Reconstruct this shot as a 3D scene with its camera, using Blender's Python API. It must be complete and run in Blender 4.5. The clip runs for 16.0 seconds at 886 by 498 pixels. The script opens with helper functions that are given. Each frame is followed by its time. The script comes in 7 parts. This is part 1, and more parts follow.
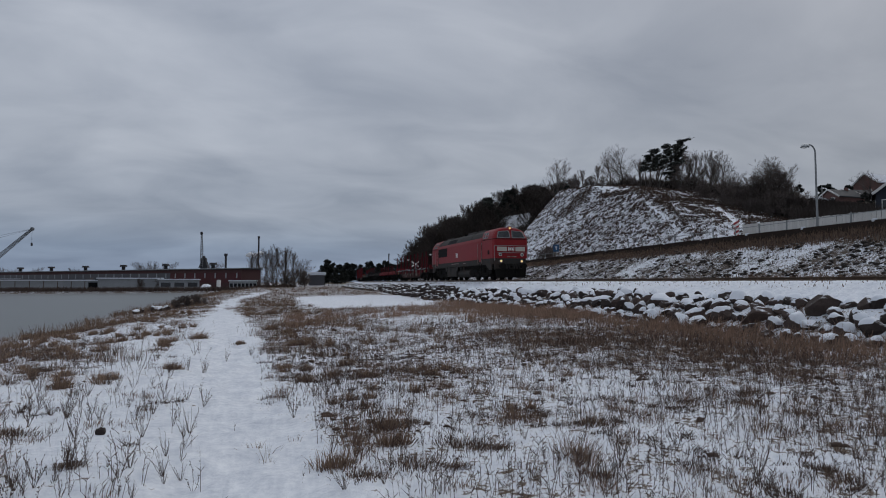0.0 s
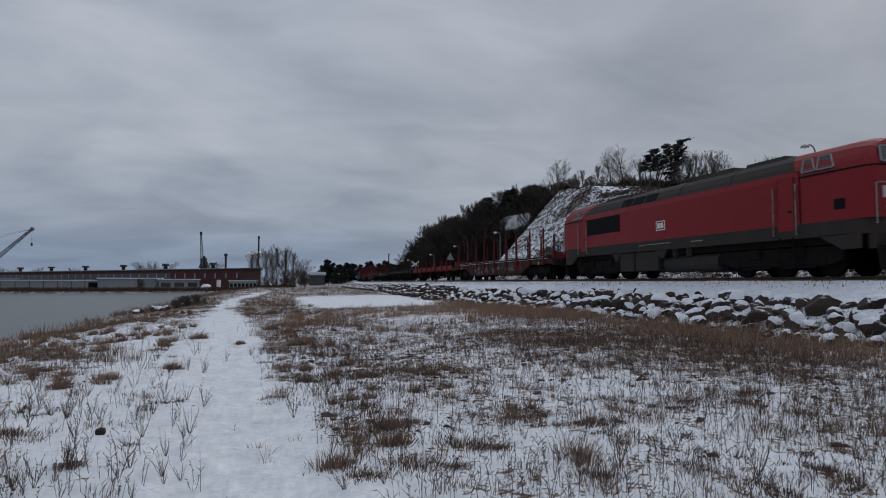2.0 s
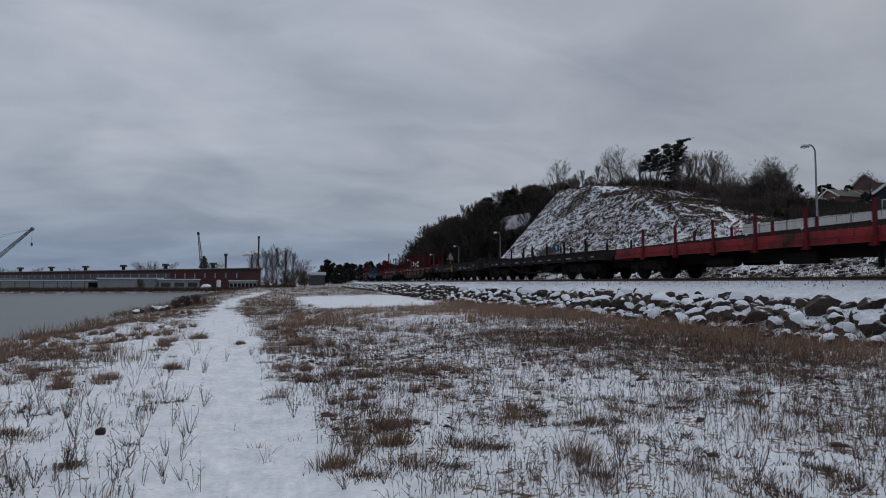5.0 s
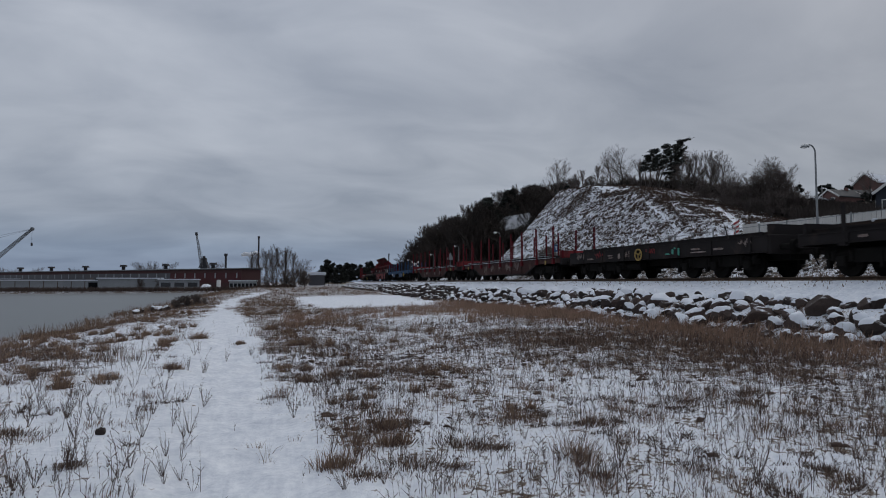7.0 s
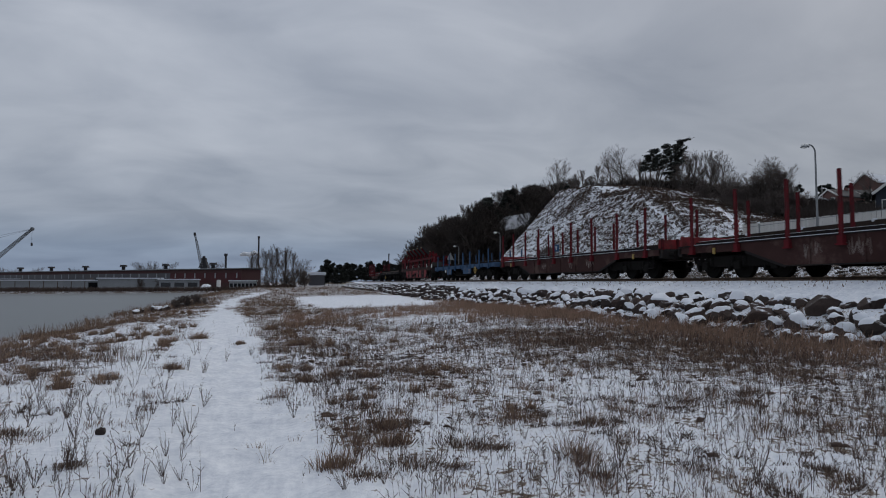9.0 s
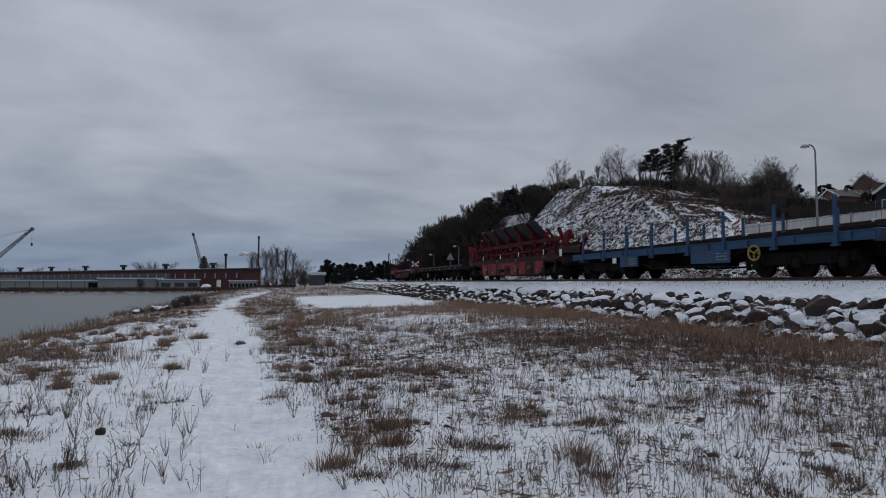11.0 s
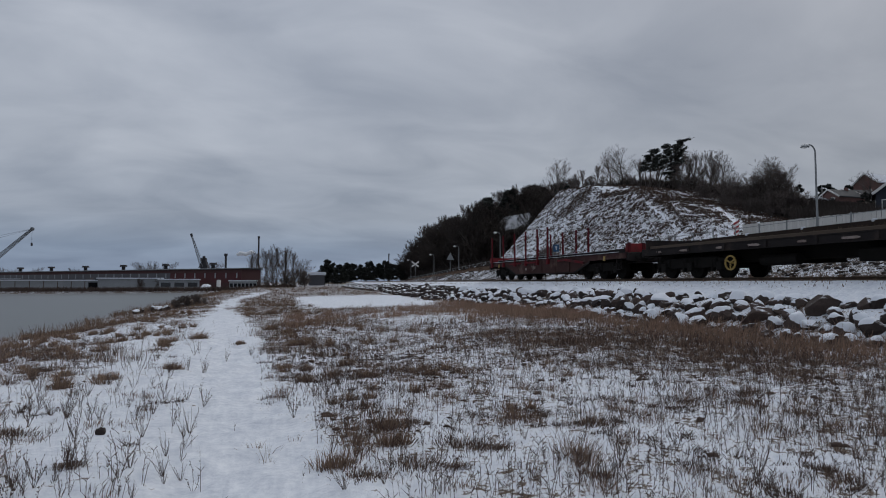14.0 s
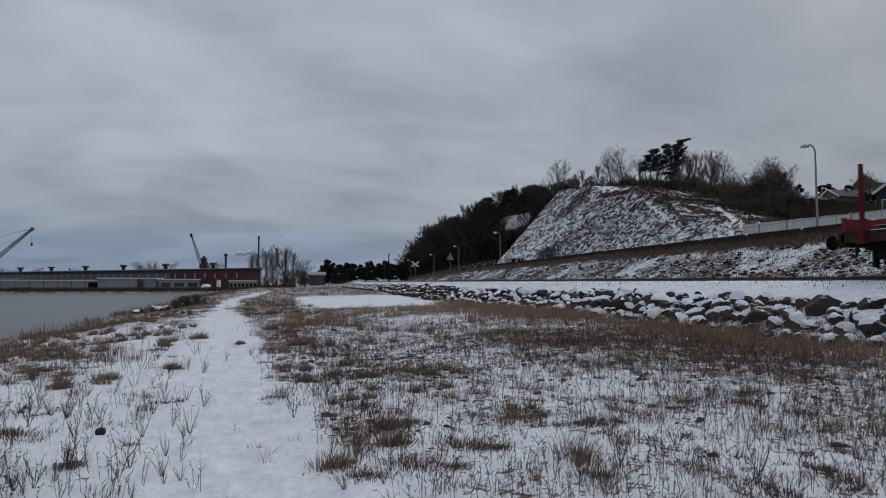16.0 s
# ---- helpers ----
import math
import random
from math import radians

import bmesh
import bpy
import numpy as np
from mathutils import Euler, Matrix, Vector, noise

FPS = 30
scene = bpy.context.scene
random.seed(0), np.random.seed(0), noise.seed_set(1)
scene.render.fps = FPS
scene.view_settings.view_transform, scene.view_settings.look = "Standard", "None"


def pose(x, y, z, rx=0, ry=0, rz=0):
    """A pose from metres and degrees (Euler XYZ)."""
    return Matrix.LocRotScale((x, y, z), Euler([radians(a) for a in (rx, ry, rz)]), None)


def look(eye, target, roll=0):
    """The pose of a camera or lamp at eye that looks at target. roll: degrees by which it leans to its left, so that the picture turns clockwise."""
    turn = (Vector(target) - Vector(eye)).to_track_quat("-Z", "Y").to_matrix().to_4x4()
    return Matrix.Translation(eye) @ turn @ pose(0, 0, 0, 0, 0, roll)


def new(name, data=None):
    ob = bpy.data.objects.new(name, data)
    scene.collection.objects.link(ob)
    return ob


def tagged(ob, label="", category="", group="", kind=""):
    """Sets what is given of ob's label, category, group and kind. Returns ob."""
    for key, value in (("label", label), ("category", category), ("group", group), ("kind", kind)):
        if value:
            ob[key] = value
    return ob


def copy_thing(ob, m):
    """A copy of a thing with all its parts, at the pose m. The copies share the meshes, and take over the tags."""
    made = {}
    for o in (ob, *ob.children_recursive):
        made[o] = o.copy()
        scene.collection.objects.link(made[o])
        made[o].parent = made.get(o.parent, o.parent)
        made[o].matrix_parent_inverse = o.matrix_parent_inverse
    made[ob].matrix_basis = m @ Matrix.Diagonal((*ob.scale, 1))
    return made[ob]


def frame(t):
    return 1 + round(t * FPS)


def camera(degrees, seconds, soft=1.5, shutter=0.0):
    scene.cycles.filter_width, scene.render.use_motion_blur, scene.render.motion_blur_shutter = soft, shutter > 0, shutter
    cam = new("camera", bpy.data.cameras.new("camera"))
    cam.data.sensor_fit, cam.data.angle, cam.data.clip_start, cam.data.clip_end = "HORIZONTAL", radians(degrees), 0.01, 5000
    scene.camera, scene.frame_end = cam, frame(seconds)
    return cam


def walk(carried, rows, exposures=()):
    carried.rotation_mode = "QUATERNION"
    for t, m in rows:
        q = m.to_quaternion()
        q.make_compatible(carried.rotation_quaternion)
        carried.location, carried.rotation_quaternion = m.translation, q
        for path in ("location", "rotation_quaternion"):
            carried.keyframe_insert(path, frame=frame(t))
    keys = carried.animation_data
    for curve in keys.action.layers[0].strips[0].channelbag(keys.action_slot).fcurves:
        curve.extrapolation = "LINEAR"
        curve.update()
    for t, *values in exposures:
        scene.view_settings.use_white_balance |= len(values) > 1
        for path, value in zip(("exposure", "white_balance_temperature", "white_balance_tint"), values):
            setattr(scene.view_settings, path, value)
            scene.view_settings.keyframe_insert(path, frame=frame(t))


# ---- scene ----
# World: x to the right across the track, y along the track into the distance, z up; 0 at the ground by the tripod.
EYE = 1.6          # lens above the ground
RAIL = 1.77        # rail head
TRACK = 17.8       # centre of the track
FRONT = 44.52      # front of the locomotive along the track at the start
SPEED = 15.61      # metres a second

cam = camera(72.0, 16.0, soft=1.0, shutter=0.12)
EYEPOSE = pose(0, 0, EYE, 90 + 3.104, 0, -15.413)
walk(cam, [(0.0, EYEPOSE), (16.0, EYEPOSE)], exposures=[(0.0, 0.0, 6500, 10), (16.0, 0.0, 6500, 10)])

# ---- sky and light ----
SUN_UP, SUN_TURN = radians(46), radians(67)


def make_world():
    world = bpy.data.worlds.new("overcast_sky")
    scene.world = world
    world.use_nodes = True
    nt = world.node_tree
    nt.nodes.clear()
    N, L = nt.nodes.new, nt.links.new
    out, bg = N("ShaderNodeOutputWorld"), N("ShaderNodeBackground")
    sky = N("ShaderNodeTexSky")
    sky.sky_type, sky.sun_disc = "NISHITA", False
    sky.sun_elevation, sky.sun_rotation = SUN_UP, SUN_TURN
    sky.dust_density = 3.0
    co = N("ShaderNodeTexCoord")
    sep = N("ShaderNodeSeparateXYZ")
    L(co.outputs["Generated"], sep.inputs[0])
    # flat cloud deck seen in perspective
    lift = N("ShaderNodeMath"); lift.operation = "ADD"; lift.inputs[1].default_value = 0.24
    L(sep.outputs["Z"], lift.inputs[0])
    clampz = N("ShaderNodeMath"); clampz.operation = "MAXIMUM"; clampz.inputs[1].default_value = 0.16
    L(lift.outputs[0], clampz.inputs[0])
    dx, dy = N("ShaderNodeMath"), N("ShaderNodeMath")
    for d, k in ((dx, "X"), (dy, "Y")):
        d.operation = "DIVIDE"
        L(sep.outputs[k], d.inputs[0]); L(clampz.outputs[0], d.inputs[1])
    comb = N("ShaderNodeCombineXYZ")
    L(dx.outputs[0], comb.inputs[0]); L(dy.outputs[0], comb.inputs[1])
    n1, n2 = N("ShaderNodeTexNoise"), N("ShaderNodeTexNoise")
    n1.inputs["Scale"].default_value, n1.inputs["Detail"].default_value, n1.inputs["Roughness"].default_value = 2.3, 7, 0.50
    n1.inputs["Distortion"].default_value = 0.5
    n2.inputs["Scale"].default_value, n2.inputs["Detail"].default_value = 0.75, 4
    stretch = N("ShaderNodeMapping")
    stretch.inputs["Scale"].default_value = (0.85, 1.2, 1)
    stretch.inputs["Rotation"].default_value = (0, 0, radians(20))
    stretch.inputs["Location"].default_value = (1.2, 4.4, 0)
    L(comb.outputs[0], stretch.inputs["Vector"])
    L(stretch.outputs[0], n1.inputs["Vector"]); L(stretch.outputs[0], n2.inputs["Vector"])
    add = N("ShaderNodeMath"); add.operation = "MULTIPLY_ADD"; add.inputs[1].default_value = 0.5
    L(n2.outputs[0], add.inputs[0]); 
    half = N("ShaderNodeMath"); half.operation = "MULTIPLY"; half.inputs[1].default_value = 0.5
    L(n1.outputs[0], half.inputs[0]); L(half.outputs[0], add.inputs[2])
    ramp = N("ShaderNodeValToRGB")
    e = ramp.color_ramp.elements
    e[0].position, e[0].color = 0.36, (0.235, 0.262, 0.312, 1)
    e[1].position, e[1].color = 0.64, (0.385, 0.412, 0.462, 1)
    L(add.outputs[0], ramp.inputs[0])
    # brighter towards the zenith, blue-grey band low over the horizon
    grad = N("ShaderNodeValToRGB")
    g = grad.color_ramp.elements
    g[0].position, g[0].color = 0.0, (0.62, 0.72, 0.86, 1)
    g[1].position, g[1].color = 1.0, (1.25, 1.25, 1.25, 1)
    for p, c in ((0.052, (0.58, 0.68, 0.81, 1)), (0.105, (0.88, 0.915, 0.96, 1)), (0.19, (0.99, 1.0, 1.01, 1)), (0.40, (1.10, 1.10, 1.10, 1)), (0.6, (1.12, 1.12, 1.12, 1))):
        q = g.new(p); q.color = c
    L(sep.outputs["Z"], grad.inputs[0])
    mul = N("ShaderNodeMix"); mul.data_type, mul.blend_type = "RGBA", "MULTIPLY"
    mul.inputs["Factor"].default_value = 1.0
    # the cloud thins out towards the sea side
    thin = N("ShaderNodeMath"); thin.operation = "MULTIPLY_ADD"
    thin.inputs[1].default_value, thin.inputs[2].default_value = -0.40, 1.125
    L(sep.outputs["X"], thin.inputs[0])
    scale_ = N("ShaderNodeVectorMath"); scale_.operation = "SCALE"
    most = N("ShaderNodeMath"); most.operation = "MINIMUM"; most.inputs[1].default_value = 1.12
    L(thin.outputs[0], most.inputs[0])
    L(grad.outputs[0], scale_.inputs[0]); L(most.outputs[0], scale_.inputs["Scale"])
    L(ramp.outputs[0], mul.inputs["A"]); L(scale_.outputs[0], mul.inputs["B"])
    # a little of the clear sky's own tint behind the cloud
    tint = N("ShaderNodeMix"); tint.data_type = "RGBA"; tint.blend_type = "ADD"; tint.inputs["Factor"].default_value = 0.008
    L(mul.outputs["Result"], tint.inputs["A"]); L(sky.outputs[0], tint.inputs["B"])
    L(tint.outputs["Result"], bg.inputs[0])
    bg.inputs[1].default_value = 1.0
    L(bg.outputs[0], out.inputs[0])


make_world()
sun = new("sun", bpy.data.lights.new("sun", "SUN"))
sun.data.energy, sun.data.angle, sun.data.color = 0.62, radians(40), (1.0, 0.97, 0.93)
sun.matrix_world = look((70, 30, 80), (0, 0, 0))


# ---- materials ----
def mat(name, color, rough=0.7, metal=0.0, scale=3.0, amount=0.25, fine=40.0, bump=0.15, dirt=None, dirt_at=0.6, spec=0.5, rand=0.0):
    """Paint or mineral with broad stains, fine grain and a slight relief."""
    m = bpy.data.materials.new(name)
    m.use_nodes = True
    nt = m.node_tree
    N, L = nt.nodes.new, nt.links.new
    b = nt.nodes["Principled BSDF"]
    b.inputs["Roughness"].default_value, b.inputs["Metallic"].default_value = rough, metal
    b.inputs["Specular IOR Level"].default_value = spec
    co = N("ShaderNodeTexCoord")
    a, f = N("ShaderNodeTexNoise"), N("ShaderNodeTexNoise")
    a.inputs["Scale"].default_value, a.inputs["Detail"].default_value, a.inputs["Roughness"].default_value = scale, 5, 0.6
    f.inputs["Scale"].default_value, f.inputs["Detail"].default_value = fine, 3
    L(co.outputs["Object"], a.inputs["Vector"]); L(co.outputs["Object"], f.inputs["Vector"])
    mix = N("ShaderNodeMix"); mix.data_type = "RGBA"
    lo = tuple(c * (1 - amount) for c in color)
    hi = tuple(min(1, c * (1 + amount)) for c in color)
    mix.inputs["A"].default_value, mix.inputs["B"].default_value = (*lo, 1), (*hi, 1)
    s = N("ShaderNodeMath"); s.operation = "MULTIPLY_ADD"; s.inputs[1].default_value = 0.45
    h = N("ShaderNodeMath"); h.operation = "MULTIPLY"; h.inputs[1].default_value = 0.6
    L(a.outputs[0], h.inputs[0]); L(f.outputs[0], s.inputs[0]); L(h.outputs[0], s.inputs[2])
    L(s.outputs[0], mix.inputs["Factor"])
    col = mix.outputs["Result"]
    if rand:
        info = N("ShaderNodeObjectInfo")
        hsv = N("ShaderNodeHueSaturation")
        mr = N("ShaderNodeMapRange"); mr.inputs["To Min"].default_value, mr.inputs["To Max"].default_value = 1 - rand, 1 + rand
        L(info.outputs["Random"], mr.inputs["Value"]); L(mr.outputs[0], hsv.inputs["Value"]); L(col, hsv.inputs["Color"])
        col = hsv.outputs[0]
    if dirt:
        d = N("ShaderNodeTexNoise"); d.inputs["Scale"].default_value, d.inputs["Detail"].default_value, d.inputs["Roughness"].default_value = scale * 0.6, 7, 0.7
        L(co.outputs["Object"], d.inputs["Vector"])
        r = N("ShaderNodeMapRange"); r.inputs["From Min"].default_value, r.inputs["From Max"].default_value = dirt_at - 0.08, dirt_at + 0.12
        L(d.outputs[0], r.inputs["Value"])
        dm = N("ShaderNodeMix"); dm.data_type = "RGBA"; dm.inputs["B"].default_value = (*dirt, 1)
        L(r.outputs[0], dm.inputs["Factor"]); L(col, dm.inputs["A"])
        col = dm.outputs["Result"]
    L(col, b.inputs["Base Color"])
    if bump:
        bp = N("ShaderNodeBump"); bp.inputs["Strength"].default_value, bp.inputs["Distance"].default_value = bump, 0.02
        L(f.outputs[0], bp.inputs["Height"]); L(bp.outputs[0], b.inputs["Normal"])
    return m


def snowy(name, color, lean=0.55, spread=0.2, scale=3.0, snow=(0.80, 0.83, 0.87), amount=0.3, breakup=0.35, rand=0.0):
    """A rough surface with snow lying where it faces up."""
    m = mat(name, color, 0.9, scale=scale, amount=amount, bump=0.5, fine=scale * 8, rand=rand)
    nt = m.node_tree
    N, L = nt.nodes.new, nt.links.new
    b = nt.nodes["Principled BSDF"]
    base = b.inputs["Base Color"].links[0].from_socket
    g, sep, co, n = N("ShaderNodeNewGeometry"), N("ShaderNodeSeparateXYZ"), N("ShaderNodeTexCoord"), N("ShaderNodeTexNoise")
    n.inputs["Scale"].default_value, n.inputs["Detail"].default_value = scale * 1.2, 6
    L(co.outputs["Object"], n.inputs["Vector"])
    L(g.outputs["Normal"], sep.inputs[0])
    s = N("ShaderNodeMath"); s.operation = "MULTIPLY_ADD"; s.inputs[1].default_value = breakup
    L(n.outputs[0], s.inputs[0]); L(sep.outputs["Z"], s.inputs[2])
    r = N("ShaderNodeMapRange"); r.inputs["From Min"].default_value, r.inputs["From Max"].default_value = lean + breakup / 2 - spread / 2, lean + breakup / 2 + spread / 2
    L(s.outputs[0], r.inputs["Value"])
    mx = N("ShaderNodeMix"); mx.data_type = "RGBA"; mx.inputs["B"].default_value = (*snow, 1)
    L(r.outputs[0], mx.inputs["Factor"]); L(base, mx.inputs["A"]); L(mx.outputs["Result"], b.inputs["Base Color"])
    return m


SNOW = (0.80, 0.83, 0.88)


def ground_material():
    """Snow, dead grass and earth by a painted mask (Cover) and noise at three scales."""
    m = bpy.data.materials.new("snowy_ground")
    m.use_nodes = True
    nt = m.node_tree
    N, L = nt.nodes.new, nt.links.new
    b = nt.nodes["Principled BSDF"]
    b.inputs["Roughness"].default_value, b.inputs["Specular IOR Level"].default_value = 0.85, 0.2
    co = N("ShaderNodeTexCoord")
    cov = N("ShaderNodeAttribute"); cov.attribute_name = "cover"
    ear = N("ShaderNodeAttribute"); ear.attribute_name = "earth"

    def noise_node(scale, detail, rough=0.6, vec=None):
        n = N("ShaderNodeTexNoise")
        n.inputs["Scale"].default_value, n.inputs["Detail"].default_value, n.inputs["Roughness"].default_value = scale, detail, rough
        L(vec or co.outputs["Object"], n.inputs["Vector"])
        return n
    n1, n2, n3 = noise_node(0.45, 6), noise_node(3.2, 8, 0.70), noise_node(13, 6, 0.7)

    def madd(x, k, y=0.0):
        q = N("ShaderNodeMath"); q.operation = "MULTIPLY_ADD"
        L(x, q.inputs[0]); q.inputs[1].default_value = k
        if isinstance(y, float):
            q.inputs[2].default_value = y
        else:
            L(y, q.inputs[2])
        return q.outputs[0]
    v = madd(n1.outputs[0], 0.12, madd(n2.outputs[0], 0.42, madd(n3.outputs[0], 0.55, -0.545)))
    v = madd(v, 3.0, cov.outputs["Fac"])
    r = N("ShaderNodeMapRange"); r.inputs["From Min"].default_value, r.inputs["From Max"].default_value = 0.46, 0.54
    L(v, r.inputs["Value"])
    grass = N("ShaderNodeMix"); grass.data_type = "RGBA"
    grass.inputs["A"].default_value, grass.inputs["B"].default_value = (0.060, 0.046, 0.038, 1), (0.20, 0.15, 0.11, 1)
    L(n3.outputs[0], grass.inputs["Factor"])
    earth = N("ShaderNodeMix"); earth.data_type = "RGBA"
    earth.inputs["B"].default_value = (0.045, 0.038, 0.032, 1)
    L(ear.outputs["Fac"], earth.inputs["Factor"]); L(grass.outputs["Result"], earth.inputs["A"])
    sn = N("ShaderNodeMix"); sn.data_type = "RGBA"
    sn.inputs["A"].default_value, sn.inputs["B"].default_value = (0.56, 0.60, 0.67, 1), (0.87, 0.895, 0.93, 1)
    tone = N("ShaderNodeMapRange"); tone.inputs["From Min"].default_value, tone.inputs["From Max"].default_value = 0.34, 0.60
    L(madd(n3.outputs[0], 0.5, madd(n2.outputs[0], 0.5, 0.0)), tone.inputs["Value"]); L(tone.outputs[0], sn.inputs["Factor"])
    mx = N("ShaderNodeMix"); mx.data_type = "RGBA"
    L(r.outputs[0], mx.inputs["Factor"]); L(sn.outputs["Result"], mx.inputs["A"]); L(earth.outputs["Result"], mx.inputs["B"])
    L(mx.outputs["Result"], b.inputs["Base Color"])
    bp = N("ShaderNodeBump"); bp.inputs["Strength"].default_value, bp.inputs["Distance"].default_value = 0.6, 0.05
    L(madd(n3.outputs[0], 0.4, n2.outputs[0]), bp.inputs["Height"]); L(bp.outputs[0], b.inputs["Normal"])
    return m


def water_material():
    m = bpy.data.materials.new("ice_water")
    m.use_nodes = True
    nt = m.node_tree
    N, L = nt.nodes.new, nt.links.new
    b = nt.nodes["Principled BSDF"]
    b.inputs["Roughness"].default_value = 0.30
    b.inputs["Specular IOR Level"].default_value = 0.22
    co, n, n2 = N("ShaderNodeTexCoord"), N("ShaderNodeTexNoise"), N("ShaderNodeTexNoise")
    n.inputs["Scale"].default_value, n.inputs["Detail"].default_value = 1.4, 5
    n2.inputs["Scale"].default_value, n2.inputs["Detail"].default_value = 0.06, 4
    L(co.outputs["Object"], n.inputs["Vector"]); L(co.outputs["Object"], n2.inputs["Vector"])
    mx = N("ShaderNodeMix"); mx.data_type = "RGBA"
    mx.inputs["A"].default_value, mx.inputs["B"].default_value = (0.050, 0.057, 0.054, 1), (0.088, 0.096, 0.092, 1)
    L(n2.outputs[0], mx.inputs["Factor"]); L(mx.outputs["Result"], b.inputs["Base Color"])
    bp = N("ShaderNodeBump"); bp.inputs["Strength"].default_value, bp.inputs["Distance"].default_value = 0.25, 0.02
    L(n.outputs[0], bp.inputs["Height"]); L(bp.outputs[0], b.inputs["Normal"])
    return m


M = {}
M["ground"] = ground_material()
M["water"] = water_material()
M["ballast"] = snowy("ballast_stone", (0.105, 0.090, 0.078), 1.02, 0.30, 6, breakup=0.5)
M["rail"] = mat("rail_steel", (0.10, 0.07, 0.05), 0.5, 0.7)
M["sleeper"] = mat("sleeper_concrete", (0.20, 0.19, 0.17), 0.9)
M["rock"] = snowy("granite_boulder", (0.046, 0.031, 0.026), 0.86, 0.16, 1.6, rand=0.55, amount=0.5, breakup=0.6)
M["clod"] = snowy("earth_clods", (0.034, 0.027, 0.023), 1.0, 0.2, 4, rand=0.0, amount=0.45, breakup=0.6)
M["red"] = mat("red_paint", (0.215, 0.011, 0.015), 0.5, spec=0.25, scale=1.2, amount=0.14, fine=9, bump=0.02, dirt=(0.16, 0.05, 0.045), dirt_at=0.66)
M["red_faded"] = mat("faded_red_paint", (0.26, 0.032, 0.037), 0.7, spec=0.15, scale=1.4, amount=0.3, bump=0.05, dirt=(0.055, 0.03, 0.028), dirt_at=0.53)
M["red_stake"] = mat("red_stake_paint", (0.118, 0.013, 0.018), 0.75, spec=0.12, scale=2.5, amount=0.35, bump=0.08, dirt=(0.035, 0.022, 0.022), dirt_at=0.56)
M["rusty"] = mat("rusty_frame", (0.048, 0.024, 0.022), 0.85, scale=1.3, amount=0.6, bump=0.2, spec=0.12, dirt=(0.125, 0.082, 0.072), dirt_at=0.60)
M["dark"] = mat("dark_frame", (0.022, 0.019, 0.019), 0.8, spec=0.12, scale=1.2, amount=0.4, bump=0.15, dirt=(0.06, 0.045, 0.038), dirt_at=0.62)
M["grime"] = mat("bogie_grime", (0.013, 0.012, 0.011), 0.9, spec=0.08, scale=3, amount=0.5, bump=0.3)
M["deck"] = mat("worn_deck_wood", (0.045, 0.040, 0.036), 0.9, spec=0.1, scale=2, amount=0.4, bump=0.3)
M["roof_grey"] = mat("roof_grey_paint", (0.044, 0.039, 0.036), 0.7, spec=0.2, scale=1.2, amount=0.25, fine=12, bump=0.03)
M["skirt"] = mat("skirt_grey_paint", (0.036, 0.034, 0.032), 0.75, spec=0.15, scale=1.5, amount=0.4, fine=12, bump=0.04, dirt=(0.050, 0.036, 0.030), dirt_at=0.54)
M["blue"] = mat("blue_paint", (0.034, 0.078, 0.150), 0.65, spec=0.2, scale=1.3, amount=0.3, bump=0.05, dirt=(0.05, 0.05, 0.06), dirt_at=0.62)
M["white_paint"] = mat("white_paint", (0.72, 0.72, 0.70), 0.6, amount=0.12)
M["cream"] = mat("cream_panel_paint", (0.48, 0.44, 0.39), 0.6, amount=0.15)
M["pale"] = mat("pale_graffiti", (0.25, 0.205, 0.185), 0.8, scale=4, amount=0.4, dirt=(0.10, 0.06, 0.05), dirt_at=0.55)
M["yellow"] = mat("yellow_mark", (0.34, 0.23, 0.06), 0.6)
M["glass"] = mat("dark_cab_glass", (0.015, 0.017, 0.02), 0.06, amount=0.1, bump=0.0, spec=0.6)
M["black"] = mat("black_louvre", (0.008, 0.008, 0.009), 0.7, spec=0.1, amount=0.3)
M["plate"] = mat("grey_rubber_plate", (0.037, 0.035, 0.036), 0.8, spec=0.12, scale=1.5, amount=0.3, bump=0.08)
M["steel"] = mat("galvanised_steel", (0.22, 0.23, 0.235), 0.6, 0.3, amount=0.2)
M["fence"] = mat("pale_fence_boards", (0.47, 0.46, 0.44), 0.85, scale=2.5, amount=0.2, rand=0.08)
M["asphalt"] = snowy("asphalt", (0.05, 0.05, 0.05), 0.97, 0.2, 1.0)
M["brick"] = mat("dark_red_brick", (0.060, 0.026, 0.026), 0.9, scale=0.4, amount=0.35)
M["brick_red"] = mat("red_brick_band", (0.066, 0.018, 0.020), 0.9, scale=0.4, amount=0.4)
M["brick_house"] = mat("house_brick", (0.150, 0.082, 0.072), 0.9, scale=1.5, amount=0.3)
M["shed_white"] = mat("pale_shed_wall", (0.24, 0.255, 0.27), 0.8, scale=0.5, amount=0.45)
M["roof_dark"] = mat("dark_roof", (0.040, 0.042, 0.046), 0.8, scale=0.5, amount=0.3)
M["roof_snow"] = mat("snowy_roof", (0.62, 0.65, 0.70), 0.9, scale=0.6, amount=0.2)
M["bark"] = mat("bare_bark", (0.080, 0.068, 0.060), 0.95, scale=4, amount=0.35, rand=0.25)
M["twig"] = mat("winter_twigs", (0.105, 0.084, 0.076), 0.95, scale=2, amount=0.35, rand=0.25, bump=0)
M["needle"] = mat("dark_needles", (0.022, 0.024, 0.020), 0.9, scale=3, amount=0.5, rand=0.25, bump=0)
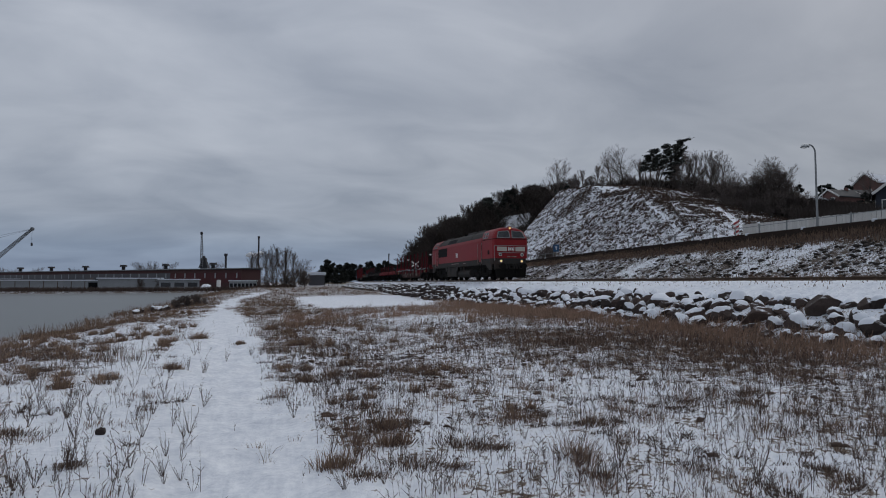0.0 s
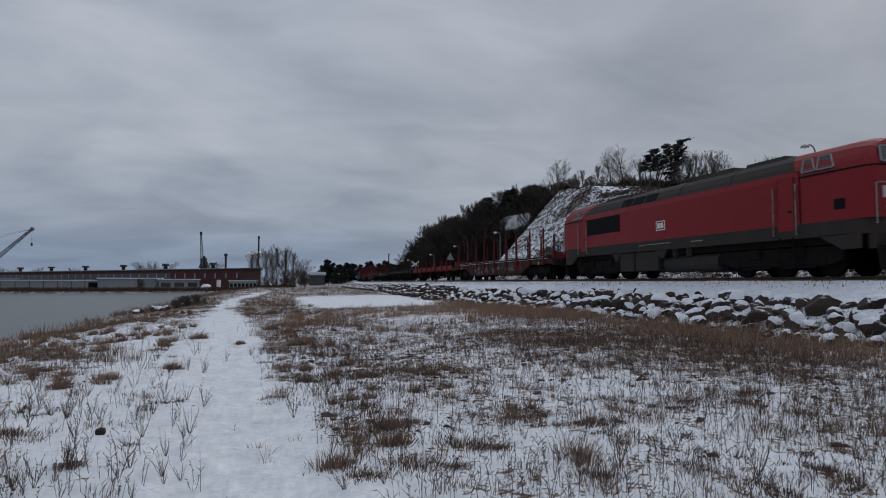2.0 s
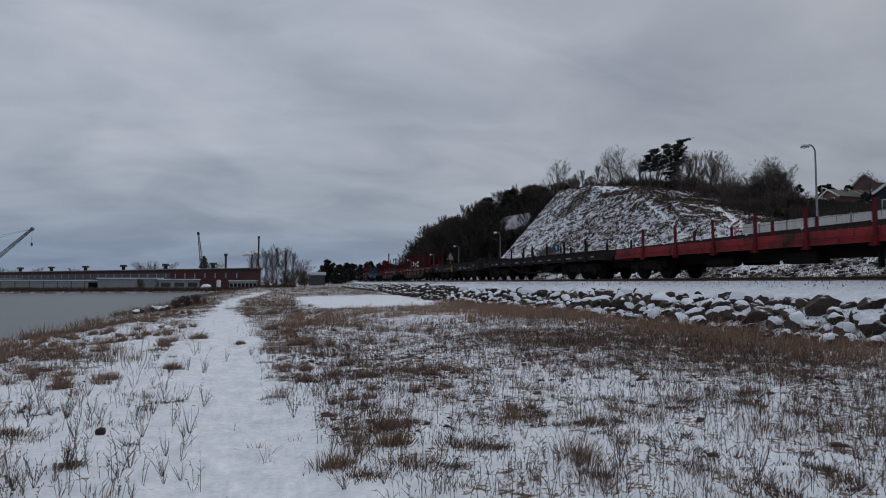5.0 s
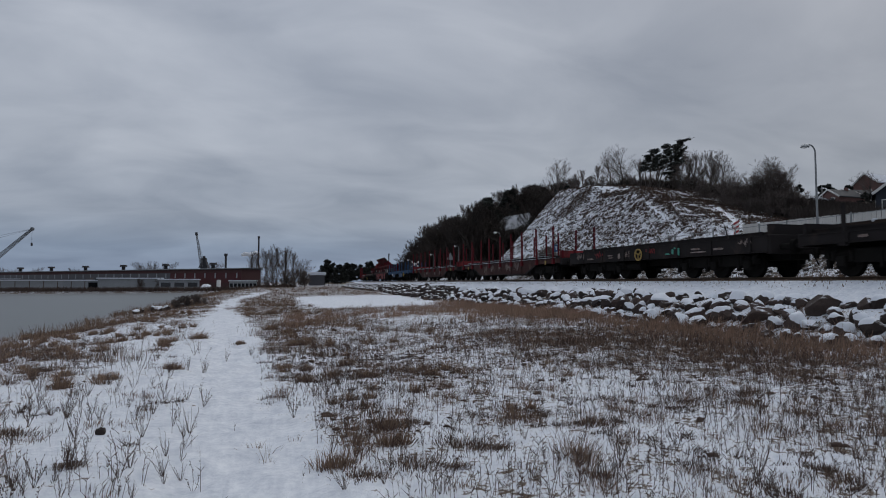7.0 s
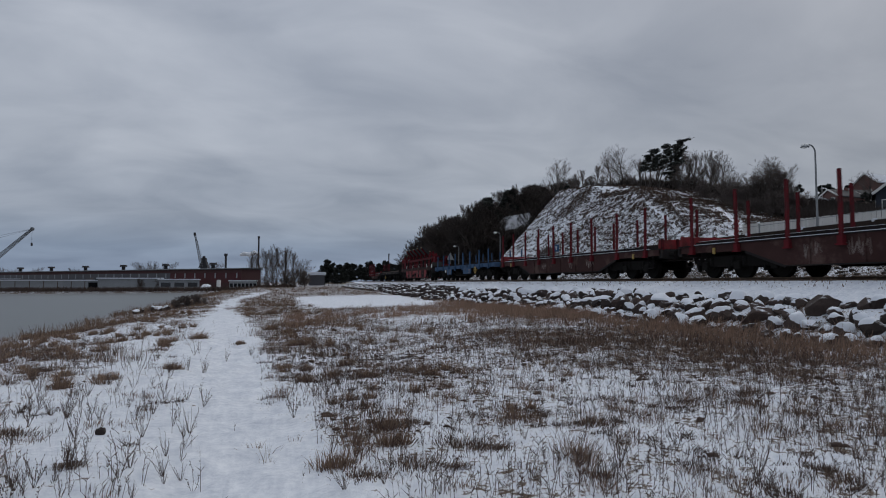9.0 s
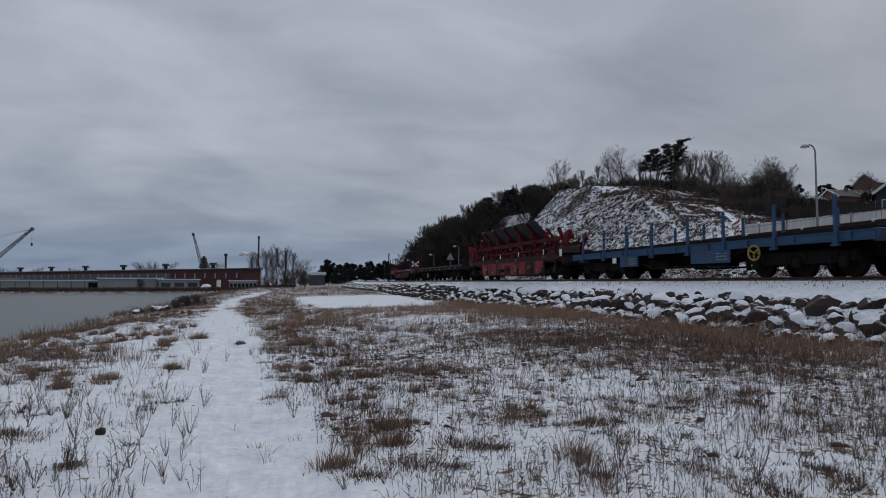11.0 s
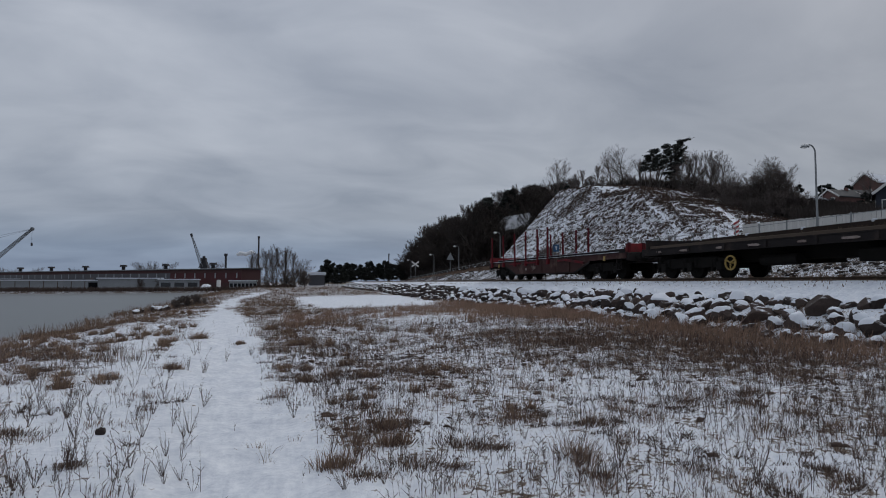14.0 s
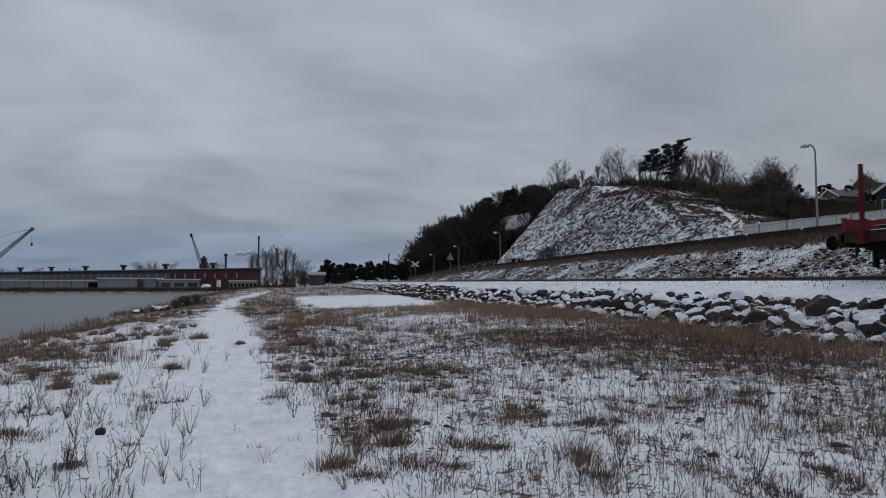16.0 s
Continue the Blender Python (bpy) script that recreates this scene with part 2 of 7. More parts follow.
M["scrub"] = mat("dark_scrub", (0.042, 0.032, 0.027), 0.95, scale=1.5, amount=0.45, rand=0.2, bump=0)
M["straw"] = mat("dead_grass", (0.190, 0.126, 0.090), 0.95, scale=1.2, amount=0.5, bump=0)
M["straw_red"] = mat("red_brown_grass", (0.300, 0.190, 0.135), 0.95, scale=1.2, amount=0.5, bump=0)
M["straw_tan"] = mat("tan_tussock_grass", (0.240, 0.160, 0.112), 0.95, scale=1.2, amount=0.5, bump=0)
M["straw_dark"] = mat("dead_weed", (0.072, 0.048, 0.038), 0.95, scale=1.2, amount=0.5, bump=0)
M["crane"] = mat("crane_grey", (0.14, 0.15, 0.16), 0.7)
M["chimney"] = mat("chimney_steel", (0.030, 0.030, 0.034), 0.7)


def glow(name, color, strength):
    m = bpy.data.materials.new(name)
    m.use_nodes = True
    b = m.node_tree.nodes["Principled BSDF"]
    b.inputs["Base Color"].default_value = (*color, 1)
    b.inputs["Emission Color"].default_value, b.inputs["Emission Strength"].default_value = (*color, 1), strength
    return m


M["lamp_on"] = glow("lit_headlamp", (1.0, 0.62, 0.26), 0.75)
M["scrawl_green"] = mat("green_scrawl", (0.05, 0.26, 0.20), 0.7, amount=0.3)
M["straw_pad"] = mat("worn_yellow_pad", (0.20, 0.165, 0.10), 0.8, amount=0.3)
M["timber"] = mat("dark_timber", (0.085, 0.062, 0.045), 0.9, scale=2, amount=0.4, bump=0.3)
M["red_sign"] = mat("sign_red", (0.30, 0.03, 0.035), 0.5, amount=0.1)
M["navy"] = mat("navy_boards", (0.020, 0.026, 0.040), 0.8)
M["hall_glass"] = mat("dirty_window_band", (0.050, 0.050, 0.058), 0.5, scale=0.3, amount=0.4)
M["snow_cap"] = mat("soft_snow", (0.80, 0.83, 0.88), 0.9, scale=2, amount=0.06, bump=0.2, spec=0.2)
M["retaining"] = mat("damp_brown_retaining_edge", (0.040, 0.030, 0.025), 0.95, scale=1.2, amount=0.5, bump=0.5, spec=0.1)
M["smoke"] = mat("steam", (0.75, 0.77, 0.80), 1.0, amount=0.05, bump=0)


# ---- mesh helpers ----
def link(name, mesh, parent=None, material=None, smooth=False):
    ob = new(name, mesh)
    if material is not None and not mesh.materials:
        mesh.materials.append(material)
    if parent is not None:
        ob.parent = parent
    return ob


def part(name, bm, material, parent=None, label="", smooth=False):
    bmesh.ops.recalc_face_normals(bm, faces=bm.faces)
    me = bpy.data.meshes.new(name)
    bm.to_mesh(me)
    bm.free()
    if smooth:
        me.polygons.foreach_set("use_smooth", np.ones(len(me.polygons), bool))
    ob = link(name, me, parent, material)
    if label:
        ob["label"] = label
    return ob


def arrays(name, verts, faces, material, parent=None, smooth=False):
    """A mesh from numpy arrays: verts n x 3, faces m x k."""
    me = bpy.data.meshes.new(name)
    verts, faces = np.asarray(verts, np.float32), np.asarray(faces, np.int32)
    k = faces.shape[1]
    me.vertices.add(len(verts)); me.vertices.foreach_set("co", verts.ravel())
    me.loops.add(faces.size); me.loops.foreach_set("vertex_index", faces.ravel())
    me.polygons.add(len(faces)); me.polygons.foreach_set("loop_start", np.arange(0, faces.size, k, dtype=np.int32))
    me.polygons.foreach_set("loop_total", np.full(len(faces), k, np.int32))
    if smooth:
        me.polygons.foreach_set("use_smooth", np.ones(len(faces), bool))
    me.update(); me.validate()
    return link(name, me, parent, material)


def box(bm, x0, x1, y0, y1, z0, z1, bevel=0.0):
    r = bmesh.ops.create_cube(bm, size=1, matrix=Matrix.Translation(((x0 + x1) / 2, (y0 + y1) / 2, (z0 + z1) / 2)) @ Matrix.Diagonal((abs(x1 - x0), abs(y1 - y0), abs(z1 - z0), 1)))
    if bevel:
        edges = list({e for v in r["verts"] for e in v.link_edges})
        bmesh.ops.bevel(bm, geom=edges, offset=bevel, segments=1, affect="EDGES")
    return bm


def boxes(*dims, bevel=0.0):
    bm = bmesh.new()
    for d in dims:
        box(bm, *d, bevel=bevel)
    return bm


def tube(bm, a, b, r, r2=None, n=8):
    a, b = Vector(a), Vector(b)
    m = Matrix.Translation((a + b) / 2) @ (b - a).to_track_quat("Z", "Y").to_matrix().to_4x4()
    bmesh.ops.create_cone(bm, cap_ends=True, segments=n, radius1=r, radius2=r if r2 is None else r2, depth=(b - a).length, matrix=m)
    return bm


def bar(bm, a, b, w, h):
    """A square bar from a to b."""
    a, b = Vector(a), Vector(b)
    m = Matrix.Translation((a + b) / 2) @ (b - a).to_track_quat("Z", "Y").to_matrix().to_4x4() @ Matrix.Diagonal((w, h, (b - a).length, 1))
    bmesh.ops.create_cube(bm, size=1, matrix=m)
    return bm


def prism(bm, pts, axis, lo, hi):
    """A polygon (2D points) pushed along an axis from lo to hi: 'x' (pts are y, z) or 'y' (pts are x, z)."""
    put = (lambda p, w: (w, p[0], p[1])) if axis == "x" else (lambda p, w: (p[0], w, p[1]))
    a = [bm.verts.new(put(p, lo)) for p in pts]
    b = [bm.verts.new(put(p, hi)) for p in pts]
    bm.faces.new(a); bm.faces.new(b[::-1])
    for i in range(len(pts)):
        j = (i + 1) % len(pts)
        bm.faces.new((a[i], b[i], b[j], a[j]))
    return bm


def thing(name, m, label, category, group="", kind=""):
    ob = new(name)
    ob.matrix_world = m
    return tagged(ob, label, category, group, kind)


# ---- the lie of the land ----
def bend(y):
    """How far the line has curved to the right at y."""
    return 4.5e-4 * np.maximum(0, np.asarray(y, float) - 55) ** 2


def smooth(a, b, x):
    t = np.clip((x - a) / (b - a), 0, 1)
    return t * t * (3 - 2 * t)


def wave(x, y, seed, size):
    """Cheap smooth value noise on arrays, -1 to 1."""
    g = np.random.RandomState(seed).rand(64, 64) * 2 - 1
    u, v = x / size, y / size
    i, j = np.floor(u).astype(int), np.floor(v).astype(int)
    s, t = u - i, v - j
    s, t = s * s * (3 - 2 * s), t * t * (3 - 2 * t)
    q = lambda a, b: g[a % 64, b % 64]
    return (q(i, j) * (1 - s) + q(i + 1, j) * s) * (1 - t) + (q(i, j + 1) * (1 - s) + q(i + 1, j + 1) * s) * t


def road_height(y):
    return np.interp(y, [-60, 20, 45, 62, 78, 100, 125, 160], [4.6, 4.4, 4.15, 3.9, 3.75, 3.1, 2.3, 1.75])


def path_line(y):
    """Middle of the trodden path."""
    return np.interp(y, [0, 4.9, 9.2, 15.3, 24.3, 36.5, 54.5, 78, 170], [0.0, -0.30, -0.55, -1.10, -1.64, -2.86, -3.39, -1.4, 8.0])


def land(x, y):
    """Height of the ground."""
    x, y = np.asarray(x, float), np.asarray(y, float)
    r = x - bend(np.clip(y, -300, 330))
    near = 0.10 * wave(x, y, 1, 7.0) + 0.045 * wave(x, y, 2, 2.1) + 0.022 * wave(x, y, 3, 0.7) + 0.016 * wave(x, y, 4, 0.36)
    near = near * np.exp(-np.maximum(0, np.hypot(x, y) - 60) / 60)
    z = near - 0.80 * smooth(-3.5, -10.8, x) + 0.12 * smooth(3, 12, r) + 0.3 * smooth(30, 90, y)
    tread = 1 - smooth(0.35, 0.8, np.abs(x - path_line(y)))
    z = z + (0.050 * wave(x, y, 33, 0.34) + 0.022 * wave(x, y, 35, 0.19) - 0.04) * tread * (1 - smooth(16, 24, y))
    z = z + 0.84 * smooth(12.1, 14.0, r) * (1 - 0.35 * smooth(30, 90, y))
    z = z + 0.32 * smooth(13.8, 16.2, r)
    flat = smooth(14.2, 15.8, r)
    z = z * (1 - flat) + flat * 1.40
    z = z + 0.24 * smooth(14.9, 16.4, r) * (1 - smooth(16.7, 17.2, r)) + 0.02 * wave(x, y, 9, 0.8) * flat * (1 - smooth(16, 17, r))
    # ditch and bank up to the road
    top = road_height(y)
    z = z + smooth(20.6, 28.7, r) * (top - 1.40) + 0.12 * wave(x, y, 5, 1.6) * smooth(20.5, 22, r) * (1 - smooth(26, 27.5, r))
    # mound behind the road
    front = top + np.interp(y, [70, 95, 105, 118], [0.68, 0.71, 0.83, 0.85]) * (r - 35.5)
    cap = np.interp(y, [-40, 20, 42, 51, 72, 82, 96, 106, 123, 140], [5.4, 5.6, 6.2, 8.0, 13.2, 15.9, 18.8, 20.3, 22.1, 22.3]) - 0.05 * np.clip(x - 62, 0, 30)
    cap = np.where(y < 44, np.minimum(cap, 6.2), cap) + 0.07 * np.clip(x - 58, 0, 90) * (1 - smooth(45, 75, y))
    cap = cap - 1.1 * np.maximum(0, y - (104 + 0.80 * (x - 37.5)))
    front = front - 1.1 * np.maximum(0, y - (104 + 0.80 * (x - 37.5)))
    k = 0.5
    hill = -np.log(np.exp(-np.clip(front, -50, 50) / k) + np.exp(-np.clip(cap, -50, 50) / k)) * k
    hill = hill + 0.15 * wave(x, y, 7, 2.5)
    ridge = np.clip(0.80 * (x - 42), -5, 19 + 0.05 * np.clip(x - 70, 0, 90)) * smooth(108 - 0.3 * np.clip(x - 60, 0, 60), 150 - 0.4 * np.clip(x - 60, 0, 60), y) * (1 - smooth(205, 240, y)) + 0.6 * wave(x, y, 8, 14) * smooth(40, 48, x)
    up = np.maximum(hill, np.where(x > 38, ridge + 1.5, -9))
    z = np.where(r > 35, np.maximum(z, up), z)
    # the basin and its far shore
    shore = -11 + 0.8 * wave(x * 0, y, 11, 9) + 0.5 * wave(x * 0, y, 12, 3)
    wet = smooth(1.0, -2.2, x - shore) * smooth(152, 149, y)
    z = z * (1 - wet) - 1.7 * wet
    back = smooth(149, 152, y) * (1 - smooth(-14, 5, x))
    z = z * (1 - back) + back * (-0.35)
    return z


def cover(x, y):
    """How much dead grass shows through the snow: 0 snow, 1 grass."""
    r = x - bend(np.clip(y, -300, 330))
    c = np.full_like(r, 0.445)
    c = c + 0.05 * wave(x, y, 21, 3.0) + 0.07 * wave(x, y, 22, 0.9) + 0.05 * wave(x, y, 29, 0.35)
    c = c + 0.02 * smooth(4, 9, r) * (1 - smooth(12, 13, r)) * smooth(2, 8, y)
    path = path_line(y) + 0.12 * wave(y * 0, y, 23, 4)
    w = np.abs(x - path) - (0.50 + 0.30 * wave(x, y, 24, 1.1) + 0.16 * wave(x, y, 36, 0.4) + 0.15 * smooth(10, 20, y) - 0.15 * smooth(28, 36, y))
    c = c - 0.30 * (1 - smooth(-0.25, 0.65, w)) * (1 - smooth(70, 100, y))
    c = c - 0.16 * smooth(0.3, -1.5, x - path) * (1 - smooth(16, 30, y))
    c = c + 0.07 * smooth(-2.2, -4.5, x) * (1 - smooth(26, 40, y)) + 0.10 * wave(x, y, 37, 1.6) * smooth(-1.5, -3.5, x) * (1 - smooth(40, 60, y))
    c = c + 0.12 * smooth(26, 40, y) * smooth(13, 10, r)
    c = c + 0.07 * smooth(20, 25, y) * (1 - smooth(40, 46, y)) * smooth(0.3, 1.0, x - path) * (1 - smooth(3, 5, x)) - 0.045 * smooth(0.5, 1.5, x) * (1 - smooth(3.5, 6, x)) * (1 - smooth(6, 9, y)) + 0.07 * smooth(0.5, 1.0, x - path) * (1 - smooth(3, 5, x)) * smooth(8, 11, y) * (1 - smooth(20, 26, y)) + 0.085 * smooth(4.5, 7.5, x) * (1 - smooth(16, 24, y))
    c = c - 0.03 * smooth(1.6, 2.6, x) * (1 - smooth(4, 5.5, x)) * smooth(4.5, 6.5, y) * (1 - smooth(15, 19, y))
    open_snow = smooth(36, 40, y) * (1 - smooth(56, 64, y)) * smooth(1, 3.5, r) * (1 - smooth(10.5, 12, r))
    c = c - 0.55 * open_snow
    c = np.where((r > 12.2) & (r < 14.0), 0.47 + 0.12 * wave(x, y, 38, 0.5), c)
    shelf = smooth(13.5, 13.9, r) * (1 - smooth(16.3, 16.6, r))
    c = c * (1 - shelf) + shelf * (0.16 + 0.14 * wave(x, y, 25, 2))
    bed = smooth(16.4, 16.7, r) * (1 - smooth(19.5, 20.3, r))
    c = c * (1 - bed) + bed * 0.55
    ditch = smooth(19.4, 19.9, r) * (1 - smooth(21.8, 22.8, r))
    c = c * (1 - ditch) + ditch * 0.85
    bank = smooth(21.5, 22.6, r) * (1 - smooth(25.8, 26.6, r))
    c = c * (1 - bank) + bank * (0.50 + 0.12 * wave(x, y, 26, 2.2) + 0.12 * wave(x, y, 30, 0.6))
    verge = smooth(25.8, 26.6, r) * (1 - smooth(27.6, 28, r))
    c = c * (1 - verge) + verge * 0.95
    hill = smooth(35, 36, r)
    c = c * (1 - hill) + hill * (0.46 + 0.04 * wave(x, y, 27, 6) + 0.03 * wave(x, y, 28, 1.5) + 0.05 * smooth(44, 58, x) - 0.05 * smooth(41, 37, r) - 0.06 * smooth(80, 92, y))
    near_line = lambda pts: np.min([np.hypot(x - (ax + (bx - ax) * t), y - (ay + (by - ay) * t)) for (ax, ay), (bx, by) in zip(pts, pts[1:]) for t in [np.clip(((x - ax) * (bx - ax) + (y - ay) * (by - ay)) / ((bx - ax) ** 2 + (by - ay) ** 2), 0, 1)]], axis=0)
    # a slanting rut, a trodden track at the near end and one along the top; a brown patch below the far corner
    c = c - 0.12 * hill * (1 - smooth(0.10, 0.35, near_line([(48.5, 72), (44.6, 63.9), (42.0, 58.1), (38.1, 50.3)])))
    c = c + 0.12 * hill * (1 - smooth(0.2, 0.6, near_line([(49.5, 71.5), (45.6, 63.4), (43.0, 57.6)])))
    c = c - 0.18 * hill * (1 - smooth(0.15, 0.5, near_line([(51.5, 63), (50.3, 60.8), (48.3, 57.2), (44.9, 52.0), (40.8, 46.5)])))
    c = c - 0.16 * hill * (1 - smooth(0.4, 1.5, near_line([(59.8, 114), (59.6, 110.6), (57.8, 100.2), (56.8, 94.5), (55.8, 88.4)])))
    c = c + 0.22 * hill * (1 - smooth(0.3, 0.9, near_line([(55.3, 95.5), (54.2, 88.8), (54.0, 85.3)])))
    c = c + 0.16 * hill * (1 - smooth(1.0, 3.2, near_line([(57.0, 103), (54.5, 102), (51.0, 100.4)])))
    crest = np.interp(y, [30, 45, 51, 72, 82, 96, 110, 125], [38, 43, 48, 59, 62, 63, 66, 68])
    wood = np.where(((y > 104.5 + 0.80 * (x - 37.5)) | (x > crest + 3)) & (x > 36), 1.0, 0.0)
    clearing = ((x - 64.0) / 8.5) ** 2 + ((y - 166) / 24) ** 2 < 1
    return np.where(clearing, 0.52, np.clip(np.maximum(c, wood), 0, 1))


def build_ground():
    def axis(parts):
        return np.unique(np.round(np.concatenate([np.arange(a, b, s) for a, b, s in parts]), 4))
    xs = axis([(-1500, -300, 150), (-300, -60, 15), (-60, -16, 2.0), (-16, -8, 0.4), (-8, -3, 0.16), (-3, 2, 0.08), (2, 8, 0.16), (8, 36, 0.30), (36, 64, 0.38), (64, 70, 0.7), (70, 160, 3), (160, 400, 25), (400, 2601, 200)])
    ys = axis([(-800, -40, 60), (-40, 2, 4), (2, 4, 0.16), (4, 14, 0.10), (14, 22, 0.2), (22, 40, 0.35), (40, 104, 0.45), (104, 126, 0.6), (126, 260, 2.5), (260, 420, 10), (420, 3201, 160)])
    X, Y = np.meshgrid(xs, ys, indexing="ij")
    Z = land(X, Y)
    nx, ny = X.shape
    idx = np.arange(nx * ny).reshape(nx, ny)
    f = np.stack([idx[:-1, :-1], idx[1:, :-1], idx[1:, 1:], idx[:-1, 1:]], -1).reshape(-1, 4)
    ob = arrays("ground", np.stack([X, Y, Z], -1).reshape(-1, 3), f, M["ground"], smooth=True)
    for name, val in (("cover", cover(X, Y) - 0.07 * (1 - smooth(9, 20, np.hypot(X, Y)))), ("earth", np.where(X - bend(np.clip(Y, -300, 330)) > 35, np.where((Y > 104.5 + 0.80 * (X - 37.5)) & (X > 36), 1.0, 0.75), np.where(X - bend(np.clip(Y, -300, 330)) > 22, 0.55, 0.0)))):
        at = ob.data.attributes.new(name, "FLOAT", "POINT")
        at.data.foreach_set("value", val.astype(np.float32).ravel())
    tagged(ob, "snow-covered shore ground with dead grass showing through", "ground", kind="structure")


build_ground()
wx, wy = np.meshgrid([-1500, -400, -100, -40, -8], [-800, -100, 20, 80, 151])
wi = np.arange(25).reshape(5, 5)
tagged(arrays("water", np.stack([wx, wy, np.full(wx.shape, -0.9)], -1).reshape(-1, 3), np.stack([wi[:-1, :-1], wi[:-1, 1:], wi[1:, 1:], wi[1:, :-1]], -1).reshape(-1, 4), M["water"]),
       "dull grey half-frozen harbour water", "water", kind="structure")
# ---- the train ----
WAGONS = []
AXLES = []


def run(ob, s, pivot=7.0):
    """Key a vehicle whose middle is s metres behind the front of the train."""
    rows = []
    for k in range(0, 33):
        t = k * 0.5
        y = FRONT - SPEED * t + s
        a, b = float(bend(y - pivot)), float(bend(y + pivot))
        rows.append((t, pose(TRACK + (a + b) / 2, y, RAIL, 0, 0, -math.degrees(math.atan2(b - a, 2 * pivot)))))
    walk(ob, rows)


def wheelset_mesh(r=0.46):
    bm = bmesh.new()
    for side in (-1, 1):
        x = side * 0.75
        tube(bm, (x - 0.065, 0, 0), (x + 0.065, 0, 0), r, n=24)
        tube(bm, (x - side * 0.065, 0, 0), (x - side * 0.10, 0, 0), r + 0.03, n=24)
        tube(bm, (x + side * 0.065, 0, 0), (x + side * 0.10, 0, 0), r * 0.45, n=12)
        for k in range(4):
            a = k * math.pi / 2
            tube(bm, (x + side * 0.05, math.cos(a) * r * 0.65, math.sin(a) * r * 0.65), (x + side * 0.075, math.cos(a) * r * 0.65, math.sin(a) * r * 0.65), r * 0.12, n=6)
    tube(bm, (-1.05, 0, 0), (1.05, 0, 0), 0.08, n=8)
    me = bpy.data.meshes.new("wheelset")
    bm.to_mesh(me); bm.free()
    me.materials.append(M["grime"])
    return me


WHEELS = {r: wheelset_mesh(r) for r in (0.46, 0.51)}


def bogie(parent, y, axles, pitch, r=0.46):
    """A running gear with side frames, axle boxes, springs and wheelsets as sub-parts."""
    half = (axles - 1) * pitch / 2
    bm = bmesh.new()
    for side in (-1, 1):
        x = side * 1.0
        if r > 0.5:
            prism(bm, [(y - half - 0.75, 0.55), (y - half - 0.75, 0.95), (y + half + 0.75, 0.95), (y + half + 0.75, 0.55), (y + half + 0.3, 0.38), (y - half - 0.3, 0.38)], "x", x + side * 0.10 - 0.06, x + side * 0.10 + 0.06)
            for ya in (y - pitch / 2, y + pitch / 2):
                box(bm, x + side * 0.05, x + side * 0.26, ya - 0.32, ya + 0.32, 0.62, 0.98, bevel=0.04)
                tube(bm, (x + side * 0.12, ya - 0.7, 0.34), (x + side * 0.12, ya + 0.7, 0.30), 0.05, n=6)
        prism(bm, [(y - half - 0.45, 0.50), (y - half - 0.45, 0.66), (y - half + 0.3, 0.84), (y + half - 0.3, 0.84), (y + half + 0.45, 0.66), (y + half + 0.45, 0.50), (y + half - 0.4, 0.42), (y - half + 0.4, 0.42)], "x", x - 0.06, x + 0.06)
        for k in range(axles):
            ya = y - half + k * pitch
            box(bm, x - 0.05, x + side * 0.20, ya - 0.16, ya + 0.16, r - 0.17, r + 0.17, bevel=0.03)
            for d in (-0.30, 0.30):
                tube(bm, (x + side * 0.06, ya + d, r + 0.02), (x + side * 0.06, ya + d, r + 0.34), 0.085, n=8)
            box(bm, x - 0.08, x + 0.08, ya + r + 0.02, ya + r + 0.12, 0.25, 0.75)
    box(bm, -0.95, 0.95, y - 0.3, y + 0.3, 0.45, 0.85)
    b = part("bogie", bm, M["grime"], parent)
    for k in range(axles):
        w = link("wheelset", WHEELS[r], b)
        w.matrix_basis = pose(0, y - half + k * pitch, r)
        AXLES.append((w, r))
    return b


def buffers(parent, y, out, z=1.05, material="grime"):
    """Two buffers and a coupling at one end; out is -1 or 1 along the wagon."""
    for x in (-0.875, 0.875):
        bm = bmesh.new()
        tube(bm, (x, y, z), (x, y + out * 0.42, z), 0.11, n=10)
        tube(bm, (x, y + out * 0.40, z), (x, y + out * 0.62, z), 0.085, n=10)
        tube(bm, (x, y + out * 0.60, z), (x, y + out * 0.64, z), 0.23, n=16)
        part("buffer", bm, M[material], parent)
    bm = bmesh.new()
    bar(bm, (0, y, z - 0.02), (0, y + out * 0.45, z - 0.02), 0.10, 0.12)
    bar(bm, (0, y + out * 0.45, z), (0, y + out * 0.55, z - 0.42), 0.07, 0.05)
    part("coupling", bm, M["grime"], parent)
    part("brake_hose", tube(bmesh.new(), (0.35, y + out * 0.05, z - 0.2), (0.38, y + out * 0.3, z - 0.62), 0.03, n=6), M["grime"], parent)


def stake_mesh(h0, h1, w=0.115, d=0.09, foot=True):
    bm = bmesh.new()
    prism(bm, [(-w / 2, h0), (w / 2, h0), (w * 0.38, h1), (-w * 0.38, h1)], "x", -d / 2, d / 2)
    if foot:
        box(bm, -d * 0.8, d * 0.8, -w * 0.85, w * 0.85, h0 - 0.03, h0 + 0.22)
        box(bm, -d * 1.1, d * 0.4, -w * 1.25, w * 1.25, h0 - 0.08, h0 - 0.02)
    me = bpy.data.meshes.new("stake")
    bm.to_mesh(me); bm.free()
    return me


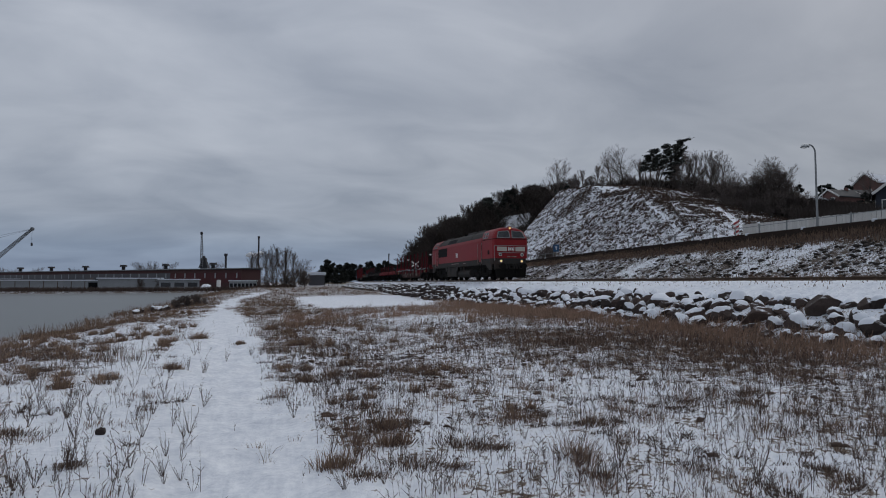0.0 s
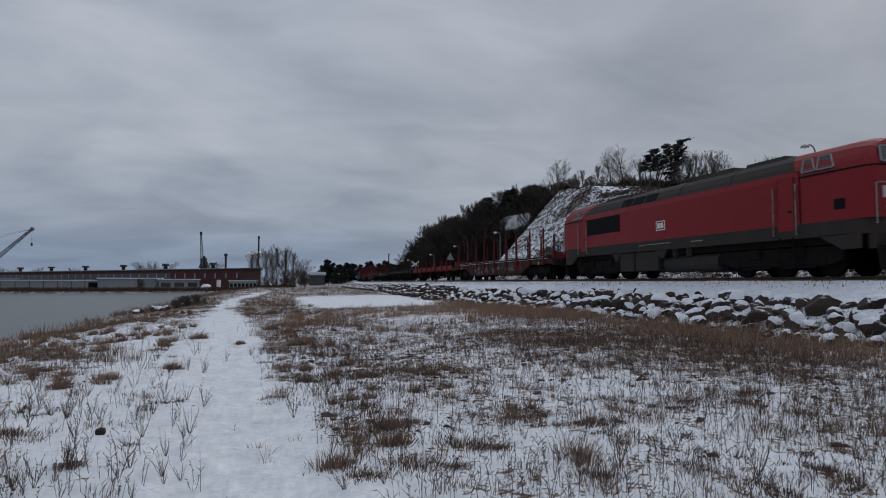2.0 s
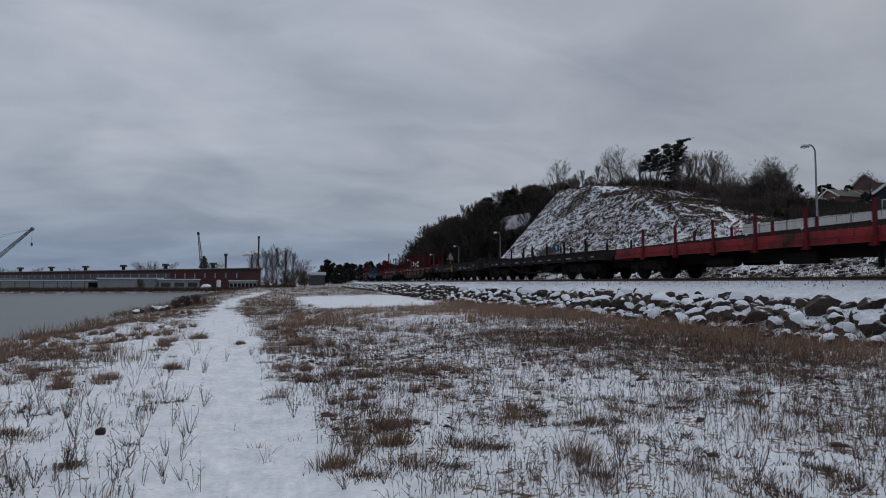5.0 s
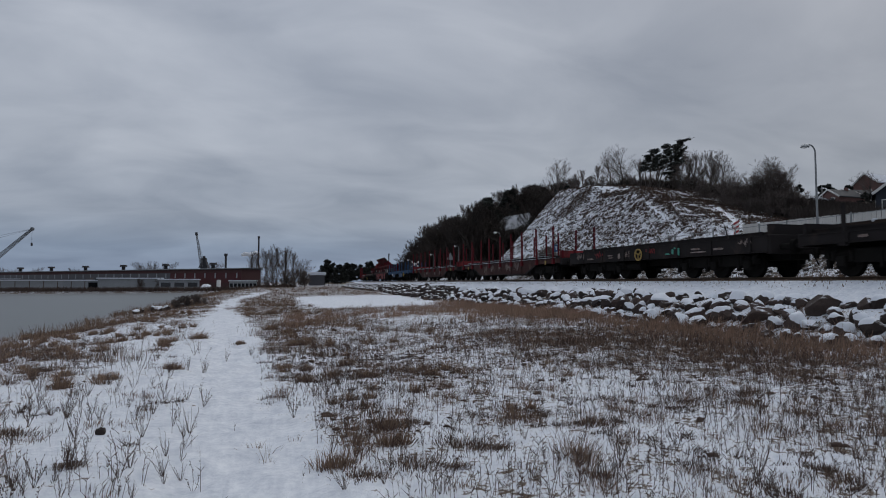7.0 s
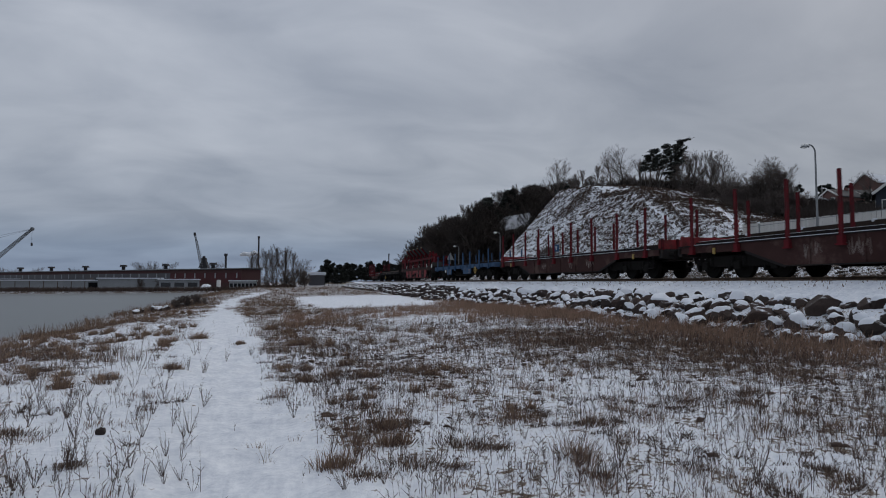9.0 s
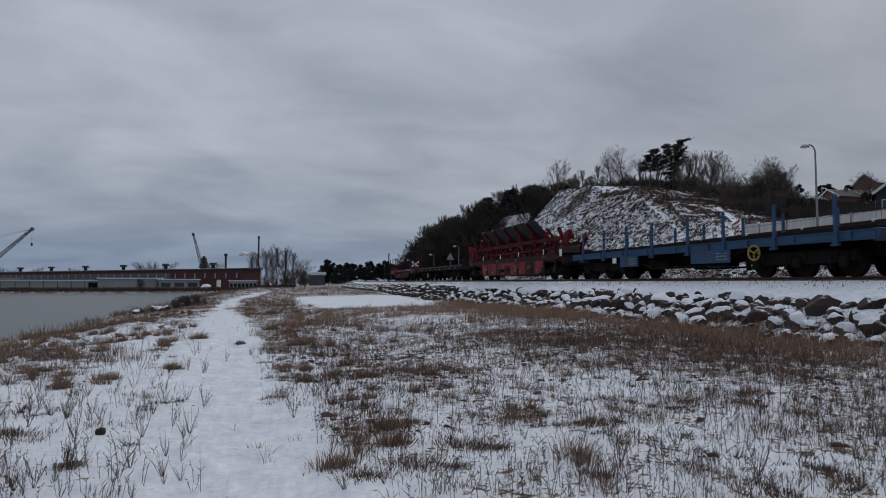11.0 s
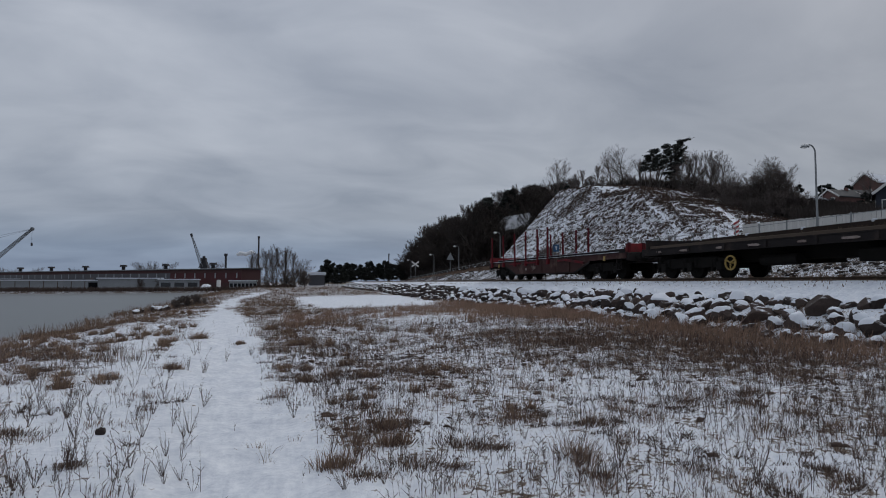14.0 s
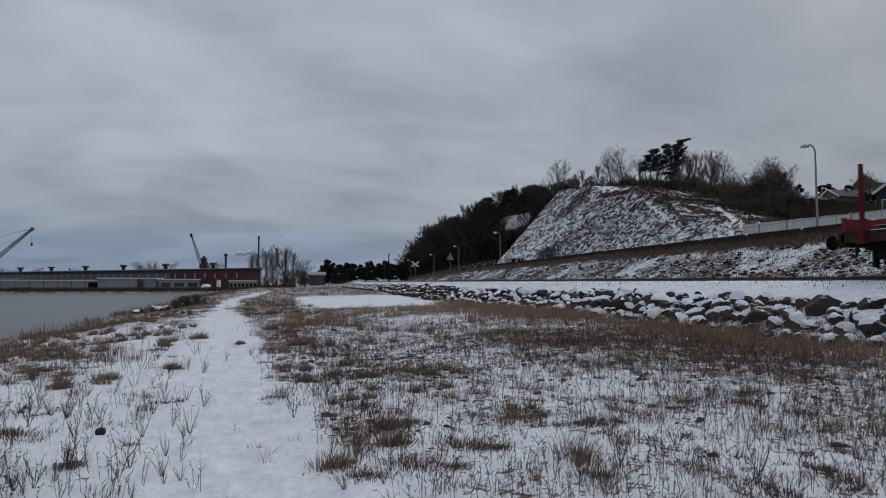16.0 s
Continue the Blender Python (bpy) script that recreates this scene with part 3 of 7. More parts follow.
def stakes(parent, ys, mesh, material, x=1.40):
    m2 = mesh.copy()
    m2.materials.clear(); m2.materials.append(M[material])
    rnd = random.Random(len(ys) * 7 + int(abs(ys[0]) * 10))
    for y in ys:
        for side in (-1, 1):
            o = link("stake", m2, parent)
            o.matrix_basis = pose(side * x, y, 0, rnd.uniform(-0.8, 0.8), rnd.uniform(-0.8, 0.8), 0)


def marks(parent, side_x, rects, name="marking", material="pale"):
    """Thin painted patches on the near side: (y0, y1, z0, z1)."""
    rnd = random.Random(len(rects))
    for y0, y1, z0, z1 in rects:
        if y1 - y0 > 0.35 and z1 - z0 > 0.12:
            # sprayed scrawl: one ribbon running up and down
            m = max(5, int((y1 - y0) / 0.045))
            line = [(y0 + (y1 - y0) * (k + rnd.uniform(-1.3, 1.3)) / m, (z1 if k % 2 else z0) + (z0 - z1) * rnd.uniform(-0.1, 0.6) * (-1 if k % 2 else -1)) for k in range(m + 1)]
            w = 0.014
            lo = [(a, b - w * (1 + rnd.random())) for a, b in line]
            hi = [(a + w, b + w * (1 + rnd.random())) for a, b in line]
            bm = bmesh.new()
            vs = [[bm.verts.new((side_x + dx, p[0], p[1])) for p in row] for dx in (-0.006, 0.004) for row in (lo, hi)]
            for k in range(m):
                bm.faces.new((vs[0][k], vs[0][k + 1], vs[1][k + 1], vs[1][k]))
                bm.faces.new((vs[2][k], vs[3][k], vs[3][k + 1], vs[2][k + 1]))
                bm.faces.new((vs[0][k], vs[2][k], vs[2][k + 1], vs[0][k + 1]))
                bm.faces.new((vs[1][k], vs[1][k + 1], vs[3][k + 1], vs[3][k]))
            part("graffiti", bm, M[material], parent)
            continue
        # a worn patch with an uneven outline
        n = 9
        pts = []
        for k in range(n):
            a = 2 * math.pi * k / n
            q = rnd.uniform(0.72, 1.0) / max(abs(math.cos(a)), abs(math.sin(a)))
            q = min(q, 1.15)
            pts.append(((y0 + y1) / 2 + (y1 - y0) / 2 * q * math.cos(a), (z0 + z1) / 2 + (z1 - z0) / 2 * q * math.sin(a)))
        part(name, prism(bmesh.new(), pts, "x", side_x - 0.006, side_x + 0.004), M[material], parent)


def load_of_rails(parent, s0, s1, xs, z, rnd):
    """Long dark rails lying on the deck, thin snow on some."""
    for x in xs:
        bm = bmesh.new()
        a, b = s0 + rnd.uniform(-0.4, 0.6), s1 - rnd.uniform(-0.4, 0.6)
        box(bm, x - 0.07, x + 0.07, a, b, z, z + 0.02)
        box(bm, x - 0.02, x + 0.02, a, b, z + 0.02, z + 0.12)
        box(bm, x - 0.036, x + 0.036, a, b, z + 0.12, z + 0.165)
        part("loaded_rail", bm, M["dark"], parent)


def trough_wagon(length, stake_ys, group, label, end_boards=True, frame="rusty", rails=True, seed=1, patches=()):
    """Six-axle stake wagon with a deep belly between the bogies."""
    e = thing("stake_wagon", Matrix(), label, "freight wagon", group)
    h = length / 2
    bel = h - 5.0
    rnd = random.Random(seed)
    for side in (-1, 1):
        bm = bmesh.new()
        x = side * 1.30
        prism(bm, [(-h, 1.0), (-h, 1.28), (h, 1.28), (h, 1.0), (bel + 1.3, 0.98), (bel - 0.5, 0.40), (-bel + 0.5, 0.40), (-bel - 1.3, 0.98)], "x", x - 0.03, x + 0.03)
        part("side_frame", bm, M[frame], e)
        bm = bmesh.new()
        box(bm, x - 0.08, x + 0.09, -bel + 0.5, bel - 0.5, 0.36, 0.40)
        box(bm, x - 0.08, x + 0.09, -h, h, 1.27, 1.31)
        bar(bm, (x, bel - 0.5, 0.385), (x, bel + 1.3, 0.965), 0.04, 0.16)
        bar(bm, (x, -bel + 0.5, 0.385), (x, -bel - 1.3, 0.965), 0.04, 0.16)
        part("flange", bm, M["dark"], e)
        k = -bel + 1.0
        while k < bel:
            part("rib", boxes((x + side * 0.03, x + side * 0.075, k - 0.03, k + 0.03, 0.40, 1.27)), M[frame], e)
            k += 1.9
    part("deck", boxes((-1.27, 1.27, -h + 0.05, h - 0.05, 1.20, 1.29)), M["deck"], e)
    part("centre_sill", boxes((-0.4, 0.4, -h, h, 0.80, 1.20)), M["dark"], e)
    for s in (-1, 1):
        part("headstock", boxes((-1.33, 1.33, s * h - 0.12, s * h + 0.12, 0.88, 1.26), bevel=0.02), M["dark"], e)
        buffers(e, s * (h + 0.1), s)
        if end_boards:
            bm = bmesh.new()
            for x0 in (-1.33, -0.44, 0.45):
                box(bm, x0, x0 + 0.88, s * (h - 0.10) - 0.05, s * (h - 0.10) + 0.05, 1.30, 1.72, bevel=0.012)
            part("end_board", bm, M["red_faded"], e)
            bm = boxes(*[(x0 - 0.05, x0 + 0.05, s * (h - 0.02) - 0.05, s * (h - 0.02) + 0.06, 1.1, 1.76) for x0 in (-1.2, -0.4, 0.4, 1.2)])
            part("end_post", bm, M["red_stake"], e)
        bogie(e, s * (h - 3.1), 3, 1.75)
        bm = bmesh.new()
        for x in (-1.36,):
            tube(bm, (x, s * (h - 0.5), 1.0), (x, s * (h - 0.5), 0.45), 0.015, n=5)
            tube(bm, (x, s * (h - 0.9), 1.0), (x, s * (h - 0.9), 0.45), 0.015, n=5)
            tube(bm, (x, s * (h - 0.5), 0.45), (x, s * (h - 0.9), 0.45), 0.015, n=5)
        part("step", bm, M["dark"], e)
        part("lever", boxes((-1.37, -1.33, s * (h - 2.1) - 0.07, s * (h - 2.1) + 0.07, 0.92, 1.16)), M["yellow"], e)
    stakes(e, stake_ys, stake_mesh(1.02, 3.26), "red_stake")
    if rails:
        load_of_rails(e, -h + 0.6, h - 0.6, (-0.95, -0.7, -0.2, 0.3, 0.75, 1.0), 1.31, rnd)
        bm = bmesh.new()
        box(bm, -1.39, -1.30, -h + 0.8, h - 1.0, 1.312, 1.332)
        box(bm, -0.99, -0.93, -h + 2.2, h - 0.8, 1.475, 1.487)
        part("snow_strip", bm, M["roof_snow"], e)
    if patches:
        marks(e, -1.335, patches)
    return e


def simple_wagon(length, beam, frame, label, group, stake_ys=(), stake_h=(1.0, 2.1), stake_mat="dark", axles=2, pitch=1.8, truss=True, boards=None, name="flat_wagon", board_h=0.0, stake_w=0.105):
    """Flat wagon: side sills, deck, headstocks, queen-post truss, bogies, stakes."""
    e = thing(name, Matrix(), label, "freight wagon", group)
    h = length / 2
    lo, hi = beam
    for side in (-1, 1):
        x = side * 1.32
        bm = boxes((x - 0.06, x + 0.06, -h, h, lo, hi), (x - 0.10, x + 0.10, -h, h, hi - 0.03, hi), (x - 0.10, x + 0.10, -h, h, lo, lo + 0.03))
        part("side_sill", bm, M[frame], e)
        for y in np.arange(-h + 0.8, h - 0.4, 2.05):
            part("pocket", boxes((x + side * 0.06 - 0.02, x + side * 0.10 + 0.02 * side, y - 0.06, y + 0.06, lo + 0.02, hi - 0.02)), M[frame], e)
        if truss:
            bm = bmesh.new()
            for s in (-1, 1):
                bar(bm, (x * 0.9, s * (h - 5.0), lo), (x * 0.9, s * 1.8, 0.45), 0.07, 0.09)
                bar(bm, (x * 0.9, s * 1.8, 0.45), (x * 0.9, s * 1.8, lo), 0.08, 0.08)
            bar(bm, (x * 0.9, -1.8, 0.45), (x * 0.9, 1.8, 0.45), 0.07, 0.09)
            part("truss", bm, M["grime"], e)
        if board_h:
            n = int(length // 2.1)
            w = length / n
            for k in range(n):
                y = -h + k * w
                part("side_board", boxes((x - 0.03, x + 0.03, y + 0.03, y + w - 0.03, hi + 0.01, hi + board_h), bevel=0.01), M[boards or frame], e)
    part("deck", boxes((-1.26, 1.26, -h + 0.05, h - 0.05, hi - 0.10, hi - 0.015)), M["deck"], e)
    part("centre_sill", boxes((-0.42, 0.42, -h, h, 0.62, hi - 0.1)), M["grime"], e)
    part("brake_box", boxes((-0.9, -0.3, -2.6, -1.2, 0.45, 0.85), bevel=0.03), M["grime"], e)
    part("valve_box", boxes((0.3, 1.0, 0.8, 2.0, 0.5, 0.9), bevel=0.03), M["grime"], e)
    part("air_tank", tube(bmesh.new(), (-0.8, 1.0, 0.62), (-0.8, 2.6, 0.62), 0.2, n=10), M["grime"], e)
    for s in (-1, 1):
        part("headstock", boxes((-1.36, 1.36, s * h - 0.10, s * h + 0.12, lo - 0.05, hi + 0.02), bevel=0.02), M[frame], e)
        buffers(e, s * (h + 0.1), s)
        bogie(e, s * (h - (2.4 if axles == 2 else 3.0)), axles, pitch)
    if stake_ys:
        stakes(e, stake_ys, stake_mesh(*stake_h, w=stake_w), stake_mat)
    return e


def brake_wheel(parent, y, z, x=-1.46, r=0.26):
    bm = bmesh.new()
    n = 16
    for k in range(n):
        a, b = 2 * math.pi * k / n, 2 * math.pi * (k + 1) / n
        bar(bm, (x, y + r * math.cos(a), z + r * math.sin(a)), (x, y + r * math.cos(b), z + r * math.sin(b)), 0.045, 0.045)
    for k in range(3):
        a = 2 * math.pi * k / 3 + 0.5
        bar(bm, (x, y, z), (x, y + r * math.cos(a), z + r * math.sin(a)), 0.035, 0.035)
    tube(bm, (x, y, z), (x + 0.2, y, z), 0.03, n=6)
    part("brake_wheel", bm, M["yellow"], parent, "yellow spoked brake wheel")


def locomotive():
    e = thing("diesel_locomotive", Matrix(), "red diesel locomotive with grey roof and skirt, headlamps lit", "locomotive")
    c = 9.72                                  # middle behind the front
    Y = lambda s: s - c
    # outline of half the body: (half width, height)
    side = [(1.47, 1.69), (1.47, 3.22), (1.43, 3.44)]
    top = [(1.36, 3.60), (1.20, 3.84), (0.95, 4.02), (0.6, 4.13), (0.0, 4.17)]
    full = side + top

    def ring(pts, s, w=1.0, rake=0.0, drop=0.0):
        out = []
        for x, z in pts:
            zz = z - drop * max(0, (z - 3.3)) / 0.87
            ss = s + rake * max(0.0, zz - 3.22)
            out.append((x * w, ss, zz))
        left = [(-x, s_, z) for x, s_, z in out][::-1]
        if abs(out[-1][0]) < 1e-6:
            left = left[1:]
        return out + left

    def loft(rings, caps=True):
        bm = bmesh.new()
        vs = [[bm.verts.new((x, Y(s), z)) for x, s, z in r] for r in rings]
        n = len(vs[0])
        for a, b in zip(vs, vs[1:]):
            for i in range(n):
                j = (i + 1) % n
                bm.faces.new((a[i], a[j], b[j], b[i]))
        if caps:
            # close the ends in strips across, level by level
            for end in (vs[0], vs[-1]):
                lo, hi = 0, n - 1
                while hi - lo > 1:
                    pts = [end[lo], end[lo + 1], end[hi - 1], end[hi]] if hi - lo > 2 else [end[lo], end[lo + 1], end[hi]]
                    bm.faces.new(pts)
                    lo, hi = lo + 1, hi - 1
        return bm

    def cab(s0, sg):
        """A cab whose front is at s0, with the body behind it on the side sg."""
        q = lambda d: s0 + sg * d
        return loft([ring(full, q(0.0), 0.87, 0.40 * sg, 0.10), ring(full, q(0.07), 0.935, 0.40 * sg, 0.05), ring(full, q(0.30), 0.985, 0.38 * sg, 0.01), ring(full, q(0.75), 1.0, 0.30 * sg), ring(full, q(2.55), 1.0, 0.75 * sg)])
    part("cab", cab(0.0, 1), M["red"], e, smooth=False)
    part("cab", cab(19.44, -1), M["red"], e)
    part("body_side", loft([ring(side, s) for s in (2.5, 9.7, 16.94)]), M["red"], e)
    roof_in = [(1.42, 3.445)] + top
    part("roof", loft([ring(roof_in, 2.58, 0.995, 0.75), ring(roof_in, 8.0, 0.995), ring(roof_in, 16.86, 0.995, -0.75)]), M["roof_grey"], e)
    # skirt below the red
    plan = lambda z, w=1.0: [(-0.95 * w, 0.0, z), (-1.38 * w, 0.28, z), (-1.47 * w, 0.8, z), (-1.47 * w, 18.64, z), (-1.38 * w, 19.16, z), (-0.95 * w, 19.44, z), (0.95 * w, 19.44, z), (1.38 * w, 19.16, z), (1.47 * w, 18.64, z), (1.47 * w, 0.8, z), (1.38 * w, 0.28, z), (0.95 * w, 0.0, z)]
    part("skirt", loft([plan(1.24), plan(1.69)]), M["skirt"], e)
    for s0, s1 in ((0.06, 1.9), (17.5, 19.38)):
        bm = bmesh.new()
        for x in (-1.47, 1.39):
            front = s0 < 5
            pts = [(Y(s0 + 0.4), 1.26), (Y(s0 + 0.4), 0.82), (Y(s0 + 1.0), 0.80), (Y(s1), 1.26)] if front else [(Y(s1 - 0.4), 1.26), (Y(s1 - 0.4), 0.82), (Y(s1 - 1.0), 0.80), (Y(s0), 1.26)]
            prism(bm, pts, "x", x, x + 0.08)
        box(bm, -1.30, 1.30, Y(s0 + 0.05), Y(s0 + 0.3) if s0 < 5 else Y(s0 + 0.1), 0.80, 1.26)
        part("valance", bm, M["skirt"], e)
    part("frame", boxes((-1.2, 1.2, Y(0.2), Y(19.2), 1.0, 1.26)), M["grime"], e)
    # roof equipment
    for s0, s1, z in ((3.6, 5.6, 0.10), (6.1, 8.6, 0.14), (13.0, 15.6, 0.08)):
        bm = loft([[(-0.85, s0, 3.98), (-0.8, s0 + 0.1, 4.10 + z), (0.8, s0 + 0.1, 4.10 + z), (0.85, s0, 3.98)], [(-0.85, s1, 3.98), (-0.8, s1 - 0.1, 4.10 + z), (0.8, s1 - 0.1, 4.10 + z), (0.85, s1, 3.98)]])
        part("roof_hatch", bm, M["roof_grey"], e)
    for x, s, z in ((0.2, 9.4, 4.34), (-0.2, 10.6, 4.30)):
        part("exhaust", tube(bmesh.new(), (x, Y(s), 4.1), (x, Y(s), z), 0.25, n=14), M["black"], e)
    # roof seams
    for s in (5.75, 8.75, 12.9, 15.7):
        bm = bmesh.new()
        for (xa, za), (xb, zb) in zip(roof_in, roof_in[1:]):
            for sg in (-1, 1):
                bar(bm, (sg * xa, Y(s), za + 0.004), (sg * xb, Y(s), zb + 0.004), 0.035, 0.02)
        part("roof_seam", bm, M["roof_grey"], e)
    # slanted radiator louvres on the roof's edge and big side grille
    for k in range(3):
        s0 = 10.35 + k * 0.98
        for sg in (-1, 1):
            bm = bmesh.new()
            pts = [(sg * 1.415, Y(s0), 3.50), (sg * 1.415, Y(s0 + 0.84), 3.50), (sg * 1.235, Y(s0 + 0.84), 3.84), (sg * 1.235, Y(s0), 3.84)]
            v = [bm.verts.new(p) for p in pts] + [bm.verts.new((p[0] - sg * 0.05, p[1], p[2] - 0.03)) for p in pts]
            for f in ((0, 1, 2, 3), (7, 6, 5, 4), (0, 4, 5, 1), (1, 5, 6, 2), (2, 6, 7, 3), (3, 7, 4, 0)):
                bm.faces.new([v[i] for i in f])
            part("roof_louvre", bm, M["black"], e)
    for sg in (-1, 1):
        x = sg * 1.478
        g = part("side_grille", boxes((x - 0.012, x + 0.012, Y(13.25), Y(16.4), 2.33, 3.16)), M["black"], e, "black slatted radiator grille")
        bm = bmesh.new()
        for k in range(14):
            z = 2.37 + k * 0.057
            box(bm, x + sg * 0.012 - 0.006, x + sg * 0.012 + 0.008, Y(13.3), Y(16.35), z, z + 0.02)
        for s in (13.25, 14.8, 16.38):
            box(bm, x - 0.018, x + 0.018, Y(s) - 0.02, Y(s) + 0.02, 2.31, 3.18)
        part("slat", bm, M["black"], g)
        # emblem plate: plain white frame with two bars
        em = part("emblem", boxes((x - 0.010, x + 0.012, Y(9.60), Y(10.24), 2.10, 2.52)), M["white_paint"], e)
        part("emblem_field", boxes((x - 0.014, x + 0.016, Y(9.65), Y(10.19), 2.14, 2.48)), M["red"], em)
        part("emblem_bar", boxes((x - 0.018, x + 0.019, Y(9.71), Y(9.90), 2.19, 2.43), (x - 0.018, x + 0.019, Y(9.94), Y(10.13), 2.19, 2.43)), M["white_paint"], em)
        # doors with handrails
        for s in (3.1, 16.9):
            d = part("cab_door", boxes((x - 0.008, x + 0.010, Y(s) - 0.33, Y(s) + 0.33, 1.5, 3.28)), M["red"], e)
            part("door_handle", boxes((x - 0.02, x + sg * 0.05, Y(s) - 0.26, Y(s) - 0.12, 2.1, 2.16)), M["black"], d)
            part("door_gap", boxes((x - 0.006, x + 0.008, Y(s) - 0.35, Y(s) - 0.33, 1.5, 3.28), (x - 0.006, x + 0.008, Y(s) + 0.33, Y(s) + 0.35, 1.5, 3.28)), M["black"], d)
            for o in (-0.46, 0.46):
                bm = bmesh.new()
                tube(bm, (x + sg * 0.07, Y(s) + o, 1.35), (x + sg * 0.07, Y(s) + o, 3.02), 0.022, n=6)
                for z in (1.38, 3.0):
                    tube(bm, (x, Y(s) + o, z), (x + sg * 0.07, Y(s) + o, z), 0.018, n=6)
                part("handrail", bm, M["pale"], e)
            bm = bmesh.new()
            for z in (0.35, 0.68, 1.0):
                box(bm, x - 0.10, x + 0.04, Y(s) - 0.27, Y(s) + 0.27, z, z + 0.035)
            for o in (-0.28, 0.28):
                box(bm, x - 0.02, x + 0.02, Y(s) + o - 0.02, Y(s) + o + 0.02, 0.33, 1.3)
            part("ladder", bm, M["grime"], e)
        # vent and writing on the sill
        part("vent", boxes((x - 0.01, x + 0.012, Y(0.92), Y(1.28), 2.02, 2.34)), M["black"], e)
        for a, b, z in [(9.3 + k * 0.32, 9.3 + k * 0.32 + 0.26, 1.50) for k in range(7)] + [(11.3, 11.6, 1.48), (7.2, 7.9, 1.46)]:
            part("lettering", boxes((x - 0.006, x + 0.006, Y(a), Y(b), z, z + 0.045)), M["pale"], e)
        # cab side windows
        for s0, s1 in ((1.25, 1.85), (1.93, 2.42), (17.6, 18.19), (17.02, 17.5)):
            bm = bmesh.new()
            a = lambda s, z, xx: (sg * xx, Y(s), z)
            lean = 0.25 if s0 < 9 else -0.25
            pts = [a(s0, 3.34, 1.478), a(s1, 3.34, 1.478), a(s1 + lean * 0.4, 3.78, 1.268), a(s0 + lean * (1.1 if s0 < 9 else 0.4), 3.78, 1.268)]
            v = [bm.verts.new(p) for p in pts] + [bm.verts.new((p[0] - sg * 0.08, p[1], p[2])) for p in pts]
            for f in ((0, 1, 2, 3), (7, 6, 5, 4), (0, 4, 5, 1), (1, 5, 6, 2), (2, 6, 7, 3), (3, 7, 4, 0)):
                bm.faces.new([v[i] for i in f])
            w = part("side_window", bm, M["glass"], e)
            bm = bmesh.new()
            for i in range(4):
                bar(bm, pts[i], pts[(i + 1) % 4], 0.045, 0.045)
            part("window_frame", bm, M["steel"], w)
    # underfloor
    for s0, s1 in ((10.2, 12.0), (12.1, 13.3)):
        part("equipment_box", boxes((-1.42, 1.42, Y(s0), Y(s1), 0.34, 1.22), bevel=0.03), M["skirt"], e)
    bm = bmesh.new()
    for x in (-0.95, 0.95):
        tube(bm, (x, Y(6.6), 0.62), (x, Y(10.0), 0.62), 0.36, n=14)
        for s in (8.3, 9.2):
            tube(bm, (x * 1.3, Y(s), 0.9), (x * 1.3, Y(s), 1.26), 0.14, n=8)
    part("fuel_tank", bm, M["skirt"], e)
    for x in (-1.47, 1.39):
        for s in (9.9, 13.55):
            part("sill_bracket", prism(bmesh.new(), [(Y(s - 0.35), 1.26), (Y(s + 0.35), 1.26), (Y(s + 0.12), 0.86), (Y(s - 0.12), 0.86)], "x", x, x + 0.08), M["skirt"], e)
    bogie(e, Y(3.9), 3, 1.85, r=0.51)
    bogie(e, Y(15.6), 3, 1.85, r=0.51)
    for s0, out in ((0.05, -1), (19.39, 1)):
        buffers(e, Y(s0), out)
        sg = -out
        fy = lambda d: Y(-0.004 + d if out < 0 else 19.444 - d)
        # plough
        bm = bmesh.new()
        prism(bm, [(-1.30, 0.88), (1.30, 0.88), (1.20, 0.18), (-1.20, 0.18)], "y", min(fy(0.02), fy(0.12)), max(fy(0.02), fy(0.12)))
        part("plough", bm, M["grime"], e)
        # nose details
        for x0, x1 in ((-1.16, -0.36), (0.36, 1.16)):
            part("nose_panel", boxes((x0, x1, fy(-0.045), fy(0.06), 2.24, 2.58), bevel=0.012), M["cream"], e)
        em = part("emblem", boxes((-0.24, 0.24, fy(-0.05), fy(0.04), 2.25, 2.57)), M["white_paint"], e)
        part("emblem_field", boxes((-0.20, 0.20, fy(-0.056), fy(0.04), 2.28, 2.54)), M["red"], em)
        part("emblem_bar", boxes((-0.16, -0.02, fy(-0.061), fy(0.04), 2.32, 2.50), (0.02, 0.16, fy(-0.061), fy(0.04), 2.32, 2.50)), M["white_paint"], em)
        for x0, x1 in ((-0.34, -0.05), (0.02, 0.42)):
            part("number_bar", boxes((x0, x1, fy(-0.03), fy(0.03), 1.795, 1.86)), M["pale"], e)
        for x in (-0.91, 0.91):
            bm = bmesh.new()
            tube(bm, (x, fy(0.03), 1.97), (x, fy(-0.06), 1.97), 0.125, n=16)
            lamp = part("upper_lamp", bm, M["white_paint"], e)
            bm = bmesh.new()
            tube(bm, (x, fy(0.03), 1.97), (x, fy(-0.068), 1.97), 0.09, n=16)
            part("lens", bm, M["glass"], lamp)
        lit = out < 0
        for x, z, r in ((-0.86, 1.46, 0.125), (0.86, 1.46, 0.125)):
            bm = bmesh.new()
            tube(bm, (x, fy(0.05), z), (x, fy(-0.10), z), r, n=16)
            lamp = part("headlamp", bm, M["steel"], e)
            bm = bmesh.new()
            tube(bm, (x, fy(0.05), z), (x, fy(-0.112), z), r * 0.62, n=16)
            part("lens", bm, M["lamp_on" if lit else "glass"], lamp)
        bm = bmesh.new()
        tube(bm, (0, fy(0.55), 4.10), (0, fy(0.24), 4.06), 0.15, n=16)
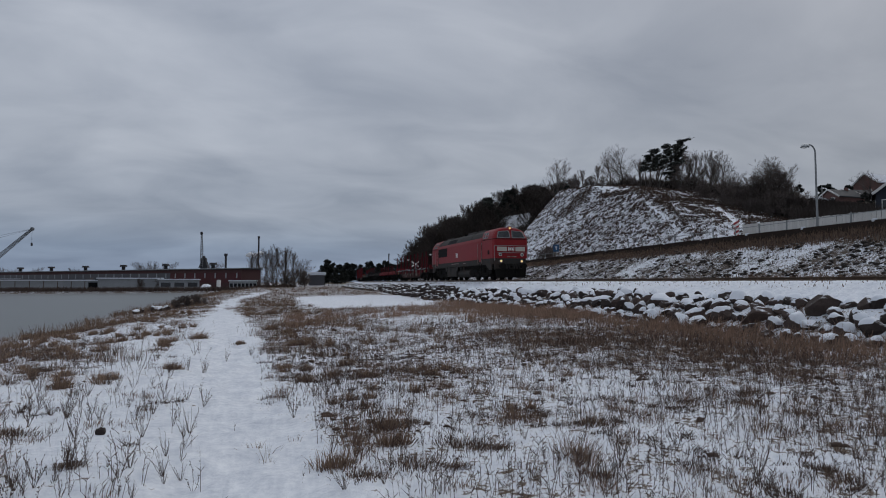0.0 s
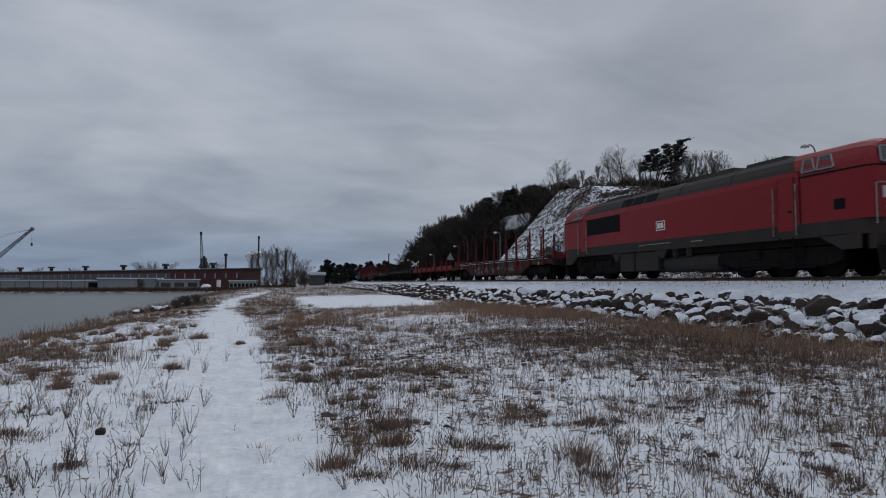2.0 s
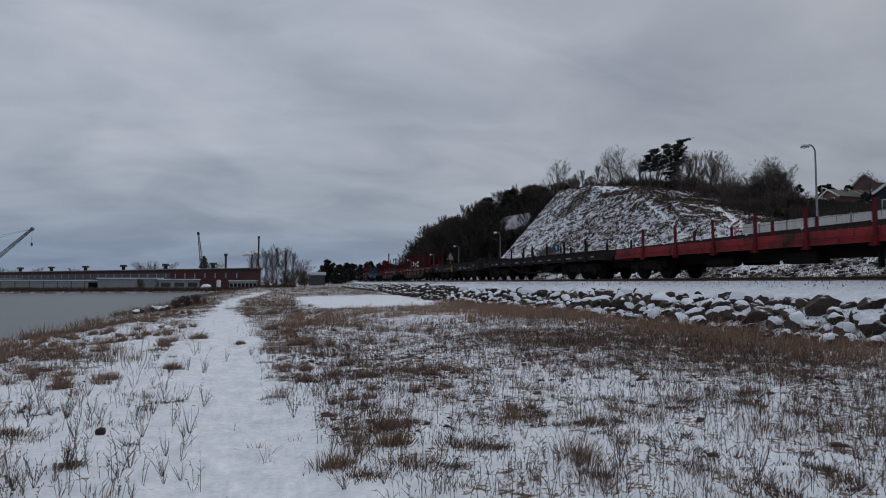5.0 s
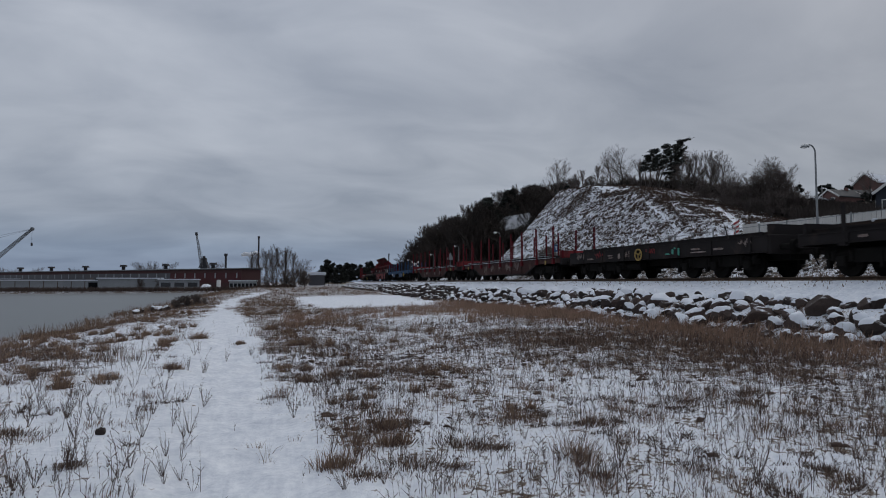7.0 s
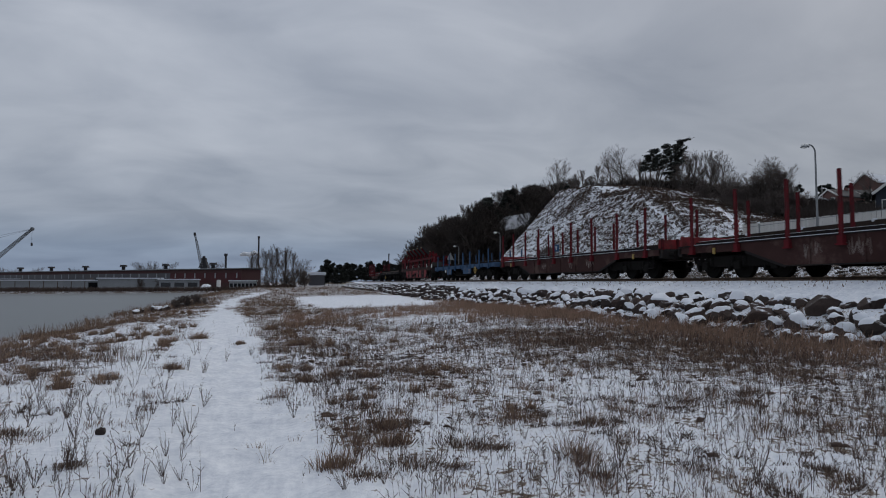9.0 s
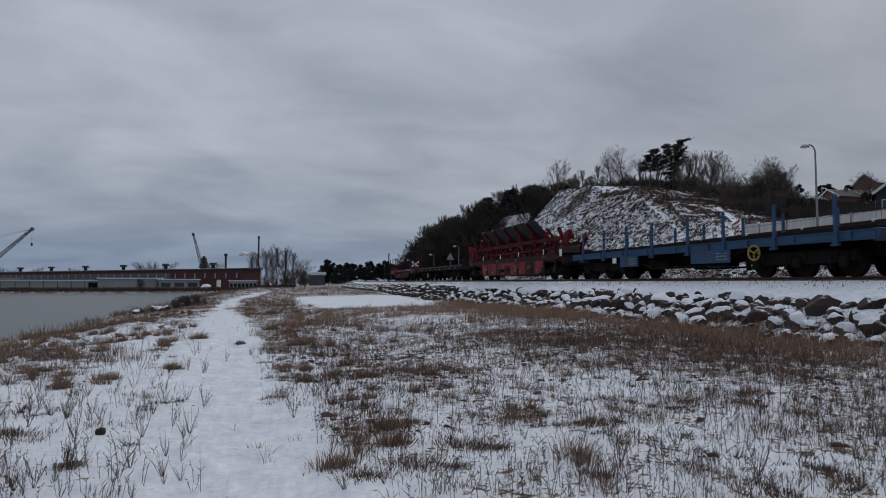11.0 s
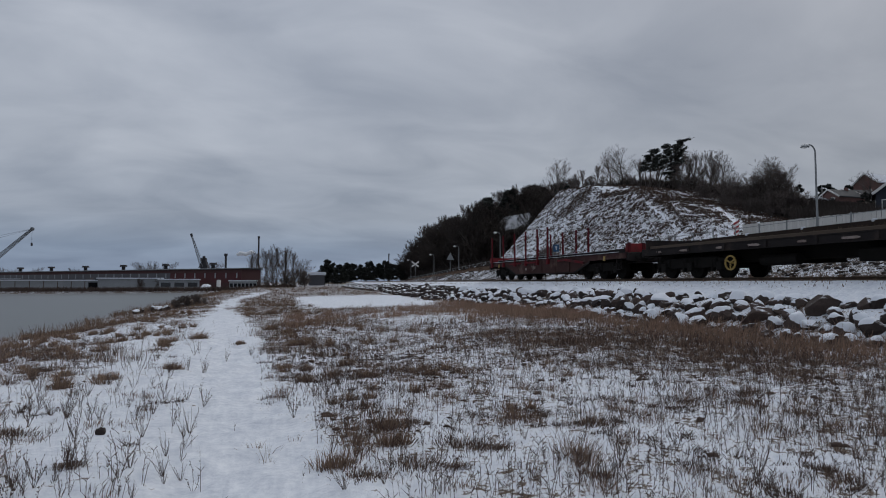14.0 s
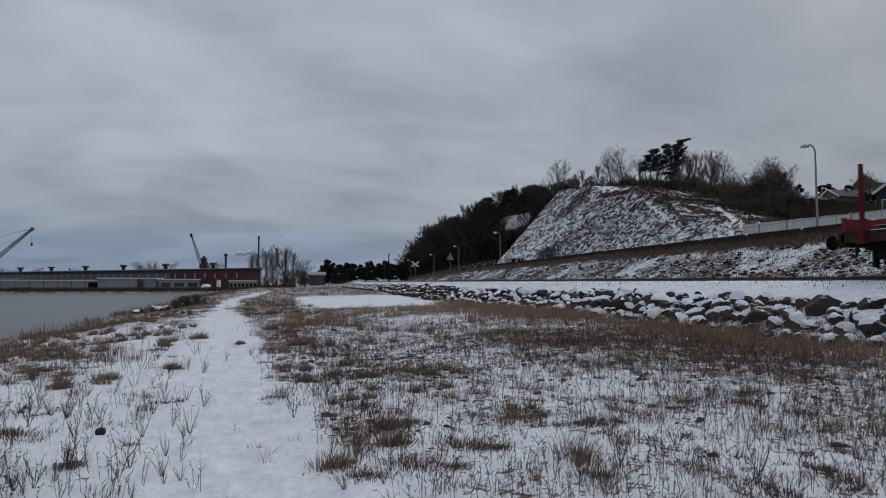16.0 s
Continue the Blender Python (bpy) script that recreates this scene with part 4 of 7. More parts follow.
        lamp = part("top_lamp", bm, M["red"], e)
        bm = bmesh.new()
        tube(bm, (0, fy(0.5), 4.10), (0, fy(0.225), 4.06), 0.09, n=16)
        part("lens", bm, M["lamp_on" if lit else "glass"], lamp)
        # black rain strip under the windows, grab rails
        bm = bmesh.new()
        loopz = 3.20
        chain = [(-1.475, 2.5), (-1.475, 0.75), (-1.45, 0.34), (-1.37, 0.10), (-1.27, 0.0), (1.27, 0.0), (1.37, 0.10), (1.45, 0.34), (1.475, 0.75), (1.475, 2.5)]
        for (xa, da), (xb, db) in zip(chain, chain[1:]):
            bar(bm, (xa * 1.004, fy(da - 0.008), loopz), (xb * 1.004, fy(db - 0.008), loopz), 0.03, 0.045)
        part("rain_strip", bm, M["black"], e)
        bm = bmesh.new()
        tube(bm, (-1.36, fy(-0.09), 2.67), (1.36, fy(-0.09), 2.67), 0.02, n=6)
        tube(bm, (-1.16, fy(-0.08), 2.12), (1.16, fy(-0.08), 2.12), 0.018, n=6)
        for x in (-1.3, -0.4, 0.4, 1.3):
            tube(bm, (x, fy(0.1), 2.67), (x, fy(-0.09), 2.67), 0.014, n=5)
        tube(bm, (-1.38, fy(0.0), 1.5), (-1.38, fy(0.0), 2.67), 0.02, n=6)
        tube(bm, (1.38, fy(0.0), 1.5), (1.38, fy(0.0), 2.67), 0.02, n=6)
        part("front_rail", bm, M["steel"], e)
        # windscreens
        for sx in (-1, 1):
            bm = bmesh.new()
            zf = lambda d, z: fy(d + 0.40 * max(0, z - 3.22))
            q = [(sx * 0.09, zf(-0.035, 3.31), 3.31), (sx * 1.16, zf(-0.03, 3.30), 3.30), (sx * 0.98, zf(-0.035, 3.78), 3.78), (sx * 0.14, zf(-0.05, 3.86), 3.86)]
            v = [bm.verts.new(p) for p in q] + [bm.verts.new((p[0], p[1] + sg * 0.10, p[2] - 0.02)) for p in q]
            for f in ((0, 1, 2, 3), (7, 6, 5, 4), (0, 4, 5, 1), (1, 5, 6, 2), (2, 6, 7, 3), (3, 7, 4, 0)):
                bm.faces.new([v[i] for i in f])
            w = part("windscreen", bm, M["glass"], e)
            bm = bmesh.new()
            for i in range(4):
                bar(bm, q[i], q[(i + 1) % 4], 0.05, 0.05)
            part("window_frame", bm, M["steel"], w)
            bm = bmesh.new()
            bar(bm, (sx * 0.75, zf(-0.05, 3.3), 3.28), (sx * 0.35, zf(-0.06, 3.66), 3.62), 0.02, 0.02)
            part("wiper", bm, M["black"], w)
        for x in (-0.55, 0.55, -0.3, 0.3):
            bm = bmesh.new()
            tube(bm, (x, fy(-0.02), 1.2), (x, fy(-0.18), 0.95), 0.03, n=6)
            tube(bm, (x, fy(-0.18), 0.95), (x * 0.9, fy(-0.14), 0.55), 0.03, n=6)
            part("air_hose", bm, M["black"], e)
    return e


def place(e, s):
    WAGONS.append((e, s))
    return e


place(locomotive(), 9.72)
RED_STAKES = "red stake wagons of the train"
mid = lambda a, b: (a + b) / 2
c1 = mid(20.75, 42.45)
place(trough_wagon(21.2, [s - c1 for s in (22.2, 24.4, 26.6, 28.7, 31.2, 33.6, 35.6, 38.0, 40.7)], RED_STAKES, "rusty stake wagon with tall red stakes and pale scrawls", seed=1,
                   patches=[(-0.2 + k * 1.37 + (k % 3) * 0.2, 0.25 + k * 1.37 + (k % 2) * 0.25, 0.55 + 0.07 * (k % 4), 0.80 + 0.09 * (k % 3)) for k in range(-3, 4)] + [(2.6, 3.3, 0.48, 0.66), (3.5, 3.9, 0.5, 0.64), (3.2, 3.9, 0.8, 1.0), (-4.0, -3.6, 0.62, 1.12), (-3.5, -3.15, 0.6, 0.85), (-3.45, -3.1, 0.9, 1.15), (4.3, 4.7, 0.6, 0.85), (0.9, 1.5, 0.46, 0.7)]), c1)
marks(WAGONS[-1][0], -1.337, [(-5.6, -4.7, 0.62, 1.18), (-4.55, -4.1, 0.75, 1.0), (1.9, 2.15, 0.6, 0.75)], "patch", "red_faded")
c2 = mid(42.95, 60.9)
w2 = place(simple_wagon(17.4, (0.98, 1.16), "red_faded", "pale red flat wagon with low drop sides and thin stakes", "", [s - c2 for s in (44.8, 46.9, 49.2, 51.4, 53.5, 55.8, 58.2)], (0.95, 2.25), "red_stake", 2, 1.8, False, "red_faded", board_h=0.26, stake_w=0.10), c2)
c3 = mid(61.4, 81.1)
w3 = place(simple_wagon(18.9, (1.0, 1.36), "dark", "black stake wagon with truss underframe carrying dark rails", "", [s - c3 for s in (63.6, 66.2, 68.6, 70.8, 72.3, 74.5, 77.0, 79.1)], (1.0, 2.20), "dark", 3, 1.75, name="stake_wagon"), c3)
load_of_rails(w3, -9, 9, (-1.0, -0.8, -0.5, 0.2, 0.6, 1.0), 1.37, random.Random(4))
part("end_board", boxes((-1.3, 1.3, 9.3, 9.4, 1.36, 1.72)), M["dark"], w3)
marks(w3, -1.43, [(-8.6 + k * 1.3, -8.2 + k * 1.3 + (k % 3) * 0.18, 1.13, 1.22) for k in range(13)])
c4 = mid(81.6, 97.1)
w4 = place(simple_wagon(14.6, (0.86, 1.46), "dark", "black flat wagon with steel sides and faded scrawls", "", (), axles=3, pitch=1.75, truss=False), c4)
brake_wheel(w4, 0.4, 1.10)
marks(w4, -1.43, [(-5.2, -4.6, 1.05, 1.15), (-4.3, -3.2, 1.0, 1.06), (-3.9, -3.3, 1.12, 1.2), (1.2, 1.8, 1.0, 1.22), (2.0, 2.2, 0.95, 1.25), (2.6, 3.1, 1.02, 1.07), (2.6, 3.2, 1.13, 1.19), (4.6, 5.3, 1.0, 1.1), (5.6, 6.4, 1.05, 1.3), (-6.6, -6.0, 1.1, 1.3)])
marks(w4, -1.432, [(-2.6, -2.45, 0.95, 1.3), (-2.45, -2.2, 1.22, 1.3), (-2.2, -2.05, 1.0, 1.25), (-1.95, -1.6, 1.0, 1.08)], "scrawl", "scrawl_green")
marks(w4, -1.431, [(3.6, 4.4, 1.1, 1.3), (-0.9, -0.1, 1.12, 1.26)], "patch", "red_faded")
part("bent_bar", tube(tube(bmesh.new(), (-1.2, -5.2, 1.46), (-1.1, -4.9, 1.95), 0.03, n=6), (-1.2, 5.0, 1.46), (-1.1, 5.3, 1.9), 0.03, n=6), M["dark"], w4)
part("end_board", boxes((-1.3, 1.3, -7.3, -7.2, 1.46, 1.85)), M["dark"], w4)
load_of_rails(w4, -6.8, 7.0, (-0.9, -0.4, 0.3, 0.9), 1.47, random.Random(5))
c5 = mid(97.7, 118.4)
place(trough_wagon(20.1, [s - c5 for s in (98.9, 101.3, 103.8, 105.8, 108.0, 110.4, 112.4, 114.7, 117.2)], RED_STAKES, "rusty stake wagon with red stakes and grey scrawls, carrying rails", seed=2,
                   patches=[(-3.6, -2.7, 0.62, 1.05), (-1.9, -1.0, 0.6, 1.0), (-0.2, 0.5, 0.7, 1.05), (1.4, 2.2, 0.62, 0.98), (3.1, 3.8, 0.6, 0.95)]), c5)
c6 = mid(119.1, 139.6)
place(trough_wagon(19.8, [s - c6 for s in (120.5, 122.9, 125.4, 127.8, 130.0, 132.2, 134.4, 136.6, 138.6)], RED_STAKES, "rusty stake wagon with red stakes and bare stretches of frame", seed=3,
                   patches=[(-4.0, -3.2, 0.6, 0.9), (-1.6, -1.1, 0.62, 0.95), (1.8, 2.6, 0.66, 0.92)]), c6)
c7 = mid(140.1, 159.2)
w7 = place(simple_wagon(18.2, (1.06, 1.36), "blue", "blue stake wagon with hanging side plates, carrying rails", "", [s - c7 for s in (141.8, 144.2, 146.6, 148.7, 151.2, 153.3, 155.4, 157.6)], (1.0, 2.50), "blue", 3, 1.75, name="stake_wagon"), c7)
load_of_rails(w7, -8.7, 8.4, (-0.9, -0.7, -0.3, 0.2, 0.7, 1.0), 1.37, random.Random(7))
for a, b in ((-3.4, -1.2), (2.6, 4.1)):
    p = part("side_plate", boxes((-1.47, -1.40, a, b, 0.56, 1.05), (1.40, 1.47, a, b, 0.56, 1.05), bevel=0.01), M["blue"], w7)
    part("lettering", boxes(*[(-1.478, -1.47, a + 0.15 + k * 0.2, a + 0.30 + k * 0.2, z, z + 0.05) for k in range(3) for z in (0.66, 0.78, 0.90)]), M["pale"], p)
part("label_plate", boxes((-1.485, -1.475, 4.4, 4.75, 0.76, 1.02)), M["white_paint"], w7)
brake_wheel(w7, -4.6, 0.86)


def tilt_wagon():
    """Carrier with a long tilted platform of grey plates on red arms."""
    e = thing("tilting_platform_wagon", Matrix(), "red carrier wagon with tilted grey plates on hinged arms", "freight wagon")
    h = 9.3
    top, low = Vector((-1.32, 0, 3.86)), Vector((-0.05, 0, 2.52))
    away = (low - top).normalized()
    nrm = Vector((-away.z, 0, away.x)).normalized()
    ribs = [-6.2, -3.95, -1.75, 0.4, 2.6, 4.75, 6.7]
    edges = [-5.4, -3.95, -1.75, 0.4, 2.6, 4.75, 5.75]
    for a, b in zip(edges, edges[1:]):
        bm = bmesh.new()
        q = [top + Vector((0, a + 0.03, 0)), top + Vector((0, b - 0.03, 0)), low + Vector((0, b - 0.03, 0)), low + Vector((0, a + 0.03, 0))]
        v = [bm.verts.new(p) for p in q] + [bm.verts.new(p + nrm * 0.06) for p in q]
        for f in ((0, 1, 2, 3), (7, 6, 5, 4), (0, 4, 5, 1), (1, 5, 6, 2), (2, 6, 7, 3), (3, 7, 4, 0)):
            bm.faces.new([v[i] for i in f])
        part("tilted_plate", bm, M["plate"], e)
    for y in ribs:
        bm = bmesh.new()
        # the outermost arms carry no plate and end lower
        a, b = top + Vector((0, y, 0)) + away * (0.02 if abs(y) < 6 else 0.75), low + Vector((0, y, 0)) + away * 0.75
        bar(bm, a - nrm * 0.09, b - nrm * 0.12, 0.12, 0.15)
        box(bm, -0.98, -0.76, y - 0.12, y + 0.12, 2.86, 3.08, bevel=0.03)
        tube(bm, (-0.86, y - 0.2, 2.80), (-0.86, y + 0.2, 2.80), 0.09, n=8)
        tube(bm, a + Vector((0, -0.13, -0.10)), a + Vector((0, 0.13, -0.10)), 0.09, n=8)
        r = part("arm", bm, M["red_stake"], e)
        part("end_pad", box(bmesh.new(), a.x - 0.13, a.x + 0.02, y - 0.08, y + 0.08, a.z - 0.07, a.z + 0.06, bevel=0.03), M["straw_pad"], r)
        bm = bmesh.new()
        bar(bm, (-0.30, y, 2.45), (-0.75, y - 0.55, 1.50), 0.20, 0.20)
        bar(bm, (-0.9, y - 0.1, 1.5), (-0.35, y + 0.15, 2.5), 0.12, 0.10)
        box(bm, -0.72, -0.10, y - 0.20, y + 0.20, 2.24, 2.62, bevel=0.04)
        part("hinge", bm, M["red_stake"], e)
        bm = bmesh.new()
        tube(bm, (-1.0, y + 0.5, 1.45), (-0.6, y + 0.15, 2.2), 0.05, n=8)
        part("cylinder", bm, M["dark"], e)
    for a, b in zip(ribs, ribs[1:]):
        part("lower_plate", prism(bmesh.new(), [(-0.02, 2.52), (0.06, 2.52), (0.50, 1.45), (0.42, 1.45)], "y", a + 0.2, b - 0.15), M["plate"], e)
        m_ = (a + b) / 2
        bm = bmesh.new()
        bar(bm, (-1.0, a + 0.3, 1.55), (-0.62, m_, 2.32), 0.14, 0.10)
        bar(bm, (-0.62, m_, 2.32), (-1.0, b - 0.2, 1.55), 0.14, 0.10)
        box(bm, -1.05, -0.2, m_ - 0.35, m_ + 0.35, 1.5, 1.78, bevel=0.03)
        part("brace", bm, M["red_stake"], e)
    bm = boxes((-0.72, -0.46, -9.2, 8.9, 2.44, 2.70), (0.10, 0.30, -8.6, 8.4, 2.12, 2.30), (-0.9, -0.78, -8.6, 8.4, 1.90, 2.02))
    part("long_beam", bm, M["red_stake"], e)
    for y in (-8.3, -6.6, -4.7, -2.4, 1.2, 4.0, 5.6, 7.4):
        bm = boxes((-1.33, -1.22, y - 0.06, y + 0.06, 0.55, 2.35))
        prism(bm, [(y - 0.22, 0.75), (y + 0.22, 0.75), (y + 0.12, 0.40), (y - 0.12, 0.40)], "x", -1.38, -1.24)
        part("side_post", bm, M["dark"], e)
    for y in (-6.72, -2.6, 0.98, 4.9):
        part("white_marker", boxes((-1.36, -1.34, y - 0.05, y + 0.05, 1.55, 1.9)), M["white_paint"], e)
    for side in (-1, 1):
        bm = bmesh.new()
        x = side * 1.27
        prism(bm, [(-6.7, 1.22), (-6.5, 0.80), (-6.0, 0.36), (5.0, 0.36), (5.3, 0.6), (5.4, 1.22)], "x", x - 0.04, x + 0.04)
        part("side_box", bm, M["red_faded"], e)
        part("upper_sill", boxes((x - 0.07, x + 0.07, -8.8, 8.8, 1.22, 1.50)), M["rusty"], e)
        part("sill_lip", boxes((x - 0.11, x + 0.11, -8.8, 8.8, 1.50, 1.56)), M["dark"], e)
        part("sole_bar", boxes((x - 0.09, x + 0.09, -6.1, 5.1, 0.30, 0.36)), M["dark"], e)
    marks(e, -1.315, [(-4.9, -3.9, 0.90, 0.93), (-4.9, -3.9, 0.82, 0.85), (-4.9, -3.9, 0.74, 0.77), (-5.7, -5.4, 0.55, 0.68), (2.7, 3.0, 0.5, 0.62), (4.4, 4.7, 0.72, 0.9), (-2.9, -2.6, 0.5, 0.62)])
    # bare patches, the painted panel near one end and the brake gear on the side
    for a, b, c in ((-5.3, -3.75, 1.2), (-0.95, 0.25, 1.0), (1.55, 2.1, 1.2), (3.4, 3.75, 1.1)):
        part("bare_panel", boxes((-1.317, -1.311, a, b, 0.38, c)), M["rusty"], e)
    part("emblem", boxes((-1.322, -1.314, -2.15, -1.75, 0.62, 1.0)), M["pale"], e)
    part("emblem_field", boxes((-1.326, -1.32, -2.10, -1.80, 0.66, 0.96)), M["red_faded"], e)
    part("brake_gear", boxes((-1.42, -1.30, 0.35, 0.95, 0.55, 0.78), (-1.40, -1.30, -0.75, -0.25, 0.62, 0.82), bevel=0.03), M["grime"], e)
    for y in (-3.7, -2.2, -0.9, 0.8, 2.9):
        part("panel_joint", boxes((-1.318, -1.31, y - 0.02, y + 0.02, 0.38, 1.2)), M["dark"], e)
    part("deck", boxes((-1.2, 1.2, -h, h, 1.1, 1.22)), M["dark"], e)
    part("centre_sill", boxes((-0.4, 0.4, -h, h, 0.7, 1.1)), M["grime"], e)
    for s in (-1, 1):
        part("headstock", boxes((-1.33, 1.33, s * h - 0.12, s * h + 0.12, 0.88, 1.3), bevel=0.02), M["dark"], e)
        buffers(e, s * (h + 0.1), s)
        bogie(e, s * 7.85, 2, 1.7)
        # lifting gear at the ends
        for p, q, w, d in (((-0.85, 7.6, 1.5), (-0.95, 9.5, 2.75), 0.20, 0.26), ((0.6, 7.6, 1.5), (0.3, 9.3, 2.6), 0.20, 0.24), ((-0.98, 9.0, 1.6), (-1.0, 9.6, 2.82), 0.16, 0.22),
                           ((-1.0, 8.2, 3.2), (-0.6, 8.2, 2.2), 0.16, 0.18), ((-0.60, 8.2, 2.55), (-1.0, 9.7, 2.80), 0.24, 0.30), ((-1.02, 7.2, 1.75), (-1.02, 8.2, 2.5), 0.10, 0.12), ((0.42, 7.2, 1.75), (0.42, 8.2, 2.5), 0.10, 0.12)):
            part("lifting_arm", bar(bmesh.new(), (p[0], s * p[1], p[2]), (q[0], s * q[1], q[2]), w, d), M["red_stake"], e)
        part("lifting_base", boxes((-1.2, 0.8, min(s * 7.0, s * 9.2), max(s * 7.0, s * 9.2), 1.57, 1.80), bevel=0.02), M["red_stake"], e)
        part("tool_box", boxes((-1.25, 0.9, min(s * 7.2, s * 9.1), max(s * 7.2, s * 9.1), 1.3, 1.56), bevel=0.03), M["dark"], e)
    part("generator", boxes((-1.28, -0.2, -9.3, -8.9, 1.56, 2.0), bevel=0.04), M["roof_grey"], e)
    part("notice", boxes((-1.34, -1.30, -9.22, -8.95, 1.38, 1.80)), M["white_paint"], e)
    return e


c8 = mid(159.8, 179.3)
place(tilt_wagon(), c8)
c9 = mid(179.9, 199.2)
w9 = place(simple_wagon(18.4, (1.02, 1.32), "dark", "black flat wagon with bare timber deck and low sides", "", (), axles=3, pitch=1.75, truss=False, board_h=0.0), c9)
for k, x in enumerate((-1.2, -0.9, -0.6, -0.3, 0.0, 0.3, 0.6, 0.9)):
    part("plank", boxes((x, x + 0.26, -8.9, 8.9 - 0.4 * (k % 3), 1.33, 1.45), bevel=0.01), M["timber"], w9)
for y in (-9.1, 9.0):
    part("end_board", boxes((-1.3, 1.3, y, y + 0.1, 1.32, 1.75)), M["dark"], w9)
brake_wheel(w9, 3.5, 0.55)
marks(w9, -1.43, [(-7.5 + k * 1.9, -7.1 + k * 1.9 + (k % 2) * 0.3, 1.1, 1.2) for k in range(9)])
c10 = mid(199.8, 220.1)
place(trough_wagon(19.6, [s - c10 for s in (208.9, 210.5, 212.4, 214.3, 216.5, 219.0)], RED_STAKES, "rusty tail wagon with red stakes on one half only", seed=5,
                   patches=[(1.0, 1.6, 0.6, 0.85), (2.4, 2.7, 0.6, 0.8)]), c10)
w10 = WAGONS[-1][0]
for a, b in ((-4.4, -2.4), (0.8, 2.6), (3.4, 5.4)):
    part("folded_stake", boxes((-1.44, -1.34, a, b, 1.06, 1.16), bevel=0.01), M["red_stake"], w10)
part("folded_stake", bar(bmesh.new(), (-1.40, -5.6, 0.9), (-1.40, -3.0, 1.16), 0.10, 0.12), M["red_stake"], w10)
part("tail_plate", boxes((-0.9, -0.55, 9.95, 9.97, 0.95, 1.2)), M["white_paint"], w10)
# ---- track ----
def along(xoff, y0, y1, step):
    y = np.arange(y0, y1 + 0.01, step)
    return xoff + bend(y), y


def sweep(name, profile, y0, y1, step, material, parent=None, jitter=0.0, seed=1):
    """A profile (offset from the track's centre, height) drawn along the line."""
    y = np.arange(y0, y1 + 0.01, step)
    b = TRACK + bend(y)
    P = np.array(profile)
    n, m = len(y), len(P)
    r = np.random.RandomState(seed)
    X = b[:, None] + P[None, :, 0] + jitter * r.randn(n, m)
    Z = np.repeat(P[None, :, 1], n, 0) + jitter * r.randn(n, m)
    V = np.stack([X, np.repeat(y[:, None], m, 1), Z], -1).reshape(-1, 3)
    i = np.arange(n * m).reshape(n, m)
    f = np.stack([i[:-1, :-1], i[:-1, 1:], i[1:, 1:], i[1:, :-1]], -1).reshape(-1, 4)
    return arrays(name, V, f, material, parent)


bed = sweep("ballast_bed", [(-1.9, 1.34), (-1.7, 1.44), (-1.5, 1.54), (-1.2, 1.60), (-0.6, 1.58), (0, 1.60), (0.6, 1.58), (1.2, 1.60), (1.7, 1.56), (2.3, 1.44), (2.8, 1.28)], -120, 300, 0.22, M["ballast"], jitter=0.018)
tagged(bed, "snow-dusted brown gravel bed of the railway", "track bed", kind="structure")
track = thing("railway_track", Matrix(), "single railway track with rusty rails on snowy sleepers", "track", kind="structure")
for off in (-0.75, 0.75):
    sweep("rail", [(off - 0.065, 1.61), (off - 0.018, 1.635), (off - 0.018, 1.725), (off - 0.036, 1.735), (off - 0.036, RAIL), (off + 0.036, RAIL), (off + 0.036, 1.735), (off + 0.018, 1.725), (off + 0.018, 1.635), (off + 0.065, 1.61), (off - 0.065, 1.61)], -120, 300, 2.0, M["rail"], track)
bm = boxes((-1.25, 1.25, -0.13, 0.13, -0.12, 0.05), bevel=0.02)
sl = bpy.data.meshes.new("sleeper"); bm.to_mesh(sl); bm.free(); sl.materials.append(M["sleeper"])
for k in range(150):
    o = link("sleeper", sl, track)
    y = -2 + 0.62 * k
    o.matrix_basis = pose(TRACK + float(bend(y)), y, 1.575)

# ---- boulders along the foot of the bank ----
def rock_mesh(seed, sub=3):
    r = random.Random(seed)
    bm = bmesh.new()
    bmesh.ops.create_icosphere(bm, subdivisions=sub, radius=1)
    cuts = [(Vector((r.uniform(-1, 1), r.uniform(-1, 1), r.uniform(-0.7, 0.8))).normalized(), r.uniform(0.50, 0.84)) for _ in range(16)]
    off = Vector((r.uniform(0, 50), r.uniform(0, 50), 0))
    for v in bm.verts:
        for n, d in cuts:
            h = v.co.dot(n) - d
            if h > 0:
                v.co -= n * h * 0.96
        v.co *= 1 + 0.14 * noise.noise(v.co * 1.5 + off) + 0.05 * noise.noise(v.co * 5 + off)
        v.co.z *= 0.82
    me = bpy.data.meshes.new("boulder")
    bm.to_mesh(me); bm.free()
    me.materials.append(M["rock"])
    return me


